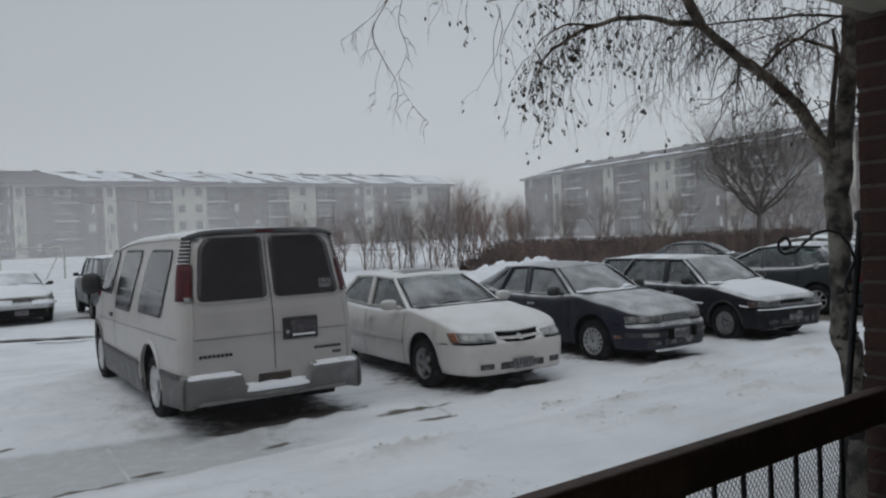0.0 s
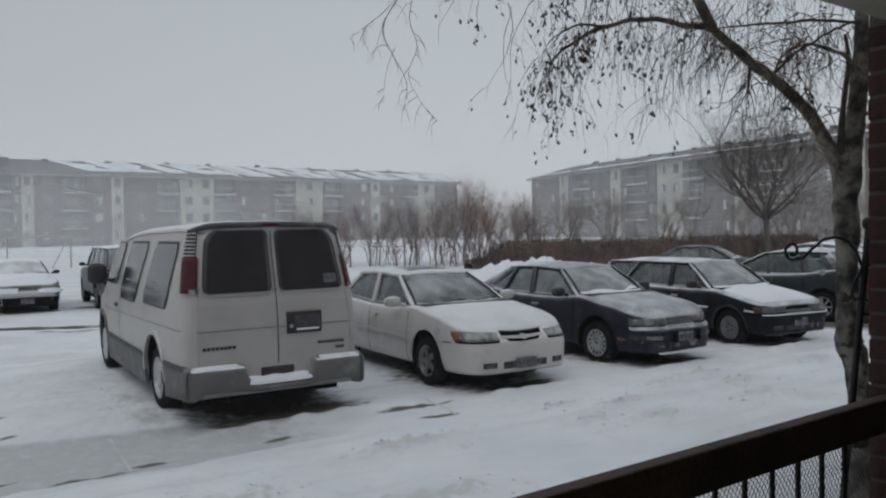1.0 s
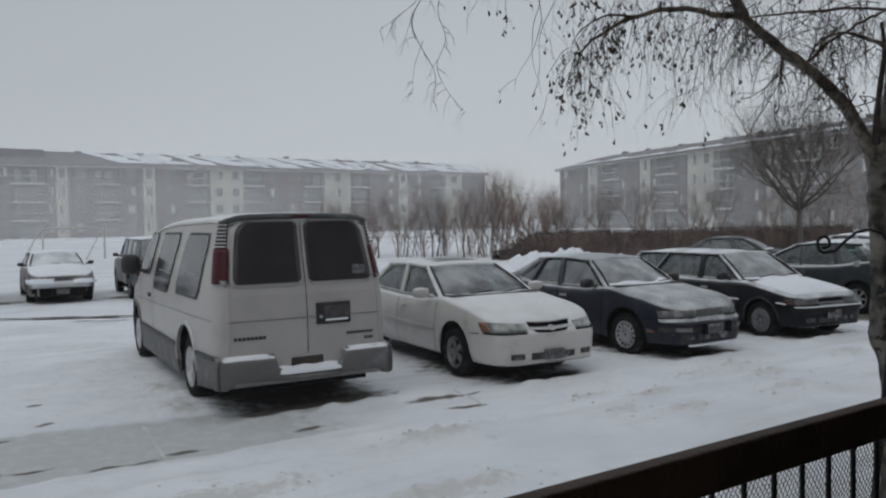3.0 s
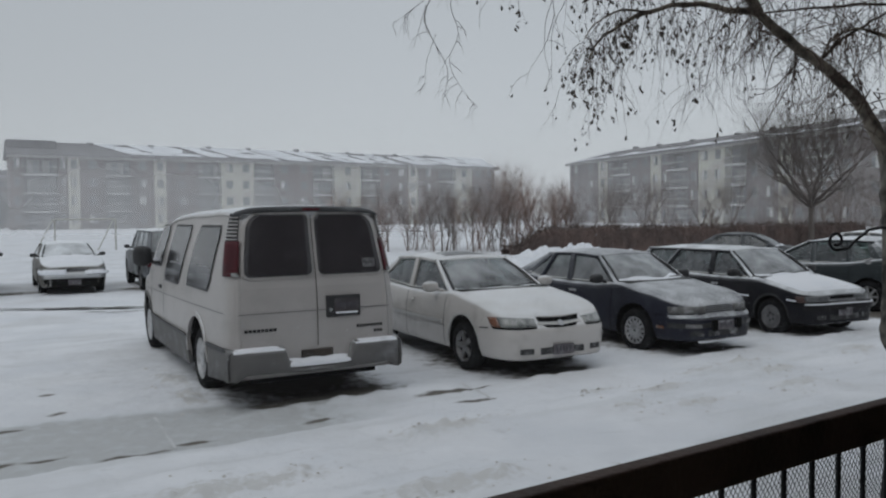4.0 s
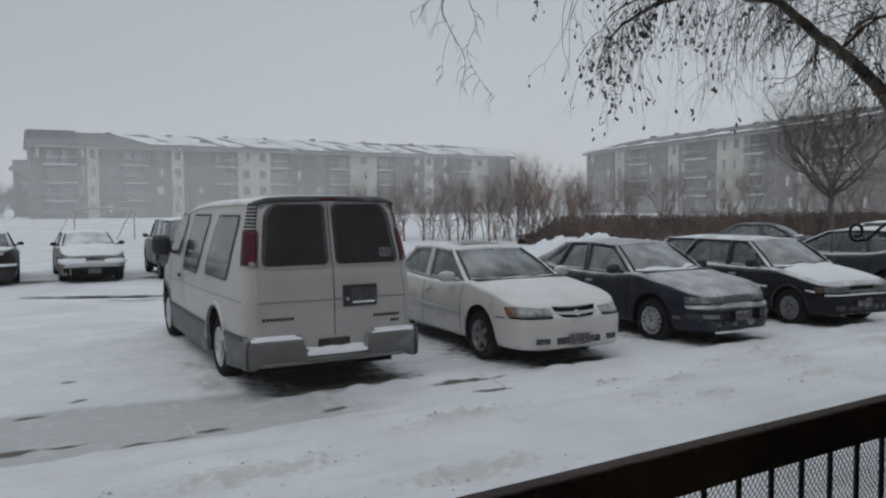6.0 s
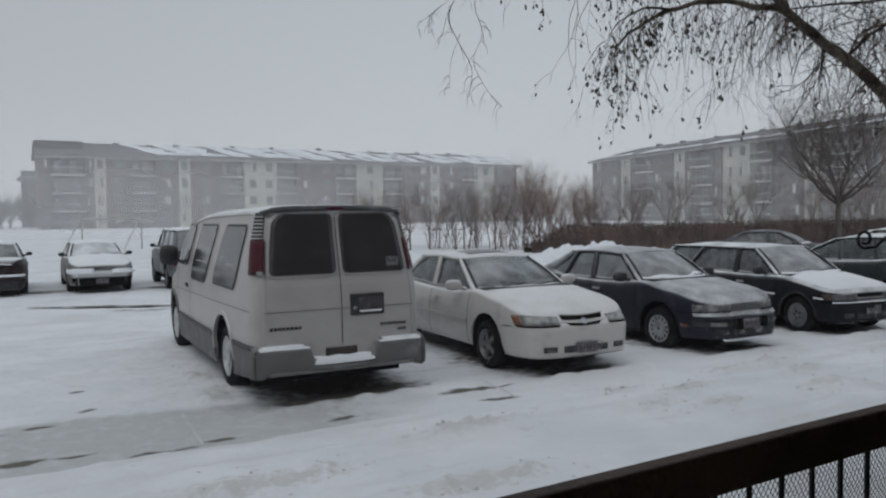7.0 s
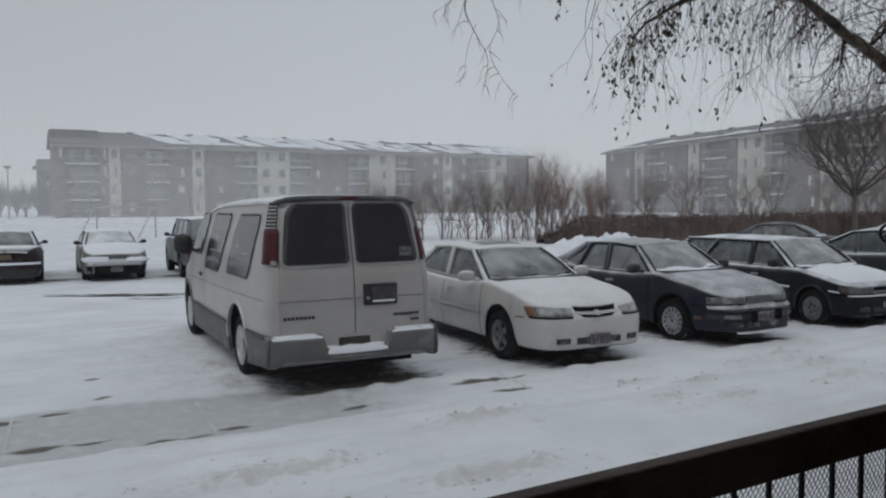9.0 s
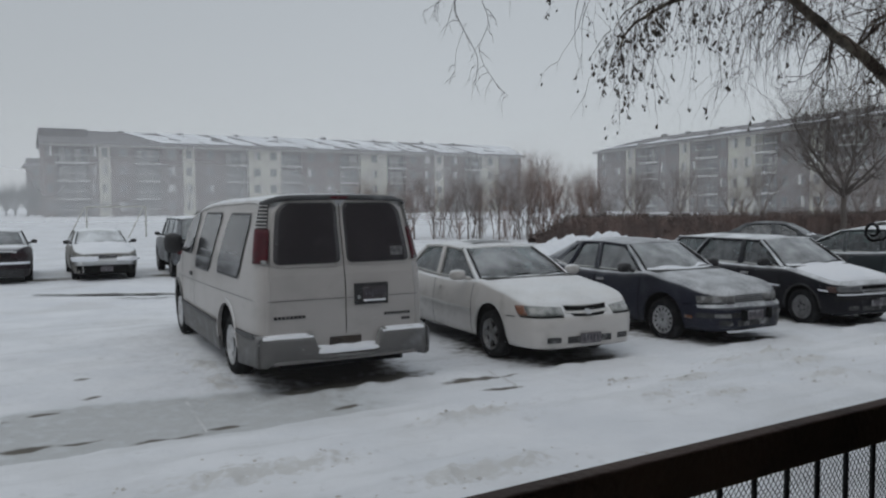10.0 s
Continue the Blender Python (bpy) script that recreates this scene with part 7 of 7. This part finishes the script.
    for s in (-1, 1):
        rows = []
        for i in range(9):
            x = -1.31 + 0.88 * i / 8
            zb = 0.3 - 0.09 * i / 8
            rows.append([(x, s * 0.94, zb - 0.01), (x, s * 0.98, zb + 0.01), (x, s * 0.986, 0.4), (x, s * 0.984, 0.54), (x, s * 0.974, 0.585), (x, s * 0.94, 0.602)])
        part("bumper_wrap", Geo().grid(rows), GREY_PLASTIC, van, smooth=True, thick=0.012)
    part("door_sill", Geo().box((-1.27, -0.8, 0.5), (-1.2, 0.8, 0.6), bev=0.01), UNDER, van)
    rows = []
    for i in range(25):
        y = -0.34 + 0.7 * i / 24
        e = 1 - abs(2 * i / 24 - 1) ** 6
        w = 0.012 * noise.noise((y * 8, 0, 0))
        rows.append([(-1.392, y, 0.415 - 0.01 * e), (-1.388, y, 0.43 + 0.012 * e + w * 0.4), (-1.36, y, 0.445 + 0.02 * e + w), (-1.3, y, 0.46 + 0.02 * e + w), (-1.22, y, 0.46 + 0.075 * abs(2 * i / 24 - 1) ** 2)])
    part("bumper_snow", Geo().grid(rows), SNOW, van, "snow packed in the bumper step", smooth=True)
    for s, a, b in ((1, 0.4, 0.93), (-1, 0.4, 0.92)):
        rows = []
        for i in range(17):
            y = s * (a + (b - a) * i / 16)
            e = 1 - abs(2 * i / 16 - 1) ** 6
            w = 0.008 * noise.noise((y * 6, 3, 0))
            xb = -1.39 + 0.04 * (y / 0.9) ** 2
            rows.append([(xb + 0.004, y, 0.586), (xb + 0.008, y, 0.6 + 0.006 * e + w * e), (xb + 0.05, y, 0.612 + 0.014 * e + w), (-1.26, y, 0.616 + 0.016 * e), (-1.2, y, 0.612)])
        part("bumper_snow", Geo().grid(rows), SNOW, van, smooth=True)
    part("tow_hitch", Geo().box((-1.3, -0.17, 0.47), (-1.24, 0.19, 0.56), bev=0.01), RUST, van, "rusty brown steel hitch bar")
    part("mudflap", Geo().box((-0.62, -0.98, 0.2), (-0.6, -0.72, 0.45), bev=0.004), TRIM_BLACK, van)


build_van()
